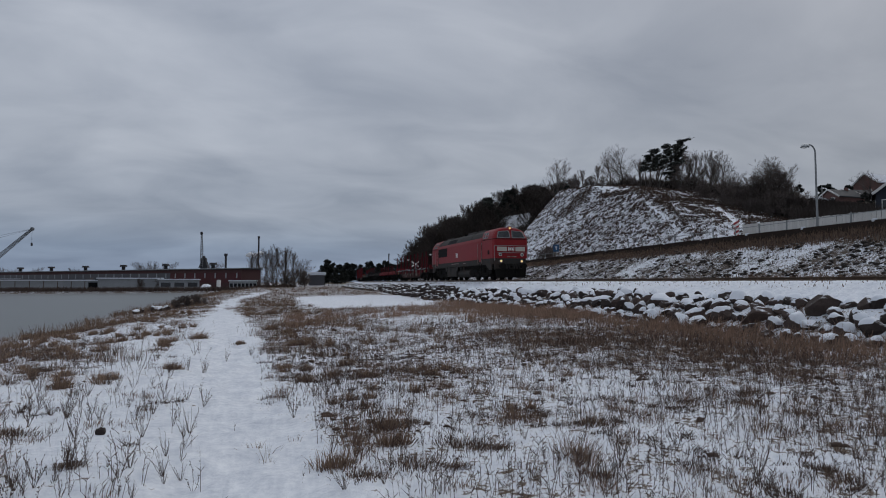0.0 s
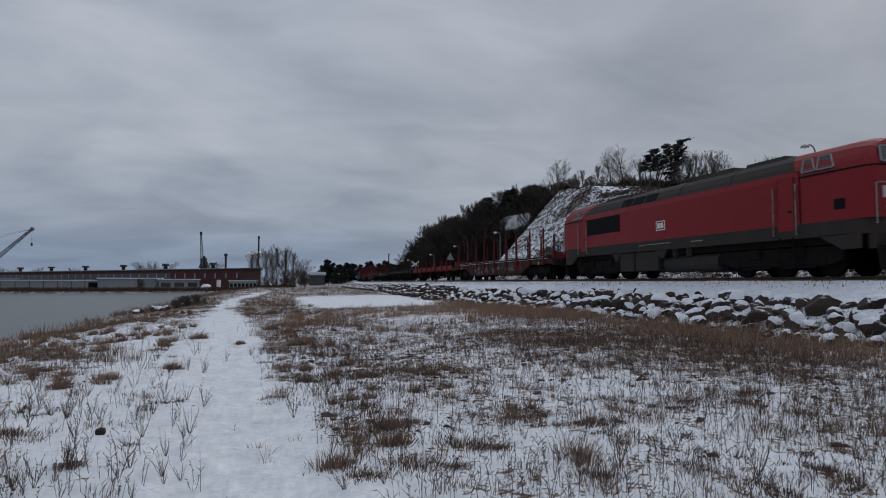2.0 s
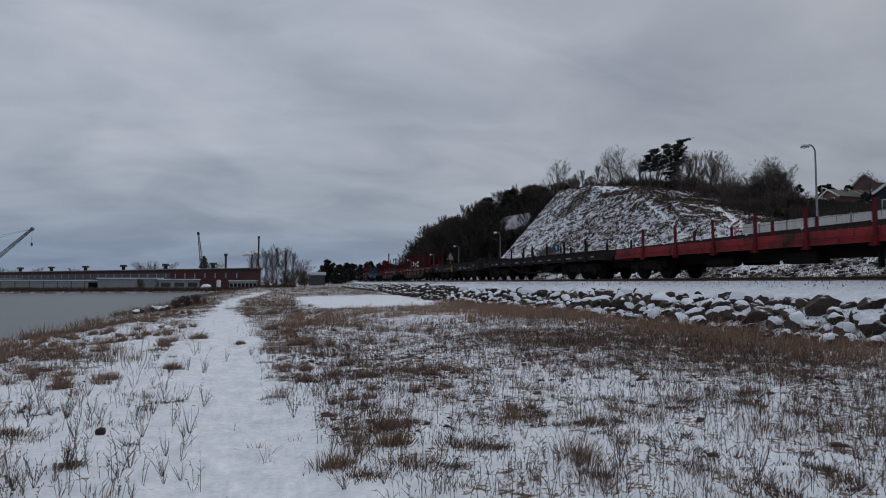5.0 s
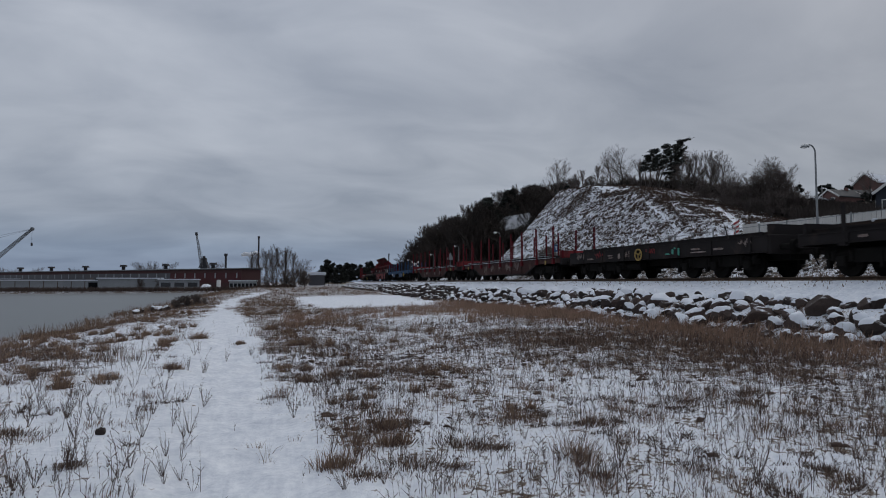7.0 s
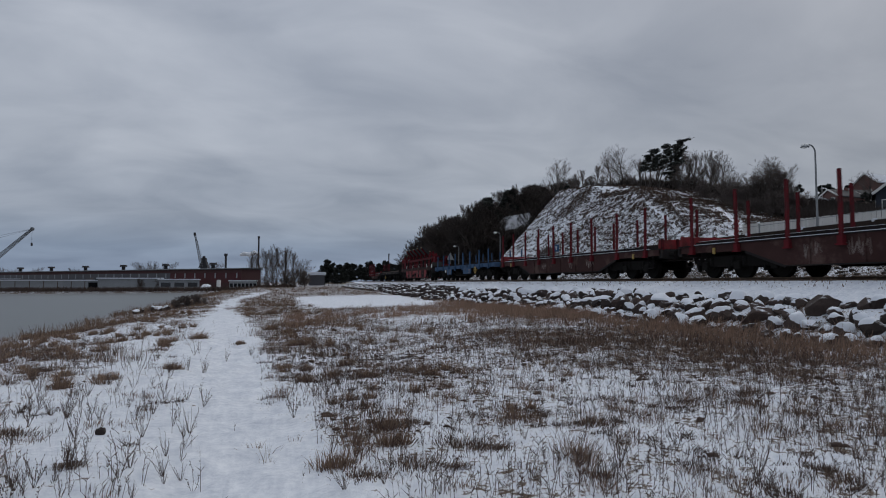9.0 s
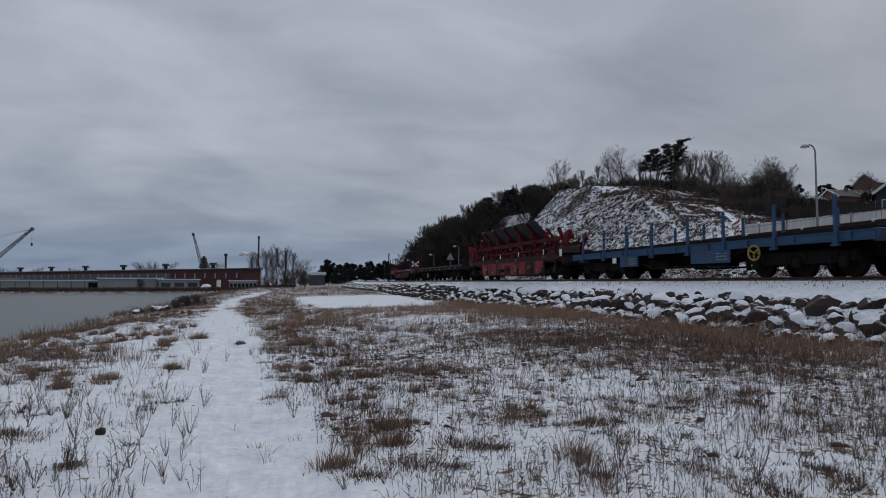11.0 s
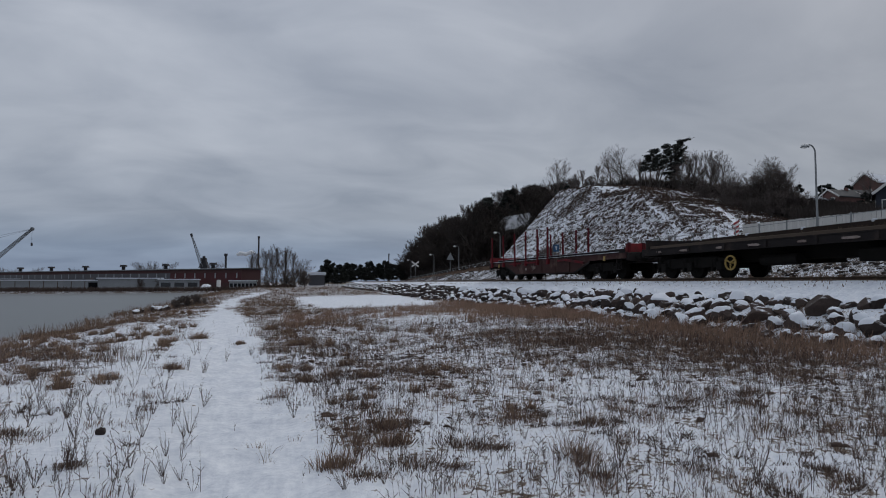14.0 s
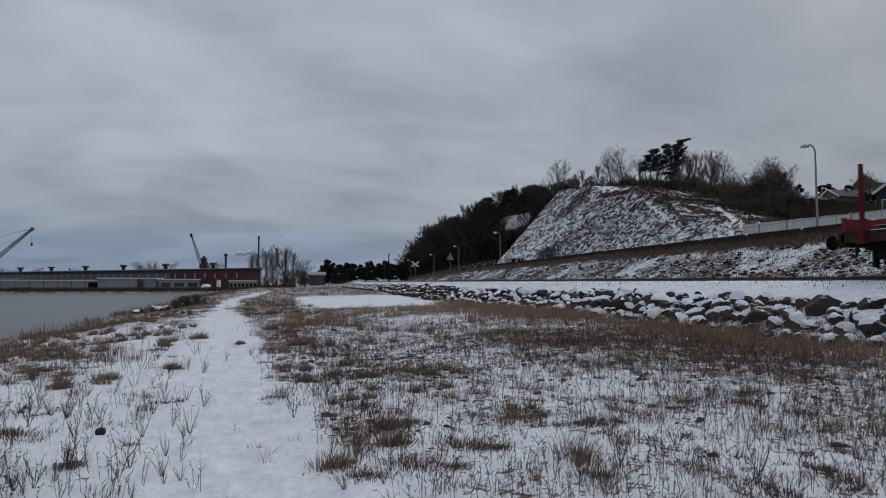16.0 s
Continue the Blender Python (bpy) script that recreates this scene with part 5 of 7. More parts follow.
def cap_mesh(rock, seed):
    """Soft snow lying on the upper side of a boulder."""
    r = random.Random(seed)
    bm = bmesh.new()
    bm.from_mesh(rock)
    zs = [v.co.z for v in bm.verts]
    off = Vector((seed * 3.1, 0, 0))
    cut = min(zs) + (max(zs) - min(zs)) * r.uniform(0.52, 0.80)
    tilt = Vector((r.uniform(-0.35, 0.25), r.uniform(-0.3, 0.3), 0))
    kill = [v for v in bm.verts if v.co.z + v.co.dot(tilt) + 0.10 * noise.noise(v.co * 2.5 + off) < cut]
    bmesh.ops.delete(bm, geom=kill, context="VERTS")
    for v in bm.verts:
        edge = any(e.is_boundary for e in v.link_edges)
        v.co = v.co * (1.005 if edge else 1.03) + Vector((0, 0, -0.02 if edge else 0.06 + 0.03 * noise.noise(v.co * 3)))
    me = bpy.data.meshes.new("snow_cap")
    bm.to_mesh(me); bm.free()
    me.polygons.foreach_set("use_smooth", np.ones(len(me.polygons), bool))
    me.materials.append(M["snow_cap"])
    return me


ROCKS = [rock_mesh(s) for s in range(10)]
FAR_ROCKS = [rock_mesh(s, 2) for s in range(6)]
CAPS = [cap_mesh(m, s) for s, m in enumerate(ROCKS)]
rr = random.Random(3)
placed = []


def rock_at(x, y, z, s, k, rot, capped=True):
    o = link("boulder", ROCKS[k])
    o.matrix_basis = Matrix.LocRotScale((x, y, z), Euler((rr.uniform(-0.25, 0.25), rr.uniform(-0.25, 0.25), rot)), (s * rr.uniform(0.9, 1.25), s * rr.uniform(0.9, 1.2), s * rr.uniform(0.85, 1.15)))
    tagged(o, "dark granite boulder capped with snow, in a rough stone bank", "boulder", "boulders of the bank")
    if capped and rr.random() > 0.10:
        link("snow_cap", CAPS[k], o)
    return o


def boulders():
    count = 0
    for attempt in range(5200):
        y = 8.8 + 35 * rr.random() ** 1.05
        row = rr.random()
        r = 12.4 + 1.8 * row
        s = (0.20 + 0.23 * rr.random() ** 1.2) * (1.12 if row > 0.35 else 0.92)
        if attempt > 1500:
            s = rr.uniform(0.14, 0.26)
        x = r + float(bend(y))
        if any((x - a) ** 2 + (y - b) ** 2 < (0.66 * (s + c)) ** 2 for a, b, c in placed):
            continue
        placed.append((x, y, s))
        z = float(land(x, y)) + s * 0.17
        rock_at(x, y, z, s, rr.randrange(10), rr.uniform(0, 6.28))
        count += 1
        if count >= 298:
            break


boulders()
# the same bank farther off, too small to count
V, F = [], []
base = 0
for _ in range(1300):
    y = 43 + 129 * rr.random()
    row = rr.random()
    x = 12.1 + 2.3 * row + float(bend(y))
    s = rr.uniform(0.22, 0.50)
    me = FAR_ROCKS[rr.randrange(6)]
    co = np.empty(len(me.vertices) * 3, np.float32); me.vertices.foreach_get("co", co)
    co = co.reshape(-1, 3) * s
    a = rr.uniform(0, 6.28)
    co = co @ np.array([[math.cos(a), math.sin(a), 0], [-math.sin(a), math.cos(a), 0], [0, 0, 1]]) + np.array([x, y, float(land(x, y)) + 0.1 * s])
    f = np.empty(len(me.polygons) * 3, np.int32); me.polygons.foreach_get("vertices", f)
    V.append(co); F.append(f.reshape(-1, 3) + base); base += len(co)
tagged(arrays("distant_boulders", np.concatenate(V), np.concatenate(F), M["rock"], smooth=True), "rough bank of snow-capped boulders running into the distance", "boulders", kind="stuff")
rp = random.Random(17)
for _ in range(16):
    x, y = -8.1 + rp.uniform(-1.2, 1.0), 47.0 + rp.uniform(-1.6, 2.4)
    sz = rp.uniform(0.16, 0.36)
    rock_at(x, y, float(land(x, y)) + 0.25 * sz, sz, rr.randrange(10), rr.uniform(0, 6), rp.random() < 0.4)
stone = rock_at(-1.65, 6.88, float(land(-1.65, 6.88)) + 0.03, 0.055, 2, 0.4, capped=False)
tagged(stone, "small black stone lying in the snow beside the path", "stone", "small stones")


# ---- dead grass and weeds ----
def ray(px, py, dist):
    """A place seen in the direction (px, py) of the opening view, dist metres ahead."""
    f = 784 / math.tan(radians(36))
    x, z = (px - 784) / f, -(py - 441) / f
    a, p = radians(15.413), radians(3.104)
    fy, fz = math.cos(p) - z * math.sin(p), math.sin(p) + z * math.cos(p)
    return Vector(((x * math.cos(a) + fy * math.sin(a)) * dist, (-x * math.sin(a) + fy * math.cos(a)) * dist, EYE + fz * dist))


def ground_spot(px, py):
    """Where the direction (px, py) of the view meets the meadow."""
    a, b = ray(px, py, 0.0), ray(px, py, 1.0)
    for k in range(60, 1800):
        p = a + (b - a) * (k * 0.05)
        if float(land(p.x, p.y)) > p.z:
            return p.x, p.y
    return p.x, p.y


def blades(name, x, y, h, lean_x, lean_y, w, material, label, bend_k=0.35):
    """Curved stems, two quads and a tip each."""
    n = len(x)
    z = land(x, y) - 0.01
    a = np.random.RandomState(n).rand(n) * math.pi
    ux, uy = np.cos(a) * w / 2, np.sin(a) * w / 2
    def lvl(t, k):
        return np.stack([x + lean_x * h * t ** 1.6, y + lean_y * h * t ** 1.6, z + h * t * (1 - 0.25 * (lean_x ** 2 + lean_y ** 2) * t)], -1), k
    P = []
    for t, k in ((0, 1.0), (0.5, 0.8)):
        c, _ = lvl(t, k)
        off = np.stack([ux * k, uy * k, 0 * ux], -1)
        P += [c - off, c + off]
    tip, _ = lvl(1.0, 0)
    V = np.stack(P + [tip], 1).reshape(-1, 3)
    b = np.arange(n)[:, None] * 5
    F = np.concatenate([b + np.array([[0, 1, 3]]), b + np.array([[0, 3, 2]]), b + np.array([[2, 3, 4]])])
    return tagged(arrays(name, V, F, material), label, "grass", kind="stuff")


def scatter(n, d0, d1, seed, left=-44, right=44, power=1.0):
    """Points in the wedge before the tripod, denser near by."""
    r = np.random.RandomState(seed)
    d = d0 + (d1 - d0) * r.rand(n) ** power
    a = radians(15.4) + np.radians(left + (right - left) * r.rand(n))
    return d * np.sin(a), d * np.cos(a), r


def tufts(n, d0, d1, seed, per, hmin, hmax, spread, width, material, name, label, bias=0.5, sharp=5.0, lean=0.5, power=1.0, rocks=False, clumpy=1.0):
    x, y, r = scatter(n, d0, d1, seed, power=power)
    c = cover(x, y)
    rel = x - bend(y)
    clump = clumpy * (0.16 * wave(x, y, seed, 0.45) + 0.14 * wave(x, y, seed + 1, 1.2))
    if rocks:
        clump = clump - 0.6 + (0.50 + 0.14 * smooth(13, 20, y)) * smooth(8.0, 11.0, rel + 2.2 * (1 - smooth(8, 16, y)) + 2.4 * smooth(15, 22, y) + 1.4 * wave(x, y, seed + 2, 3.0)) * (1 - smooth(12.4, 12.9, rel))
    keep = (r.rand(n) < np.clip((c + clump - bias) * sharp, 0, 1)) & (rel < 14.0) & (x > -11.2 + 0.6 * wave(y * 0, y, 11, 9)) & (y < 150)
    x, y = x[keep], y[keep]
    m = len(x)
    size = hmin + (hmax - hmin) * r.rand(m) ** 1.6
    k = np.repeat(np.arange(m), per)
    q = r.randn(len(k), 2) * spread * (0.6 + 0.8 * r.rand(len(k), 1))
    bx, by = x[k] + q[:, 0], y[k] + q[:, 1]
    lx = q[:, 0] / spread * 0.28 * lean + r.randn(len(k)) * 0.30 * lean + 0.10
    ly = q[:, 1] / spread * 0.28 * lean + r.randn(len(k)) * 0.30 * lean
    h = size[k] * (0.45 + 0.65 * r.rand(len(k)))
    w = width * (0.6 + 0.8 * r.rand(len(k)))
    return blades(name, bx, by, h, lx, ly, w, material, label)


def meadow():
    dry = "dead straw-coloured grass tufts standing in the snow"
    dark = "dark withered grass stems in the snow"
    tufts(7000, 4.0, 20, 101, 12, 0.06, 0.19, 0.040, 0.0046, M["straw"], "dry_grass", dry, 0.40, 3.5, lean=0.9, clumpy=1.5)
    tufts(4600, 4.0, 18, 102, 9, 0.05, 0.17, 0.040, 0.0052, M["straw_dark"], "dry_grass", dark, 0.38, 3.5, lean=1.0, clumpy=1.5)
    tufts(2900, 4.0, 20, 111, 60, 0.03, 0.085, 0.052, 0.0075, M["straw_dark"], "grass_mat", "flattened dark mats of dead grass on the snow", 0.43, 5, lean=1.1, clumpy=1.7)
    tufts(1500, 4.0, 20, 113, 60, 0.06, 0.15, 0.070, 0.0052, M["straw"], "grass_mat", "flattened straw-coloured mats of dead grass", 0.46, 5, lean=1.0, clumpy=1.7)
    tufts(620, 4.2, 22, 103, 110, 0.14, 0.32, 0.075, 0.0045, M["straw"], "grass_clump", "thick clumps of brown dead grass", 0.44, 4, lean=1.1, clumpy=1.5)
    tufts(12500, 14, 60, 104, 11, 0.12, 0.30, 0.10, 0.011, M["straw"], "dry_grass", dry, 0.40, 5, lean=0.9, clumpy=1.3)
    tufts(5500, 14, 60, 105, 8, 0.12, 0.26, 0.10, 0.011, M["straw_dark"], "dry_grass", dark, 0.40, 4, clumpy=1.3)
    tufts(9000, 45, 150, 106, 9, 0.2, 0.45, 0.25, 0.03, M["straw"], "dry_grass", dry, 0.42, 6)
    # taller brown grass leaning against the boulders
    tall = "tall red-brown dead grass in front of the boulders"
    tufts(6000, 9, 45, 121, 16, 0.22, 0.60, 0.11, 0.0080, M["straw_red"], "tall_grass", tall, 0.44, 4, lean=0.8, rocks=True)
    tufts(2600, 9, 45, 125, 12, 0.20, 0.46, 0.11, 0.0080, M["straw"], "tall_grass", tall, 0.46, 4, lean=0.8, rocks=True)
    # a belt of soft tall grass across the meadow, before the open snow and along the stones
    r = np.random.RandomState(161)
    n = 3400
    y = np.where(r.rand(n) < 0.5, 22 + 13 * r.rand(n), 9 + 31 * r.rand(n))
    x = np.where(np.arange(n) % 2 == 0, 0.4 + 10.5 * r.rand(n), 9.9 + 2.7 * r.rand(n) ** 0.6)
    patch = wave(x, y, 162, 1.1) + 0.8 * wave(x, y, 163, 0.5) + 0.5 * wave(x, y, 165, 3.0)
    keep = ((x > 9.8) & (patch > -0.15)) | ((x <= 9.8) & (patch > 0.35) & (y > 21.5) & (y < 33 - 0.3 * x + 1.5 * wave(x, y, 164, 2.0)))
    x, y = x[keep], y[keep]
    for mat_, per, h0, h1 in (("straw_red", 11, 0.16, 0.46), ("straw_tan", 9, 0.14, 0.42)):
        k = np.repeat(np.arange(len(x)), per)
        q = r.randn(len(k), 2) * 0.13
        blades("tall_grass", x[k] + q[:, 0], y[k] + q[:, 1], h0 + (h1 - h0) * r.rand(len(k)), 0.12 + r.randn(len(k)) * 0.22, r.randn(len(k)) * 0.22, 0.008 + 0.005 * r.rand(len(k)), M[mat_], "soft tall tan grass in a belt across the meadow")
    # low dark clods of dead plants
    bm = bmesh.new()
    bmesh.ops.create_icosphere(bm, subdivisions=1, radius=1)
    base = np.array([v.co[:] for v in bm.verts]); tri = np.array([[v.index for v in f.verts] for f in bm.faces]); bm.free()
    x, y, r = scatter(4200, 4.0, 19, 141)
    keep = (r.rand(len(x)) < np.clip((cover(x, y) + 0.22 * wave(x, y, 142, 0.5) + 0.15 * wave(x, y, 143, 1.4) - 0.45) * 4, 0, 1)) & (x < 12) & (x > -10)
    x, y = x[keep], y[keep]
    n = len(x)
    s = (0.012 + 0.036 * r.rand(n) ** 2.0)[:, None, None]
    P = base[None] * (1 + 0.45 * r.randn(n, len(base), 1)) * s * np.stack([0.9 + 0.9 * r.rand(n), 0.8 + 0.5 * r.rand(n), 0.45 + 0.5 * r.rand(n)], -1)[:, None, :]
    P = P + np.stack([x, y, land(x, y) + 0.008], -1)[:, None, :]
    F = tri[None] + (np.arange(n) * len(base))[:, None, None]
    tagged(arrays("plant_clods", P.reshape(-1, 3), F.reshape(-1, 3), M["straw_dark"]), "small dark clods of withered plants in the snow", "clods", kind="stuff")
    # round tussocks on the shore side and along the path's edge
    r = np.random.RandomState(131)
    n = 900
    y = 5 + 40 * r.rand(n) ** 1.3
    off = np.where(r.rand(n) < 0.70, -1.0 - 8.5 * r.rand(n) ** 1.1, 0.85 + 3.2 * r.rand(n) ** 1.3) * (1 + 0.008 * y)
    x = path_line(y) + off
    keep = (x > -11) & (np.hypot(x + 1.65, y - 6.9) > 0.6) & (wave(x, y, 132, 1.4) + 0.6 * wave(x, y, 133, 4.0) > np.where(off < 0, 0.0, 0.22))
    x, y = x[keep], y[keep]
    for mat_, per, h0, h1, sp, lab in (("straw_tan", 80, 0.12, 0.28, 0.065, "round tan tussocks of dead grass in the snow"), ("straw_dark", 70, 0.04, 0.12, 0.085, "dark matted feet of the grass tussocks")):
        size = 0.5 + 0.6 * r.rand(len(x))
        k = np.repeat(np.arange(len(x)), per)
        q = r.randn(len(k), 2) * sp * size[k][:, None]
        h = (h0 + (h1 - h0) * r.rand(len(k))) * size[k]
        blades("tussocks", x[k] + q[:, 0], y[k] + q[:, 1], h, q[:, 0] / sp * 0.42 + r.randn(len(k)) * 0.18, q[:, 1] / sp * 0.42 + r.randn(len(k)) * 0.18, 0.004 + 0.003 * r.rand(len(k)) + 0.0002 * y[k], M[mat_], lab)
    # single tussocks and flattened mats by the path
    tan = ((107, 688, 0.75), (182, 672, 0.6), (305, 654, 0.8), (291, 613, 0.9), (425, 609, 0.6), (541, 676, 0.8), (690, 760, 1.0), (698, 788, 0.9), (595, 829, 0.85), (352, 600, 1.2), (480, 556, 1.6), (520, 612, 1.2), (510, 590, 1.1), (480, 584, 1.2), (651, 668, 1.0), (763, 664, 0.8))
    mats = ((68, 658, 1.0), (18, 772, 0.8), (123, 829, 0.5), (828, 790, 1.2), (733, 824, 1.1), (880, 794, 0.6), (638, 722, 0.9), (724, 750, 0.8), (1049, 752, 1.0), (1058, 846, 0.7), (807, 830, 0.5), (651, 846, 0.7), (950, 738, 0.7), (1320, 700, 0.9))
    r = np.random.RandomState(151)
    for spots_, flat in ((tan, 0), (mats, 1)):
        pts = [(ground_spot(px, py), sz) for px, py, sz in spots_]
        cx, cy, sz = np.array([p[0][0] for p in pts]), np.array([p[0][1] for p in pts]), np.array([p[1] for p in pts])
        for mat_, per, h0, h1, sp, out in ((("straw_tan", 200, 0.08, 0.22, 0.070, 0.5), ("straw", 130, 0.04, 0.16, 0.09, 0.8), ("straw_dark", 150, 0.03, 0.09, 0.09, 0.9)) if not flat else (("straw", 170, 0.03, 0.10, 0.12, 1.1), ("straw_dark", 330, 0.02, 0.09, 0.12, 1.0), ("straw_tan", 40, 0.03, 0.12, 0.11, 1.1))):
            k = np.repeat(np.arange(len(cx)), per)
            q = r.randn(len(k), 2) * sp * sz[k][:, None] * np.array([1.25, 0.9])
            h = (h0 + (h1 - h0) * r.rand(len(k))) * sz[k]
            blades("tussocks", cx[k] + q[:, 0], cy[k] + q[:, 1], h, q[:, 0] / sp * 0.35 * out + 0.15 + r.randn(len(k)) * 0.3 * out, q[:, 1] / sp * 0.35 * out + r.randn(len(k)) * 0.3 * out, 0.0035 + 0.003 * r.rand(len(k)) + 0.0003 * cy[k], M[mat_], "matted brown dead grass pressed into the snow" if flat else "soft tan tussocks of dead grass beside the path")
    # single weeds with side twigs
    x, y, r = scatter(27000, 3.8, 24, 107)
    c = cover(x, y)
    keep = (r.rand(len(x)) < np.clip((c - 0.26) * 2.6 + 0.50 * smooth(3.0, 7.0, x), 0.008, 1)) & (x > -11) & (x < 12.5)
    x, y = x[keep], y[keep]
    m = len(x)
    h = 0.09 + 0.25 * r.rand(m) ** 1.7
    lx, ly = r.randn(m) * 0.18, r.randn(m) * 0.18
    blades("weed_stems", x, y, h, lx, ly, np.full(m, 0.0055), M["straw_dark"], "thin dark weed stalks poking through the snow")
    # twigs off the stems: small slanted slivers
    k = np.repeat(np.arange(m), 7)
    t = 0.35 + 0.6 * r.rand(len(k))
    bx, by = x[k] + lx[k] * h[k] * t ** 1.6, y[k] + ly[k] * h[k] * t ** 1.6
    bz = land(x[k], y[k]) + h[k] * t
    a = r.rand(len(k)) * 6.28
    ln = h[k] * 0.22 * (0.5 + r.rand(len(k)))
    tip = np.stack([bx + np.cos(a) * ln * 0.7, by + np.sin(a) * ln * 0.7, bz + ln * 0.7], -1)
    b0 = np.stack([bx, by, bz - 0.003], -1)
    b1 = np.stack([bx - 0.003 * np.sin(a), by + 0.003 * np.cos(a), bz + 0.004], -1)
    V = np.stack([b0, b1, tip], 1).reshape(-1, 3)
    tagged(arrays("weed_twigs", V, np.arange(len(V)).reshape(-1, 3), M["straw_dark"]), "fine side twigs of withered weeds", "weeds", kind="stuff")


meadow()


def bank_grass():
    """Brown fringe at the ditch, along the top of the bank and on the shelf."""
    r = np.random.RandomState(9)
    for n, lo, hi, h0, h1, mat_, lab in ((26000, 19.6, 22.2, 0.14, 0.42, "straw", "brown dead grass along the foot of the bank"), (20000, 25.9, 27.2, 0.10, 0.30, "straw_dark", "tall dark dead grass along the roadside"), (17000, 25.6, 27.0, 0.14, 0.40, "straw", "tall brown dead grass along the roadside"), (9000, 20.8, 26.0, 0.1, 0.25, "straw_dark", "withered grass on the snowy bank"), (2000, 15.3, 16.5, 0.04, 0.13, "straw", "sparse dead stalks in the snow beside the track")):
        y = 10 + 120 * r.rand(n) ** 1.3
        x = lo + (hi - lo) * r.rand(n) + bend(y)
        h = h0 + (h1 - h0) * r.rand(n)
        blades("bank_grass", x, y, h, r.randn(n) * 0.3, r.randn(n) * 0.3, 0.010 + 0.016 * r.rand(n) + 0.0002 * y, M[mat_], lab)
    # tussocks on the mound: low clumps lying along the contour
    n = 46000
    y = 38 + 84 * r.rand(n)
    x = 35.6 + 32 * r.rand(n) + bend(y)
    keep = (y < 104 + 0.80 * (x - 37.5)) & (cover(x, y) + 0.26 * wave(x * 3.0, y * 2.3, 41, 0.9) > 0.45)
    x, y = x[keep], y[keep]
    for per, mat_, h0, h1, lab in ((7, "straw_dark", 0.08, 0.25, "dark grass tussocks on the snowy mound"), (1, "straw", 0.10, 0.28, "brown dead grass on the snowy mound")):
        size = 0.6 + 0.8 * r.rand(len(x))
        k = np.repeat(np.arange(len(x)), per)
        q = r.randn(len(k), 2) * np.array([0.06, 0.11]) * size[k][:, None]
        blades("mound_grass", x[k] + q[:, 0], y[k] + q[:, 1], (h0 + (h1 - h0) * r.rand(len(k))) * size[k], -0.55 + r.randn(len(k)) * 0.35, r.randn(len(k)) * 0.55, 0.035 + 0.05 * r.rand(len(k)), M[mat_], lab)


bank_grass()


def bank_stones():
    """Snow-dusted rubble and clods on the slope below the road."""
    r = np.random.RandomState(31)
    bm = bmesh.new()
    bmesh.ops.create_icosphere(bm, subdivisions=1, radius=1)
    base = np.array([v.co[:] for v in bm.verts]); tri = np.array([[v.index for v in f.verts] for f in bm.faces]); bm.free()
    n = 3000
    y = 16 + 95 * r.rand(n) ** 1.25
    x = 21.0 + 5.2 * r.rand(n) + bend(y)
    k = wave(x, y, 26, 2.2) + 0.8 * wave(x, y, 30, 0.6) > -0.25
    x, y = x[k], y[k]
    n = len(x)
    s = (0.035 + 0.10 * r.rand(n) ** 2)[:, None, None]
    P = base[None] * (1 + 0.35 * r.randn(n, len(base), 1)) * np.array([1.3, 1.3, 0.8]) * s
    P = P + np.stack([x, y, land(x, y) + 0.02], -1)[:, None, :]
    F = tri[None] + (np.arange(n) * len(base))[:, None, None]
    tagged(arrays("bank_rubble", P.reshape(-1, 3), F.reshape(-1, 3), M["clod"]), "dark rubble and clods dusted with snow on the bank", "rubble", kind="stuff")


bank_stones()


def weed_bunch(seed, stems, height, budded):
    """Thin stems fanning out of one foot, with short side twigs and withered buds."""
    r = random.Random(seed)
    segs = []
    for _ in range(stems):
        a, out = r.uniform(0, 6.28), r.uniform(0.05, 0.55)
        d = Vector((math.cos(a) * out, math.sin(a) * out, 1)).normalized()
        q = Vector((0, 0, -0.02))
        h = height * r.uniform(0.45, 1.1)
        n = 6
        for i in range(n):
            d = (d + Vector((r.gauss(0, 0.09), r.gauss(0, 0.09), 0.05))).normalized()
            e = q + d * (h / n)
            w = 0.0032 * (1 - 0.6 * i / n)
            segs.append((q, e, w, w * 0.85))
            if i > 0 and r.random() < 0.75:
                t = (d + Vector((r.gauss(0, 0.6), r.gauss(0, 0.6), 0.15))).normalized()
                tip = e + t * h * r.uniform(0.06, 0.20)
                segs.append((e, tip, 0.0020, 0.0013))
                if budded:
                    segs.append((tip, tip + Vector((0, 0, 0.012)), 0.005, 0.004))
            if budded and i > 1:
                for _ in range(2):
                    p = q + (e - q) * r.random()
                    segs.append((p, p + Vector((r.gauss(0, 0.008), r.gauss(0, 0.008), 0.012)), 0.0055, 0.004))
            q = e
    return sticks("dead_weed", segs, M["straw_dark"], 3)


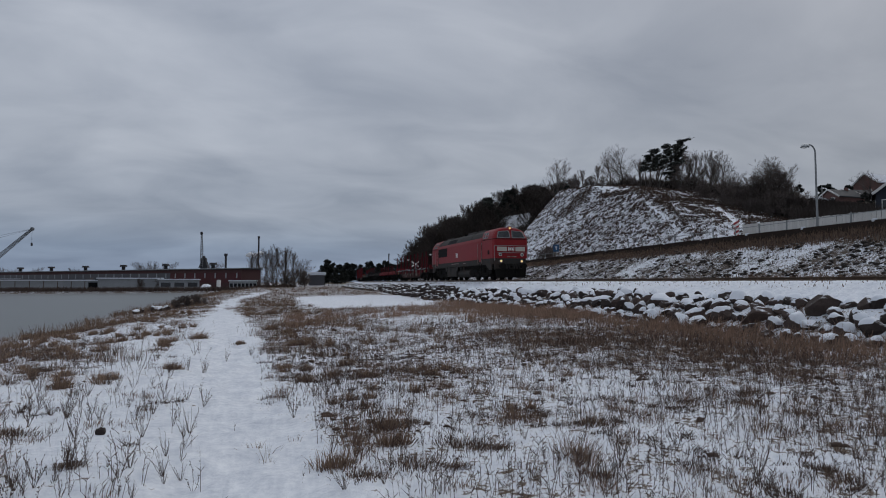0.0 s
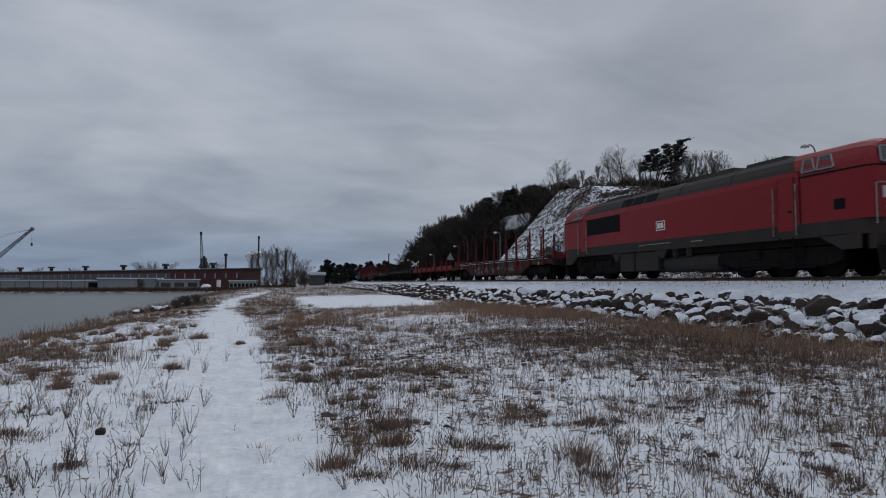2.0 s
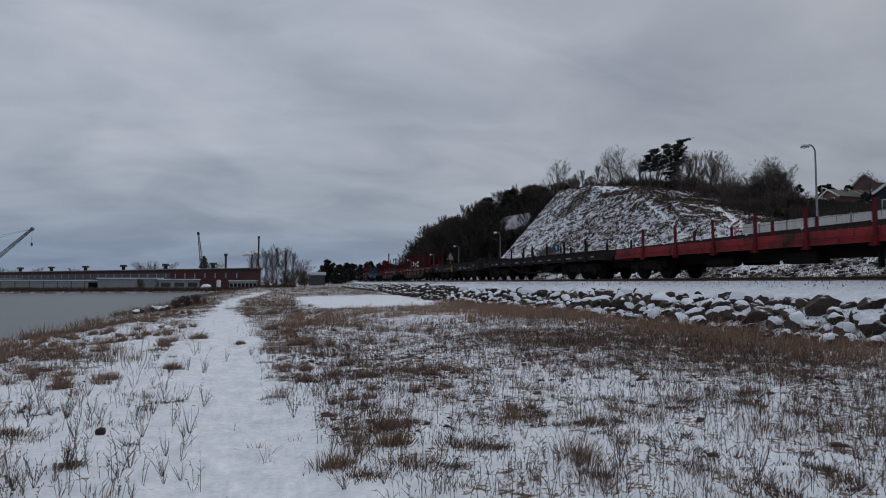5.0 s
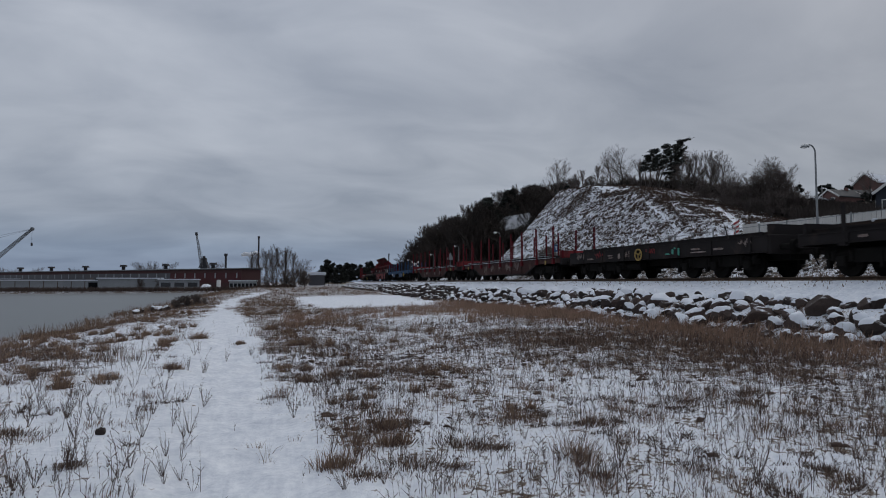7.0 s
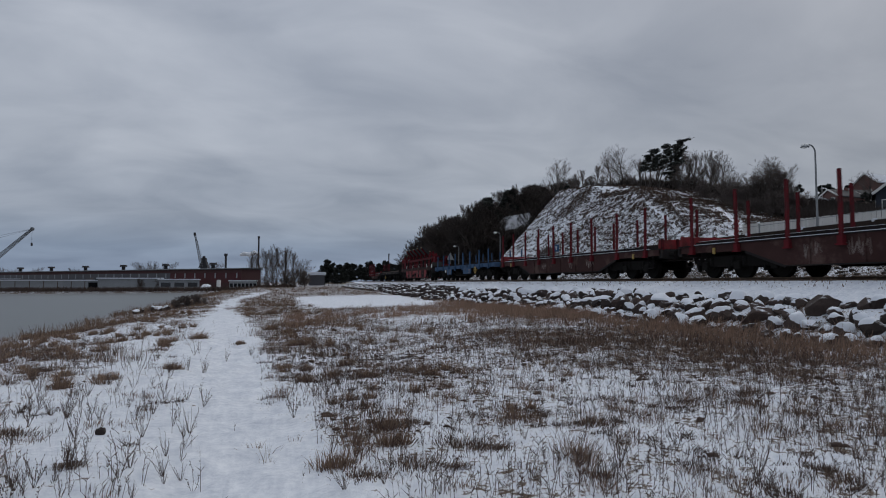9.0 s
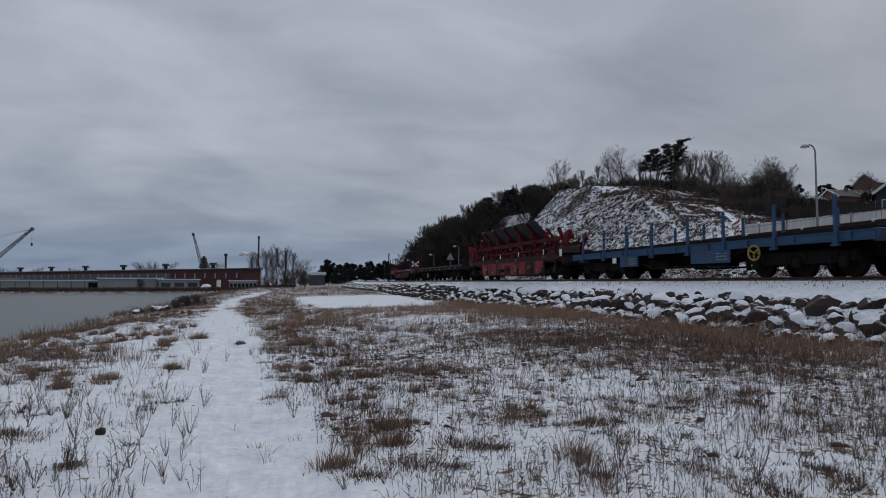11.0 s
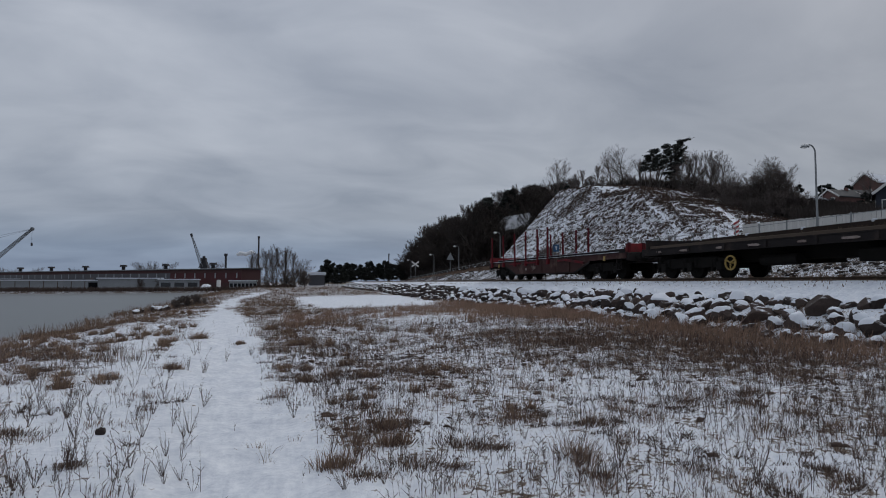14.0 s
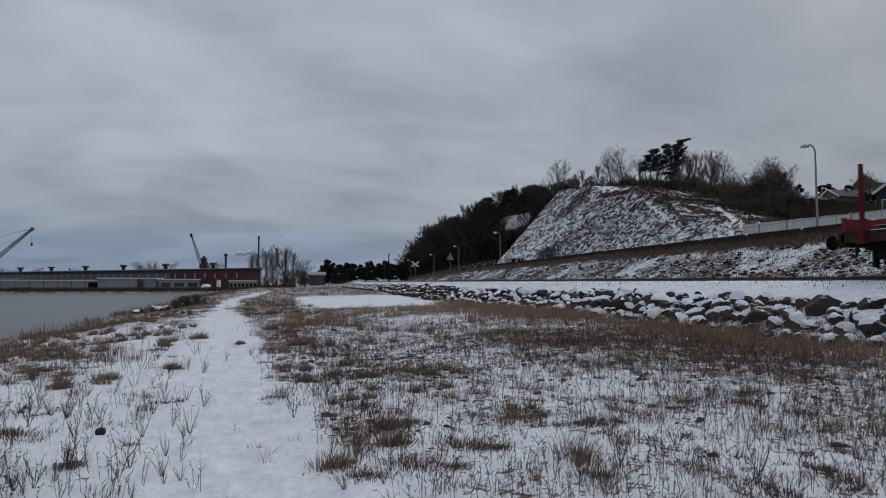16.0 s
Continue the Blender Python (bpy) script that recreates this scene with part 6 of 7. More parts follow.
def weeds():
    """Branching dead plants near the path, each one an object."""
    kinds = [weed_bunch(200 + k, (4, 9, 6, 12, 3, 8)[k], (0.40, 0.34, 0.46, 0.30, 0.52, 0.38)[k], k in (0, 2, 4)) for k in range(6)]
    r = random.Random(12)
    n = 0
    spots = [ground_spot(px, py) for px, py in ((40, 875), (20, 862), (60, 868), (120, 825), (135, 828), (150, 826), (300, 660), (312, 655), (258, 728), (270, 735), (240, 760), (580, 695), (590, 702), (570, 685), (600, 690), (610, 868), (630, 862), (780, 875), (800, 866), (680, 858), (520, 740), (950, 850), (340, 870), (290, 860), (210, 850), (335, 770), (400, 640))]
    while n < 290:
        if n < len(spots):
            x, y = spots[n]
        else:
            d, a = r.uniform(4.2, 16), radians(15.4 + (r.uniform(-38, -8) if n % 5 < 2 else r.uniform(-38, 40)))
            x, y = d * math.sin(a), d * math.cos(a)
            if abs(x - float(path_line(y)) - 0.1) < 0.45 or x > 12 or x < -10.5 or (x > 0 and float(cover(np.array([x]), np.array([y]))[0]) < 0.22):
                continue
        o = kinds[n] if n < 6 else new("dead_weed", kinds[n % 6].data)
        o.matrix_world = Matrix.LocRotScale((x, y, float(land(x, y)) - 0.01), Euler((r.uniform(-0.15, 0.15), r.uniform(-0.15, 0.15), r.uniform(0, 6.28))), Vector((1, 1, 1)) * r.uniform(0.45, 0.95))
        tagged(o, "dry branching weed standing in the snow", "weed", "dead weeds")
        n += 1


# ---- road, railing, fence ----
def road_line(off, y):
    return off + float(bend(y)) * (1 - float(smooth(90, 150, y)) * 0.3)


railing = thing("railing", Matrix(), "thin steel guard railing along the raised road", "railing", kind="structure")
bm = boxes((-0.03, 0.03, -0.03, 0.03, -0.2, 0.52))
pm = bpy.data.meshes.new("post"); bm.to_mesh(pm); bm.free(); pm.materials.append(M["steel"])
bm = boxes((-0.05, 0.10, -0.12, 0.12, -0.1, 0.07), bevel=0.04)
fm = bpy.data.meshes.new("foot"); bm.to_mesh(fm); bm.free(); fm.materials.append(M["roof_snow"])
ys = [14 + 2.0 * k for k in range(64)]
for i, y in enumerate(ys):
    x = road_line(27.9, y)
    o = link("post", pm, railing)
    o.matrix_basis = pose(x, y, float(road_height(y)) + 0.25, rr.uniform(-3, 3), rr.uniform(-5, 5), 0)
    if i % 2 == 0:
        o = link("foot", fm, railing)
        o.matrix_basis = pose(x - 0.92, y, float(road_height(y)) + 0.12, 0, 0, rr.uniform(-20, 20))
bm = bmesh.new()
for a, b in zip(ys, ys[1:]):
    for h in (0.66,):
        tube(bm, (road_line(27.9, a), a, float(road_height(a)) + h), (road_line(27.9, b), b, float(road_height(b)) + h), 0.020, n=5)
part("top_rail", bm, M["steel"], railing)
kerb_y = np.arange(8, 140, 2.0)
bm = bmesh.new()
for a, b in zip(kerb_y, kerb_y[1:]):
    bar(bm, (road_line(27.3, a), a, float(road_height(a)) - 0.10), (road_line(27.3, b), b, float(road_height(b)) - 0.10), 0.72, 0.45)
kerb = part("retaining_kerb", bm, M["retaining"])
tagged(kerb, "low brown retaining edge below the railing", "retaining wall", kind="structure")
y = np.arange(-40, 150, 2.0)
rx = np.array([[road_line(o, q) for o in (28.2, 29.5, 31.5, 33.2)] for q in y])
rz = np.array([[float(road_height(q)) + 0.03] * 4 for q in y])
V = np.stack([rx, np.repeat(y[:, None], 4, 1), rz], -1).reshape(-1, 3)
i = np.arange(len(V)).reshape(len(y), 4)
tagged(arrays("road", V, np.stack([i[:-1, :-1], i[:-1, 1:], i[1:, 1:], i[1:, :-1]], -1).reshape(-1, 4), M["asphalt"]), "narrow grey road along the foot of the mound", "road", kind="structure")

fence = thing("board_fence", Matrix(), "pale weathered fence of upright boards beside the road", "fence", kind="structure")
bm = boxes((-0.012, 0.012, -0.068, 0.068, 0, 1.75), bevel=0.004)
bd = bpy.data.meshes.new("board"); bm.to_mesh(bd); bm.free(); bd.materials.append(M["fence"])
fy = 9.0
while fy < 38.3:
    o = link("board", bd, fence)
    top = 5.78 + 0.012 * (fy - 27)
    o.matrix_basis = pose(34.0, fy, top - 1.75 + rr.uniform(-0.02, 0.02), rr.uniform(-0.6, 0.6), 0, 90 * 0)
    fy += 0.148
part("fence_rail", boxes((34.02, 34.08, 8.9, 38.4, 4.6, 4.7), (34.02, 34.08, 8.9, 38.4, 5.3, 5.4)), M["fence"], fence)

marker = thing("striped_marker", pose(33.6, 38.4, float(road_height(38.4))), "red and white striped hazard marker on a post", "road marker")
part("panel", boxes((-0.02, 0.02, -0.20, 0.20, 0.55, 1.95), bevel=0.01), M["white_paint"], marker)
bm = bmesh.new()
for k in range(4):
    z = 0.62 + k * 0.35
    prism(bm, [(0.20, z), (-0.20, z + 0.20), (-0.20, z + 0.37), (0.20, z + 0.17)], "x", -0.028, -0.018)
part("stripe", bm, M["red_sign"], marker)
part("post", tube(bmesh.new(), (0.05, 0, -0.3), (0.05, 0, 1.9), 0.03, n=8), M["steel"], marker)
marker.rotation_euler = (0, 0, radians(22))


def street_lamp(x, y, z, h, turn=0):
    e = thing("street_lamp", pose(x, y, z - 0.3, 0, 0, turn), "grey steel street lamp with a curved arm and dome head", "street lamp", "street lamps")
    bm = bmesh.new()
    tube(bm, (0, 0, 0), (0, 0, 1.2), 0.085, n=10)
    tube(bm, (0, 0, 1.2), (0, 0, h - 0.5), 0.07, 0.05, n=10)
    pts = [Vector((-0.45 + 0.45 * math.cos(a), 0, h - 0.5 + 0.5 * math.sin(a))) for a in np.linspace(0, math.pi * 0.62, 7)]
    for a, b in zip(pts, pts[1:]):
        tube(bm, a, b, 0.045, n=8)
    part("pole", bm, M["steel"], e)
    bm = bmesh.new()
    bmesh.ops.create_uvsphere(bm, u_segments=14, v_segments=8, radius=0.26, matrix=Matrix.Translation(pts[-1] + Vector((-0.18, 0, -0.06))) @ Matrix.Diagonal((1, 0.8, 0.62, 1)))
    head = part("lamp_head", bm, M["white_paint"], e, smooth=True)
    part("lamp_visor", tube(bmesh.new(), pts[-1] + Vector((-0.18, 0, -0.16)), pts[-1] + Vector((-0.18, 0, -0.09)), 0.25, n=14), M["steel"], head)


street_lamp(33.0, 30.7, float(road_height(30.7)), 6.3)
street_lamp(33.0, 87.0, float(road_height(87)), 6.0)
street_lamp(33.0, 108.6, float(road_height(108.6)), 5.8)
street_lamp(33.0, 127.0, float(road_height(127)), 5.6)
street_lamp(33.0, 150.0, float(road_height(150)), 5.6)

sign = thing("blue_road_sign", pose(33.8, 69.5, float(road_height(69.5))), "small blue road sign on a post", "road sign")
part("post", tube(bmesh.new(), (0, 0, -0.3), (0, 0, 2.6), 0.035, n=8), M["steel"], sign)
part("panel", boxes((-0.36, 0.36, -0.07, -0.04, 1.55, 2.45), bevel=0.008), M["blue"], sign)
part("symbol", boxes((-0.05, 0.05, -0.08, -0.065, 1.75, 2.25), (-0.14, 0.14, -0.08, -0.065, 2.1, 2.18)), M["white_paint"], sign)
sign.rotation_euler = (0, 0, radians(-20))
warn = thing("triangular_road_sign", pose(32.6, 113.0, float(road_height(113))), "grey back of a triangular warning sign", "road sign")
part("post", tube(bmesh.new(), (0, 0, -0.3), (0, 0, 3.6), 0.05, n=8), M["steel"], warn)
part("panel", prism(bmesh.new(), [(-0.75, 3.2), (0.75, 3.2), (0, 4.6)], "y", -0.08, -0.05), M["steel"], warn)
cross = thing("crossing_sign", pose(27.5, 121.0, 2.0), "white diagonal cross sign at the level crossing", "road sign")
part("post", tube(bmesh.new(), (0, 0, -0.3), (0, 0, 3.4), 0.06, n=8), M["steel"], cross)
for s in (-1, 1):
    bm = bmesh.new()
    bar(bm, (-0.72, -0.08 * s, 3.25 - 0.5 * s), (0.72, -0.08 * s, 3.25 + 0.5 * s), 0.07, 0.27)
    part("blade", bm, M["white_paint"], cross)
hut = thing("roadside_container", pose(31.0, 76.0, float(road_height(76)) + 0.02, 0, 0, 10), "small pale roadside container with dark openings and snow on top", "container")
part("body", boxes((-1.1, 1.1, -0.6, 0.6, 0.0, 1.0), bevel=0.03), M["shed_white"], hut)
part("lid", boxes((-1.14, 1.14, -0.64, 0.64, 1.0, 1.08), bevel=0.03), M["roof_snow"], hut)
for x0, x1 in ((-0.95, -0.3), (-0.1, 0.4), (0.55, 0.95)):
    part("opening", boxes((x0, x1, -0.615, -0.59, 0.15, 0.9)), M["black"], hut)
part("marker_light", boxes((-0.2, 0.2, -0.63, -0.60, 0.91, 0.98)), M["yellow"], hut)


# ---- trees ----
def grow(seed, height, spread=0.55, limbs=7, depth=4, lean=(0, 0), twig=0.022, first=0.2, up=0.35, trunk_r=None):
    """Segments (a, b, ra, rb) of a bare tree."""
    r = random.Random(seed)
    thick, thin = [], []

    def branch(p, d, length, rad, level):
        n = 4 if level == 0 else 3
        q = p
        for i in range(n):
            d = (d + Vector((r.gauss(0, 0.16), r.gauss(0, 0.16), r.gauss(0, 0.10) + up * 0.18)) + Vector((lean[0], lean[1], 0)) * 0.10).normalized()
            e = q + d * (length / n)
            r0, r1 = rad * (1 - i / n * 0.6), rad * (1 - (i + 1) / n * 0.6)
            (thick if level < 2 else thin).append((q, e, max(r0, twig * 0.5), max(r1, twig * 0.45)))
            if level < depth:
                kids = limbs if level == 0 else 3
                for _ in range(kids // n + (1 if r.random() < (kids % n) / n else 0) if not (level == 0 and (i + 1) / n < first) else 0):
                    side = Vector((r.gauss(0, 1), r.gauss(0, 1), r.gauss(0, 0.35))).normalized()
                    nd = (d * (1 - spread) + side * spread + Vector((0, 0, up * 0.5))).normalized()
                    branch(q + (e - q) * r.uniform(0.2, 1.0), nd, length * r.uniform(0.42, 0.68), r1 * 0.62, level + 1)
            q = e
        if level < depth:
            for _ in range(2):
                nd = (d + Vector((r.gauss(0, 0.4), r.gauss(0, 0.4), 0.1))).normalized()
                branch(q, nd, length * 0.5, rad * 0.4, level + 1)
    branch(Vector((0, 0, -0.2)), Vector((lean[0] * 0.5, lean[1] * 0.5, 1)).normalized(), height * 0.52, trunk_r or height * 0.022, 0)
    return thick, thin


def sticks(name, segs, material, sides=3):
    A = np.array([s[0] for s in segs]); B = np.array([s[1] for s in segs])
    ra = np.array([s[2] for s in segs])[:, None]; rb = np.array([s[3] for s in segs])[:, None]
    d = B - A
    d /= np.linalg.norm(d, axis=1)[:, None] + 1e-9
    h = np.where(np.abs(d[:, 2:3]) < 0.9, np.array([[0, 0, 1.0]]), np.array([[1.0, 0, 0]]))
    u = np.cross(d, h); u /= np.linalg.norm(u, axis=1)[:, None]
    v = np.cross(d, u)
    P = []
    for C, R in ((A, ra), (B, rb)):
        for k in range(sides):
            a = 2 * math.pi * k / sides
            P.append(C + (u * math.cos(a) + v * math.sin(a)) * R)
    V = np.stack(P, 1).reshape(-1, 3)
    base = np.arange(len(segs))[:, None] * 2 * sides
    F = np.concatenate([base + np.array([[k, (k + 1) % sides, sides + (k + 1) % sides, sides + k]]) for k in range(sides)])
    ob = arrays(name, V, F, material)
    return ob


def bare_tree(name, label, category, group, crown="twig", **kw):
    thick, thin = grow(**kw)
    e = thing(name, Matrix(), label, category, group)
    t = sticks("trunk", thick, M["bark"], 5); t.parent = e
    c = sticks("crown", thin, M[crown], 3); c.parent = e
    return e


def needle_cloud(centres, sizes, per, seed, size=0.28):
    """Small blades of needle sprays about the given clump centres."""
    r = np.random.RandomState(seed)
    k = np.repeat(np.arange(len(centres)), per)
    C = np.array(centres)[k] + r.randn(len(k), 3) * np.array(sizes)[k][:, None] * np.array([0.5, 0.5, 0.30])
    a = r.randn(len(k), 3); a /= np.linalg.norm(a, axis=1)[:, None]
    b = r.randn(len(k), 3); b -= a * (a * b).sum(1)[:, None]; b /= np.linalg.norm(b, axis=1)[:, None]
    s = size * (0.5 + r.rand(len(k), 1))
    V = np.stack([C - a * s * 0.5, C + b * s * 0.22, C + a * s * 0.5, C - b * s * 0.22], 1).reshape(-1, 3)
    return V, np.arange(len(V)).reshape(-1, 4)


def pine(name, label, group, seed, height, lean=(0, 0), limbs=26, low=0.35, wide=0.30, per=110, size=0.30):
    r = random.Random(seed)
    e = thing(name, Matrix(), label, "pine tree", group)
    segs, cen, siz = [], [], []
    axis = lambda t: Vector((lean[0] * height * t * t, lean[1] * height * t * t, height * t))
    n = 9
    for i in range(n):
        segs.append((axis(i / n) - Vector((0, 0, 0.3 if i == 0 else 0)), axis((i + 1) / n), height * 0.020 * (1 - i / n * 0.8), height * 0.020 * (1 - (i + 1) / n * 0.8)))
    for i in range(limbs):
        t = low + (1 - low) * (i + r.random()) / limbs
        p = axis(t)
        a = r.uniform(0, 6.28)
        ln = height * wide * (1.15 - t) * r.uniform(0.6, 1.3) + 0.25
        d = Vector((math.cos(a), math.sin(a), r.uniform(0.05, 0.5)))
        q = p + d.normalized() * ln
        segs.append((p, q, height * 0.006, height * 0.002))
        for f in (0.55, 0.8, 1.0):
            cen.append(tuple(p + (q - p) * f + Vector((0, 0, 0.1))))
            siz.append(height * 0.055 * r.uniform(0.6, 1.4))
    cen.append(tuple(axis(1.0))); siz.append(height * 0.05)
    t = sticks("trunk", segs, M["bark"], 5); t.parent = e
    V, F = needle_cloud(cen, siz, per, seed, size)
    c = arrays("crown", V, F, M["needle"]); c.parent = e
    return e


def set_on(ob, x, y, turn=0.0, s=1.0, sink=0.0):
    ob.matrix_world = Matrix.LocRotScale((x, y, float(land(x, y)) - sink), Euler((0, 0, turn)), (s, s, s))


weeds()
BARE = "bare trees on the mound"
tA = bare_tree("bare_tree", "leafless spreading tree on the mound", "tree", BARE, seed=11, height=7.5, limbs=11, depth=4, twig=0.014)
tB = bare_tree("bare_tree", "leafless spreading tree on the mound", "tree", BARE, seed=12, height=6.5, limbs=12, depth=4, spread=0.62, twig=0.014)
tC = bare_tree("bare_tree", "leafless upright tree on the mound", "tree", BARE, seed=13, height=6.0, limbs=10, depth=4, spread=0.40, twig=0.014, up=0.6)
shrub = bare_tree("bare_shrub", "dense leafless brown shrub", "shrub", "bare shrubs", seed=21, height=3.6, limbs=13, depth=4, spread=0.55, first=0.0, twig=0.018, up=0.5)
shrubB = bare_tree("bare_shrub", "dense leafless brown shrub", "shrub", "bare shrubs", seed=22, height=3.0, limbs=14, depth=4, spread=0.7, first=0.0, twig=0.026, up=0.3)
for ob, px, d, s in ((tA, 985, 136, 1.35), (tB, 1105, 118, 1.35), (tC, 1255, 98, 1.3)):
    p = ray(px, 335, d)
    set_on(ob, p.x, p.y, px * 0.7, s)
rt = random.Random(8)
for src, px, d, s in ((tB, 968, 138, 0.75), (tA, 1082, 120, 0.85), (tC, 1060, 124, 0.7), (tC, 1130, 114, 0.8), (tC, 1222, 100, 0.85), (tA, 1282, 92, 0.75), (tC, 1240, 100, 0.7), (tB, 1300, 84, 0.6), (tC, 1030, 131, 0.65), (tB, 1335, 74, 0.68), (tA, 1365, 72, 0.62), (tC, 1228, 99, 1.0), (tC, 1270, 95, 0.8), (tB, 1390, 76, 0.62), (tA, 1545, 150, 1.1), (tC, 1205, 100, 0.7), (tC, 1165, 106, 0.65), (tB, 1362, 70, 0.8), (tA, 1350, 71, 0.75), (tB, 1376, 72, 0.75), (tA, 960, 137, 0.9)):
    p = ray(px, 340, d)
    set_on(copy_thing(src, Matrix()), p.x, p.y, rt.uniform(0, 6), s * 1.22)
p = ray(1022, 335, 130); set_on(shrub, p.x, p.y, 0.3, 1.0)
p = ray(1045, 335, 126); set_on(shrubB, p.x, p.y, 1.3, 1.0)
for px in range(1016, 1420, 7):
    y0 = float(np.interp(px, [1010, 1100, 1200, 1330, 1420], [131, 113, 98, 66, 60])) + rt.uniform(0, 9)
    q = ray(px + rt.uniform(-6, 6), 340, y0)
    set_on(copy_thing(rt.choice((shrub, shrubB)), Matrix()), q.x, q.y, rt.uniform(0, 6), rt.uniform(0.45, 0.85) if px < 1180 else rt.uniform(0.7, 1.25), 0.3)
for px, s in ((1330, 1.1), (1345, 1.4), (1360, 1.55), (1374, 1.5), (1390, 1.2)):
    q = ray(px, 340, 71)
    set_on(copy_thing(shrub, Matrix()), q.x, q.y, rt.uniform(0, 6), s, 0.3)
for px in range(1400, 1560, 16):
    q = ray(px, 340, rt.uniform(58, 92))
    set_on(copy_thing(rt.choice((shrub, shrubB)), Matrix()), q.x, q.y, rt.uniform(0, 6), rt.uniform(0.22, 0.42), 0.3)
bush = copy_thing(shrubB, Matrix()); set_on(bush, 36.3, 76.5, 1.0, 0.80, 0.2)
for x, y, q in ((35.0, 74.0, 1.0), (35.6, 75.0, 1.1), (35.0, 75.8, 0.9), (35.3, 73.4, 0.8)):
    set_on(copy_thing(shrubB, Matrix()), x, y, rt.uniform(0, 6), q, 0.2)
for x, y, s in ((-6.9, 47.0, 0.36), (-6.4, 47.8, 0.42), (-5.9, 47.2, 0.42), (-5.4, 48.0, 0.38), (-4.9, 47.4, 0.30), (-6.6, 48.6, 0.40), (-5.7, 48.8, 0.40)):
    set_on(copy_thing(shrubB, Matrix()), x, y, rt.uniform(0, 6), s, 0.25)

PINES = "wind-bent pines on the mound"


def wind_pine(seed, height, reach, low, limbs, pads):
    """A pine combed by the wind: bare leaning trunk, limbs swept to one side and upwards, flat pads of needles."""
    r = random.Random(seed)
    e = thing("pine_tree", Matrix(), "dark wind-bent pine leaning over the mound", "pine tree", PINES)
    axis = lambda t: Vector((reach * t ** 1.5, 0.3 * math.sin(3 * t), height * t))
    segs, cen, siz = [], [], []
    n = 9
    for i in range(n):
        segs.append((axis(i / n) - Vector((0, 0, 0.3 if i == 0 else 0)), axis((i + 1) / n), height * 0.017 * (1 - i / n * 0.8), height * 0.017 * (1 - (i + 1) / n * 0.8)))
    for i in range(limbs):
        t = low + (1 - low) * (i + r.random()) / limbs
        p = axis(t)
        back = r.random() < 0.42
        d = Vector((r.uniform(-0.8, -0.3) if back else r.uniform(0.35, 0.95), r.uniform(-0.7, 0.7), r.uniform(0.05, 0.5)))
        ln = height * (0.17 if back else 0.27) * r.uniform(0.6, 1.15) * (1.15 - 0.45 * t)
        q = p + d * ln
        segs.append((p, q, height * 0.006, height * 0.002))
        for k in range(pads):
            f = 0.3 + 0.7 * (k + r.random()) / pads
            cen.append(tuple(p + (q - p) * f + Vector((r.gauss(0, 0.10), r.gauss(0, 0.22), r.gauss(0.06, 0.06)))))
            siz.append(r.uniform(0.25, 0.55))
    for k in range(5):
        cen.append(tuple(axis(1.0) + Vector((0.12 * k - 0.1, r.gauss(0, 0.1), 0.10 * k - 0.3)))); siz.append(0.35)
    t = sticks("trunk", segs, M["bark"], 5); t.parent = e
    g = np.random.RandomState(seed)
    k = np.repeat(np.arange(len(cen)), 15)
    # pads are long along the wind, thin across, and tilt up to its lee
    o = g.randn(len(k), 3) * np.array(siz)[k][:, None] * np.array([0.62, 0.5, 0.17])
    C = np.array(cen)[k] + np.stack([o[:, 0] * 0.9 - o[:, 2] * 0.3, o[:, 1], o[:, 2] + 0.25 * o[:, 0]], -1)
    u = np.array([0.7, 0, 0.45]) + g.randn(len(k), 3) * 0.45; u /= np.linalg.norm(u, axis=1)[:, None]
    v = g.randn(len(k), 3); v -= u * (u * v).sum(1)[:, None]; v /= np.linalg.norm(v, axis=1)[:, None]
    z = 0.30 * (0.5 + g.rand(len(k), 1))
    V = np.stack([C - u * z * 0.5, C + v * z * 0.2, C + u * z * 0.5, C - v * z * 0.2], 1).reshape(-1, 3)
    c = arrays("crown", V, np.arange(len(V)).reshape(-1, 4), M["needle"]); c.parent = e
    return e


for k, (px, d, h, reach, low, limbs) in enumerate(((1143, 106, 5.4, 0.3, 0.50, 14), (1150, 105, 6.6, 1.0, 0.44, 18), (1166, 104, 8.3, 3.9, 0.40, 26), (1160, 107, 7.6, 2.2, 0.38, 22), (1176, 105, 6.8, 3.0, 0.32, 22), (1182, 106, 5.6, 2.6, 0.30, 14))):
    q = ray(px, 330, d)
    set_on(wind_pine(50 + k, h, reach, low, limbs, 7), q.x, q.y, radians(-15.4))

# wooded ridge behind
WOOD = "trees of the wooded ridge"
wA = bare_tree("bare_tree", "dark leafless tree in the wood on the ridge", "tree", WOOD, crown="scrub", seed=31, height=8.5, limbs=13, depth=4, twig=0.045, spread=0.5, first=0.0)
wB = bare_tree("bare_tree", "dark leafless tree in the wood on the ridge", "tree", WOOD, crown="scrub", seed=32, height=7.5, limbs=14, depth=4, twig=0.045, spread=0.6, first=0.0)
wP = pine("pine_tree", "dark green pine in the wood on the ridge", WOOD, 61, 7.5, (0.03, 0), limbs=22, low=0.15, wide=0.30, per=60, size=0.6)
wQ = pine("pine_tree", "dark green pine in the wood on the ridge", WOOD, 62, 6.5, (-0.02, 0), limbs=20, low=0.12, wide=0.36, per=60, size=0.6)
first = True
spots = []
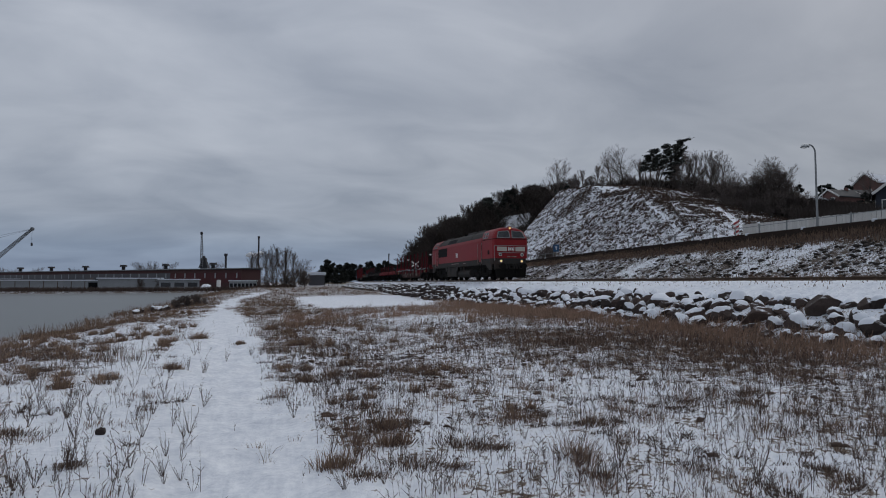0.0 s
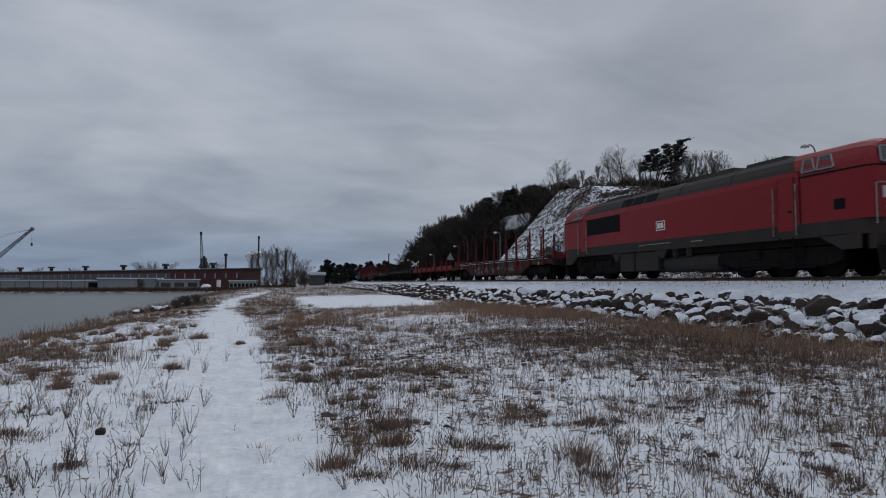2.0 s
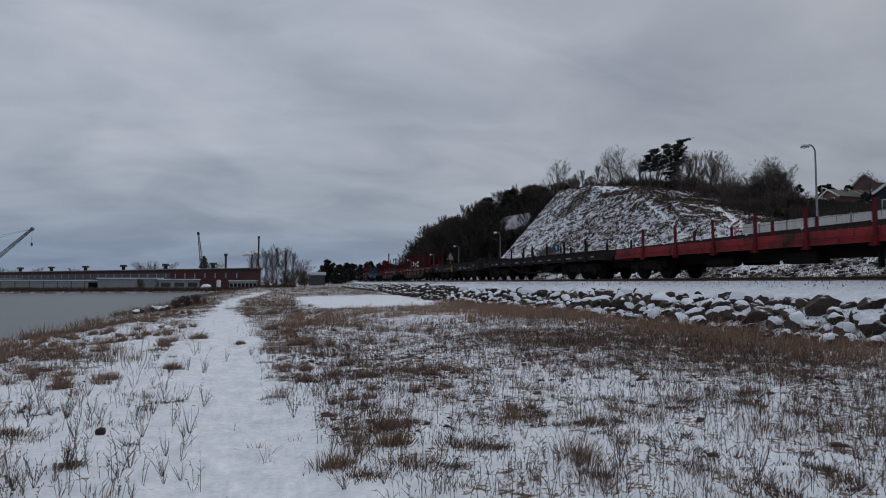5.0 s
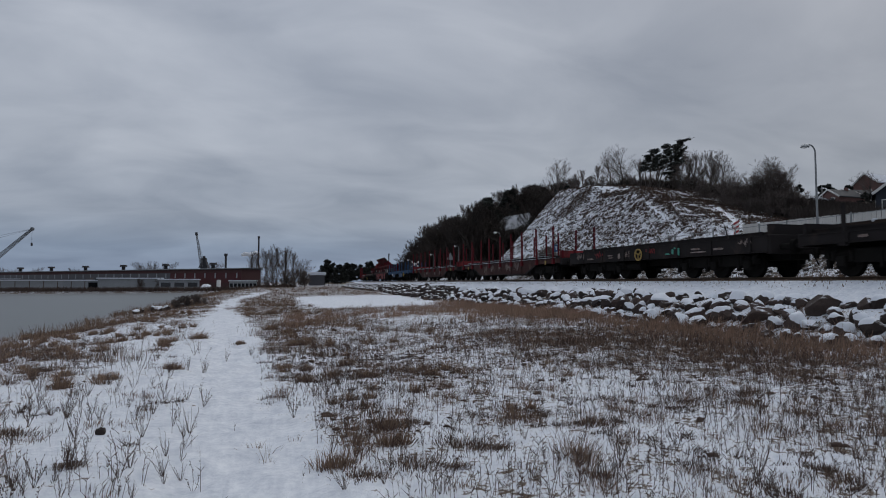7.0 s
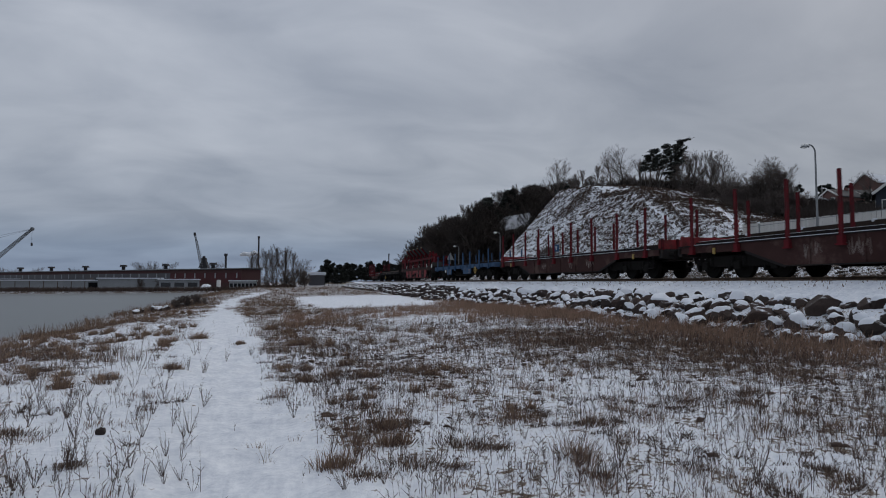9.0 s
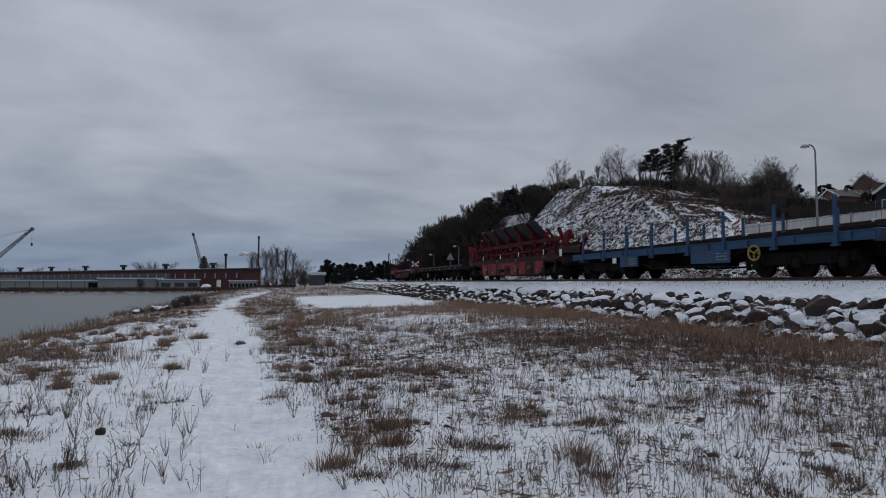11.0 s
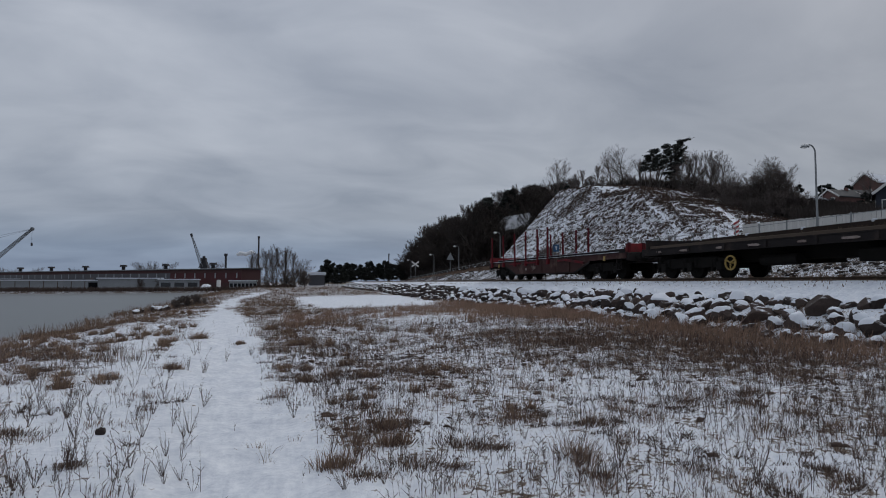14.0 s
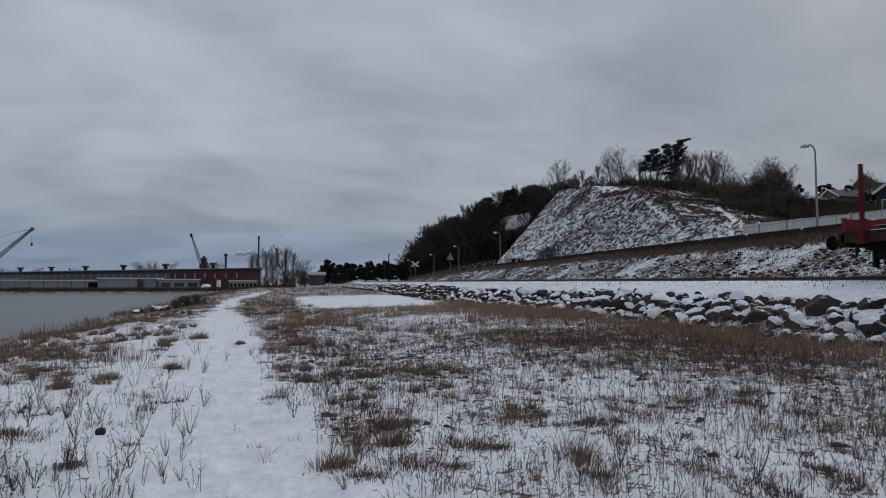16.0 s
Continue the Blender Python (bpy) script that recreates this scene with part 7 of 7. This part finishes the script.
for k in range(420):
    px = 712 + 296 * (k / 420) + rt.uniform(-8, 8)
    d = rt.uniform(130, 215) if px < 960 else rt.uniform(128, 165)
    q = ray(px, 400, d)
    if ((q.x - 64) / 10.5) ** 2 + ((q.y - 164) / 27) ** 2 < 1:
        continue
    if q.x < 41.5 or 110 + 0.80 * max(0, q.x - 37.5) > q.y:
        continue
    spots.append((px, q))
src = [wA, wB, wP, wQ]
for i, (px, q) in enumerate(spots):
    o = src[i] if i < 4 else copy_thing(rt.choice([wA, wA, wB, wB, wP, wQ] if px > 850 else [wA, wB, wB, wA, wA]), Matrix())
    # tree height follows the wood's edge: low at the tip, full on the back
    d = math.hypot(q.x, q.y)
    top = EYE + (499.4 - float(np.interp(px, [705, 722, 745, 785, 830, 862, 950, 1010], [462, 436, 412, 388, 366, 338, 318, 314])) - rt.uniform(0, 22)) / 1079.0 * d * 0.985
    s = min(2.1, max(0.45, (top - float(land(q.x, q.y))) / 8.0))
    if 862 < px < 942 and d < 182:
        s = min(s, 0.20)
    set_on(o, q.x, q.y, rt.uniform(0, 6), s, 0.3)
# undergrowth on the ridge: not countable
def undergrowth(name, n, seed, region, label, h=1.6, w=0.05, material="scrub"):
    r = np.random.RandomState(seed)
    x, y = region(r, n)
    blades(name, x, y, h * (0.4 + 0.8 * r.rand(n)), r.randn(n) * 0.35, r.randn(n) * 0.35, w * (0.5 + r.rand(n)), M[material], label)
def ridge_region(r, n):
    y = 108 + 130 * r.rand(n) ** 1.2
    x = 38 + 40 * r.rand(n)
    k = (y > 107 + 0.80 * (x - 37.5)) & (x - bend(y) > 33) & (((x - 63.5) / 10) ** 2 + ((y - 164) / 26) ** 2 > 1)
    x, y = x[k], y[k]
    return np.resize(x, n), np.resize(y, n)
undergrowth("ridge_undergrowth", 60000, 71, ridge_region, "dense dark undergrowth of the wooded ridge", 3.0, 0.16)
def crest_region(r, n):
    y = 36 + 70 * r.rand(n)
    cr = np.interp(y, [30, 45, 51, 72, 82, 96, 110], [38, 43, 48, 59, 62, 61, 60])
    x = cr + 3 + 14 * r.rand(n)
    return x, y
undergrowth("crest_undergrowth", 45000, 72, crest_region, "dense brown brushwood behind the mound's edge", 1.7, 0.06)

# ---- houses on the rise ----
def house(px, dist, w, l, h, roof_h, turn, wall, roof, label, sink=0.2, chimney=True, z=None):
    q = ray(px, 360, dist)
    base = z if z is not None else float(land(q.x, q.y)) - sink
    e = thing("house", pose(q.x, q.y, base, 0, 0, turn), label, "house", "houses on the rise")
    hw, hl = w / 2, l / 2
    bm = bmesh.new()
    prism(bm, [(-hw, -4.0), (hw, -4.0), (hw, h), (0, h + roof_h), (-hw, h)], "y", -hl, hl)
    part("wall", bm, M[wall], e)
    t = 0.25
    for s in (-1, 1):
        bm = bmesh.new()
        a, b = (s * (hw + 0.4), h - roof_h * 0.4 / hw), (0, h + roof_h)
        prism(bm, [a, b, (b[0], b[1] + t), (a[0], a[1] + t)], "y", -hl - 0.4, hl + 0.4)
        part("roof", bm, M[roof], e)
    for yy in (-hl - 0.42, hl + 0.42):
        bm = bmesh.new()
        for s in (-1, 1):
            bar(bm, (s * (hw + 0.4), yy, h - roof_h * 0.4 / hw + 0.1), (0, yy, h + roof_h + 0.1), 0.10, 0.34)
        part("bargeboard", bm, M["white_paint"], e)
    for x0 in (-hw * 0.55, hw * 0.35):
        wdw = part("window", boxes((x0 - 0.6, x0 + 0.6, -hl - 0.05, -hl + 0.05, 0.9, 2.2)), M["white_paint"], e)
        part("pane", boxes((x0 - 0.5, x0 - 0.05, -hl - 0.08, -hl, 1.0, 2.1), (x0 + 0.05, x0 + 0.5, -hl - 0.08, -hl, 1.0, 2.1)), M["glass"], wdw)
    if h > 4:
        wdw = part("window", boxes((-0.6, 0.6, -hl - 0.05, -hl + 0.05, h - 0.2, h + 1.2)), M["white_paint"], e)
        part("pane", boxes((-0.5, -0.05, -hl - 0.08, -hl, h - 0.1, h + 1.1), (0.05, 0.5, -hl - 0.08, -hl, h - 0.1, h + 1.1)), M["glass"], wdw)
    for k in range(3):
        y0 = -hl + l * (k + 0.5) / 3
        wdw = part("window", boxes((-hw - 0.05, -hw + 0.05, y0 - 0.7, y0 + 0.7, 0.9, 2.2)), M["white_paint"], e)
        part("pane", boxes((-hw - 0.08, -hw, y0 - 0.6, y0 + 0.6, 1.0, 2.1)), M["glass"], wdw)
    if chimney:
        part("chimney", boxes((-0.35, 0.35, hl * 0.3, hl * 0.3 + 0.7, h + roof_h * 0.6, h + roof_h + 0.9), bevel=0.03), M["brick_house"], e)
    return e


def seen_height(py, dist):
    return EYE + (499.4 - py) / 1079.0 * dist


house(1490, 150, 5.0, 9, 2.4, 1.7, -84, "brick_house", "roof_dark", "small brick house with white-edged gable and dark roof", z=seen_height(368, 150))
house(1514, 160, 5.0, 8, 2.6, 1.6, -100, "shed_white", "roof_dark", "pale house wing with a dark roof", z=seen_height(366, 160), chimney=False)
house(1554, 170, 6.5, 10, 4.0, 2.6, -84, "brick_house", "roof_snow", "two-storey brick house with snow on its roof", z=seen_height(352, 170), chimney=False)
house(1592, 85, 5.5, 8, 3.2, 2.2, -50, "navy", "roof_dark", "dark blue timber house with white windows", z=seen_height(385, 85), chimney=False)
house(1440, 150, 4.0, 8.5, 2.0, 0.9, -95, "shed_white", "roof_snow", "low shed with a snow-covered roof", z=seen_height(371, 150), chimney=False)
mast = thing("flag_pole", pose(*ray(1456, 375, 95)), "bare white flag pole among the gardens", "flag pole")
part("pole", tube(bmesh.new(), (0, 0, -1.5), (0, 0, 4.2), 0.06, 0.04, n=8), M["white_paint"], mast)
GARDEN = "garden conifers by the houses"
gP = pine("conifer", "dark rounded conifer in a garden", GARDEN, 81, 4.2, limbs=20, low=0.1, wide=0.42, per=70, size=0.45)
for i, (px, d, s) in enumerate(((1414, 155, 0.7), (1452, 175, 1.15), (1466, 178, 1.3), (1478, 190, 1.2), (1505, 185, 1.4), (1520, 190, 1.5), (1530, 130, 0.6), (1543, 125, 0.6))):
    o = gP if i == 0 else copy_thing(gP, Matrix())
    q = ray(px, 350, d)
    set_on(o, q.x, q.y, i, s)
    o.location.z = max(o.location.z, seen_height(372, d) - 0.3) if o.location.z < seen_height(372, d) else o.location.z
# garden scrub on the rise towards the houses
def rise_region(r, n):
    a = ray(1400, 350, 1.0); b = ray(1580, 350, 1.0)
    t = r.rand(n)
    d = 55 + 75 * r.rand(n)
    return (a.x * (1 - t) + b.x * t) * d, (a.y * (1 - t) + b.y * t) * d
undergrowth("garden_brushwood", 30000, 73, rise_region, "brown brushwood and hedges below the houses", 0.55, 0.06)

# ---- harbour side across the water ----
def hall():
    """Long brick factory hall, running away to the left."""
    L, W, H = 190.0, 7.0, 5.6
    ang = math.degrees(math.atan2(102, -100))
    e = thing("factory_hall", pose(-5.0, 173, -0.45, 0, 0, ang), "long dark red brick factory hall with a row of roof vents", "factory")
    part("wall", boxes((5.5, L, -W, 0, 0, H)), M["brick"], e)
    part("roof", boxes((5.1, L + 0.4, -W - 0.4, 0.4, H, H + 0.35)), M["roof_dark"], e)
    part("band", boxes((36, L, 0.02, 0.12, 2.9, 4.7)), M["hall_glass"], e)
    part("brick_band", boxes((5.5, L, 0.0, 0.10, 1.9, 2.9)), M["brick_red"], e, "red painted band under the windows")
    part("brick_end", boxes((5.5, 36, 0.0, 0.08, 2.9, 4.7)), M["brick_red"], e)
    part("roof_edge", boxes((5.1, L + 0.4, 0.4, 0.46, H + 0.12, H + 0.35)), M["steel"], e)
    x = 7.0
    while x < L - 3:
        w = part("window", boxes((x, x + 0.45, 0.02, 0.16, 3.2, 4.6)), M["shed_white"], e)
        x += 4.4
    for k in range(7):
        x = 22 + 22 * k
        bm = bmesh.new()
        tube(bm, (x, -4, H), (x, -4, H + 1.5), 0.55, n=10)
        tube(bm, (x, -4, H + 1.5), (x, -4, H + 2.1), 1.2, 1.0, n=12)
        part("roof_vent", bm, M["chimney"], e)
    return e


hall()


def shed(name, px, dist, w, l, h, turn, label, wall="shed_white", roof="roof_snow", windows=0, z=-0.4):
    q = ray(px, 500, dist)
    e = thing(name, pose(q.x, q.y, z, 0, 0, turn), label, "shed", "harbour sheds")
    part("wall", boxes((-l / 2, l / 2, -w / 2, w / 2, 0, h)), M[wall], e)
    part("roof", boxes((-l / 2 - 0.3, l / 2 + 0.3, -w / 2 - 0.3, w / 2 + 0.3, h, h + 0.25)), M[roof], e)
    for k in range(windows):
        x = -l / 2 + l * (k + 0.5) / windows
        part("window", boxes((x - l / windows * 0.36, x + l / windows * 0.36, -w / 2 - 0.06, -w / 2 + 0.02, h * 0.35, h * 0.75)), M["glass"], e)
    return e


shed("long_shed", 110, 152, 6, 42, 2.5, 20, "long low pale warehouse across the water", roof="roof_dark")
row = shed("quay_shed", 175, 149.5, 5, 40, 2.3, 14, "row of white low sheds along the quay with dark posts")
for k in range(15):
    part("post", boxes((-19.5 + 2.75 * k, -19.35 + 2.75 * k, -2.6, -2.5, 0, 2.3)), M["timber"], row)
part("doorway", boxes((-2.2, 0.4, -2.58, -2.48, 0, 1.9)), M["black"], row)
shed("shed", 318, 150, 5, 9, 2.5, 6, "white shed with a flat snowy roof and dark doorway", windows=3)
shed("shed", 232, 150, 5, 14, 2.8, 10, "low pale shed by the quay")
shed("shed", 430, 155, 5, 6.5, 2.2, 4, "white hut with a row of windows", windows=7)
shed("shed", 10, 150, 5, 5, 2.6, 12, "low grey quay hut", wall="crane")
low = shed("shed", 560, 180, 4, 4.4, 3.0, 0, "distant building with a snowy roof", wall="hall_glass", z=0.6)
part("roof_snow", boxes((-2.6, 2.6, -2.4, 2.2, 3.26, 3.95), bevel=0.1), M["roof_snow"], low)
q = ray(365, 505, 150)
heap = rock_at(q.x, q.y, -0.1, 1.6, 4, 0.4)
tagged(heap, "snowy heap of stones on the quay", "stone heap", "stone heaps")
tank = thing("white_tank", pose(*ray(387, 503, 150)), "small upright white tank on the quay", "tank")
part("body", tube(bmesh.new(), (0, 0, -0.8), (0, 0, 0.9), 0.5, n=12), M["white_paint"], tank)
part("lid", tube(bmesh.new(), (0, 0, 0.9), (0, 0, 1.1), 0.5, 0.2, n=12), M["steel"], tank)


def chimney(px, top, dist, r, label, flare=False):
    q = ray(px, 492, dist)
    e = thing("chimney", pose(q.x, q.y, -0.4), label, "chimney", "harbour chimneys")
    h = seen_height(top, dist) + 0.4
    bm = bmesh.new()
    tube(bm, (0, 0, 0), (0, 0, h), r, r * 0.9, n=12)
    part("stack", bm, M["chimney"], e)
    part("collar", tube(bmesh.new(), (0, 0, h - 0.9), (0, 0, h), r * 1.25 if not flare else r * 1.5, n=12), M["chimney"], e)
    part("base", boxes((-r * 2, r * 2, -r * 2, r * 2, 0, 4.2), bevel=0.1), M["chimney"], e)


chimney(457, 418, 260, 0.36, "tall thin black steel chimney")
chimney(399, 449, 230, 0.42, "short black steel chimney with a collar", True)
chimney(505, 449, 230, 0.36, "short black steel chimney")
chimney(688, 449, 300, 0.30, "distant thin dark chimney")


def lattice(bm, a, b, w0, w1, n, r):
    a, b = Vector(a), Vector(b)
    d = (b - a).normalized()
    u = d.cross(Vector((0, 1, 0))).normalized(); v = d.cross(u)
    pts = []
    for i in range(n + 1):
        t = i / n
        w = (w0 + (w1 - w0) * t) / 2
        c = a + (b - a) * t
        pts.append([c + u * w * s + v * w * k for s, k in ((1, 1), (1, -1), (-1, -1), (-1, 1))])
    for p, q in zip(pts, pts[1:]):
        for k in range(4):
            bar(bm, p[k], q[k], r * 2, r * 2)
            bar(bm, p[k], q[(k + 1) % 4], r * 1.3, r * 1.3)
    return bm


MOVERS = []


def cranes():
    q = ray(-60, 500, 200)
    e = thing("lattice_crane", pose(q.x, q.y, -0.4, 0, 0, -15), "grey lattice boom crane with a hanging hook", "crane")
    k = 200 / 1079.0
    tip = Vector((113 * k, 0, seen_height(405, 200) + 0.4)); foot = Vector((0, 0, 1.5))
    part("boom", lattice(bmesh.new(), foot, tip, 1.2, 0.5, 16, 0.07), M["crane"], e)
    bm = bmesh.new()
    tube(bm, tip, tip + Vector((0, 0, -4.8)), 0.04, n=5)
    box(bm, tip.x - 0.2, tip.x + 0.2, -0.2, 0.2, tip.z - 5.6, tip.z - 4.6)
    part("hook", bm, M["chimney"], e)
    bm = bmesh.new()
    for s in (3.0, 5.0):
        tube(bm, tip, (-6, 0, 9 + s), 0.035, n=5)
    part("stay", bm, M["crane"], e)
    part("tip_sheave", tube(bmesh.new(), tip + Vector((0, -0.3, 0)), tip + Vector((0, 0.3, 0)), 0.6, n=12), M["crane"], e)
    part("cab", boxes((-4, 2, -2, 2, 0, 3.5), bevel=0.2), M["crane"], e)
    part("gantry", bar(bar(bmesh.new(), (-3, 0, 3), (-6, 0, 14), 0.4, 0.4), (-5, 0, 3), (-6, 0, 14), 0.3, 0.3), M["crane"], e)
    # second crane, whose jib sinks slowly
    d = 230
    k = d / 1079.0
    q = ray(360, 492, d)
    e = thing("harbour_crane", pose(q.x, q.y, -0.4, 0, 0, -15), "distant harbour crane with a thin jib", "crane")
    h = seen_height(474, d) + 0.4
    bm = boxes((-0.9, 0.9, -0.9, 0.9, 0, h))
    prism(bm, [(-1.6, h), (1.8, h), (1.2, h + 2.2), (-0.6, h + 2.2)], "y", -1.0, 1.0)
    part("tower", bm, M["chimney"], e)
    part("machine_house", boxes((-1.0, 1.0, -0.8, 0.8, h + 2.2, h + 3.6), (-0.4, 0.5, -0.4, 0.4, h + 3.6, h + 4.4), bevel=0.1), M["chimney"], e)
    ln = 60 * k
    jib = part("jib", lattice(bmesh.new(), (0, 0, 0), (0, 0, ln), 0.9, 0.35, 14, 0.05), M["crane"], e)
    part("jib_head", boxes((-0.35, 0.35, -0.35, 0.35, ln - 0.6, ln + 0.5)), M["chimney"], jib)
    part("stay", tube(bmesh.new(), (0.15, 0, ln), (1.0, 0, 3.0), 0.04, n=5), M["crane"], jib)
    rows = []
    for t, px in ((0, 358), (1, 357.4), (2, 357), (3, 355.3), (4, 354), (5.2, 351.6), (6.5, 349.3), (8, 347.8), (9, 346), (10.2, 344.3), (11.5, 342.6), (12.5, 341.2), (14, 340.2), (16, 339.8)):
        rows.append((t, pose(-0.2, -1.3, h + 0.2, 0, -math.degrees(math.asin((359.5 - px) / 60.0)), 0)))
    MOVERS.append((jib, rows))


cranes()

# steam drifting behind the chimneys
puff = thing("steam_puff", Matrix(), "small white puffs of steam drifting from a chimney", "steam")
rs = random.Random(5)
for k in range(9):
    bm = bmesh.new()
    bmesh.ops.create_icosphere(bm, subdivisions=2, radius=1, matrix=Matrix.Translation((k * 0.85 - 3.6, 0, 0.35 * math.sin(k * 1.1) + 0.08 * k)) @ Matrix.Diagonal((1.25, 0.9, 0.85 + 0.25 * math.sin(k * 2.1), 1)))
    for v in bm.verts:
        v.co += v.normal * 0.22 * noise.noise(v.co * 2.2)
    part("puff", bm, M["smoke"], puff, smooth=True)
pa, pb = ray(452, 452, 300), ray(433, 450, 300)
MOVERS.append((puff, [(t, pose(*(pa + (pb - pa) * (t / 16)), 0, 0, -15)) for t in (0, 4, 8, 12, 16)]))

# poplars, bushes and far pines
FAR = "trees across the water"
fA = bare_tree("poplar", "tall leafless poplar across the water", "tree", FAR, seed=91, height=11, limbs=12, depth=4, spread=0.35, up=0.8, twig=0.024, trunk_r=0.13)
fB = bare_tree("bare_tree", "broad leafless tree across the water", "tree", FAR, seed=92, height=8, limbs=12, depth=4, spread=0.55, twig=0.024, trunk_r=0.11)
fS = bare_tree("bare_shrub", "dark leafless thicket at the water's edge", "shrub", FAR, seed=93, height=4.5, limbs=14, depth=3, spread=0.6, first=0.0, twig=0.08)
used = set()
for src_, px, d, top in ((fA, 490, 210, 434), (fA, 472, 205, 440), (fA, 505, 215, 436), (fA, 520, 210, 444), (fA, 455, 215, 444), (fA, 445, 210, 450), (fA, 482, 200, 446), (fB, 535, 215, 452), (fB, 250, 235, 458), (fB, 275, 235, 456), (fB, 295, 235, 457), (fB, 262, 235, 464), (fB, 380, 235, 456), (fB, 375, 235, 462), (fB, 10, 290, 468), (fB, 62, 290, 468), (fB, 135, 290, 470), (fB, 25, 290, 470),
                         (fS, 500, 150, 475), (fS, 515, 150, 472), (fS, 530, 150, 470), (fS, 538, 155, 478), (fS, 462, 146, 491), (fS, 476, 146, 490), (fS, 485, 150, 482), (fS, 470, 148, 486), (fS, 540, 152, 475), (fS, 522, 146, 480), (fS, 60, 148, 494), (fS, 130, 148, 492), (fS, 160, 148, 488), (fS, 200, 148, 492), (fS, 285, 148, 490), (fS, 246, 148, 490), (fS, 90, 148, 494)):
    o = copy_thing(src_, Matrix()) if src_ in used else src_
    used.add(src_)
    q = ray(px, 495, d)
    zb = float(land(q.x, q.y)) - 0.2
    full = {fA: 11 * 0.98, fB: 8 * 0.98, fS: 4.5 * 0.98}[src_]
    s = (seen_height(top, d) - zb) / full
    o.matrix_world = Matrix.LocRotScale((q.x, q.y, zb), Euler((0, 0, rt.uniform(0, 6))), (s * 0.85, s * 0.85, s))
cP = pine("pine_tree", "dark rounded pine beyond the shore", "far pines", 95, 6.0, limbs=22, low=0.12, wide=0.42, per=60, size=0.7)
for i, (px, d, top) in enumerate(((582, 190, 462), (575, 190, 470), (598, 200, 470), (612, 200, 467), (625, 205, 468), (640, 205, 470), (655, 205, 464), (668, 205, 468), (680, 205, 463), (694, 200, 468), (588, 190, 474), (605, 195, 476), (632, 200, 476), (648, 200, 474), (662, 200, 476), (690, 200, 476), (704, 195, 470))):
    o = cP if i == 0 else copy_thing(cP, Matrix())
    q = ray(px, 495, d)
    zb = float(land(q.x, q.y)) - 0.2
    s = (seen_height(top, d) - zb) / 6.2
    o.matrix_world = Matrix.LocRotScale((q.x, q.y, zb), Euler((0, 0, i * 1.3)), (s, s, s))
# reeds along the far quay and a dark quay edge
r = np.random.RandomState(77)
n = 14000
xq = -90 + 95 * r.rand(n); yq = 150.5 + 4 * r.rand(n)
blades("quay_reeds", xq, yq, 0.4 + 0.7 * r.rand(n), r.randn(n) * 0.3, r.randn(n) * 0.3, 0.06 + 0.05 * r.rand(n), M["straw_dark"], "dark reeds along the far quay")
n = 9000
yq = 12 + 130 * r.rand(n) ** 1.4; xq = -11.3 + 3.2 * r.rand(n) ** 1.5 + 0.8 * wave(yq * 0, yq, 11, 9)
k = wave(xq, yq, 43, 0.9) + 0.5 * wave(xq, yq, 44, 2.6) > 0.05
xq, yq = xq[k], yq[k]
n = len(xq)
blades("shore_reeds", xq, yq, 0.2 + 0.42 * r.rand(n), r.randn(n) * 0.25, r.randn(n) * 0.25, 0.010 + 0.012 * r.rand(n) + 0.0002 * yq, M["straw"], "clumps of thin dry reeds along the shore")


def motions():
    for ob, s in WAGONS:
        run(ob, s)
    for ob, rows in MOVERS:
        walk(ob, rows)
    # wheels roll with the train: one row a picture, under a quarter turn each
    for ob, r in AXLES:
        at = ob.matrix_basis.translation.copy()
        turn = math.degrees(SPEED / r / FPS)
        walk(ob, [(k / FPS, pose(at.x, at.y, at.z, turn * k % 360, 0, 0)) for k in range(0, 481)])


motions()
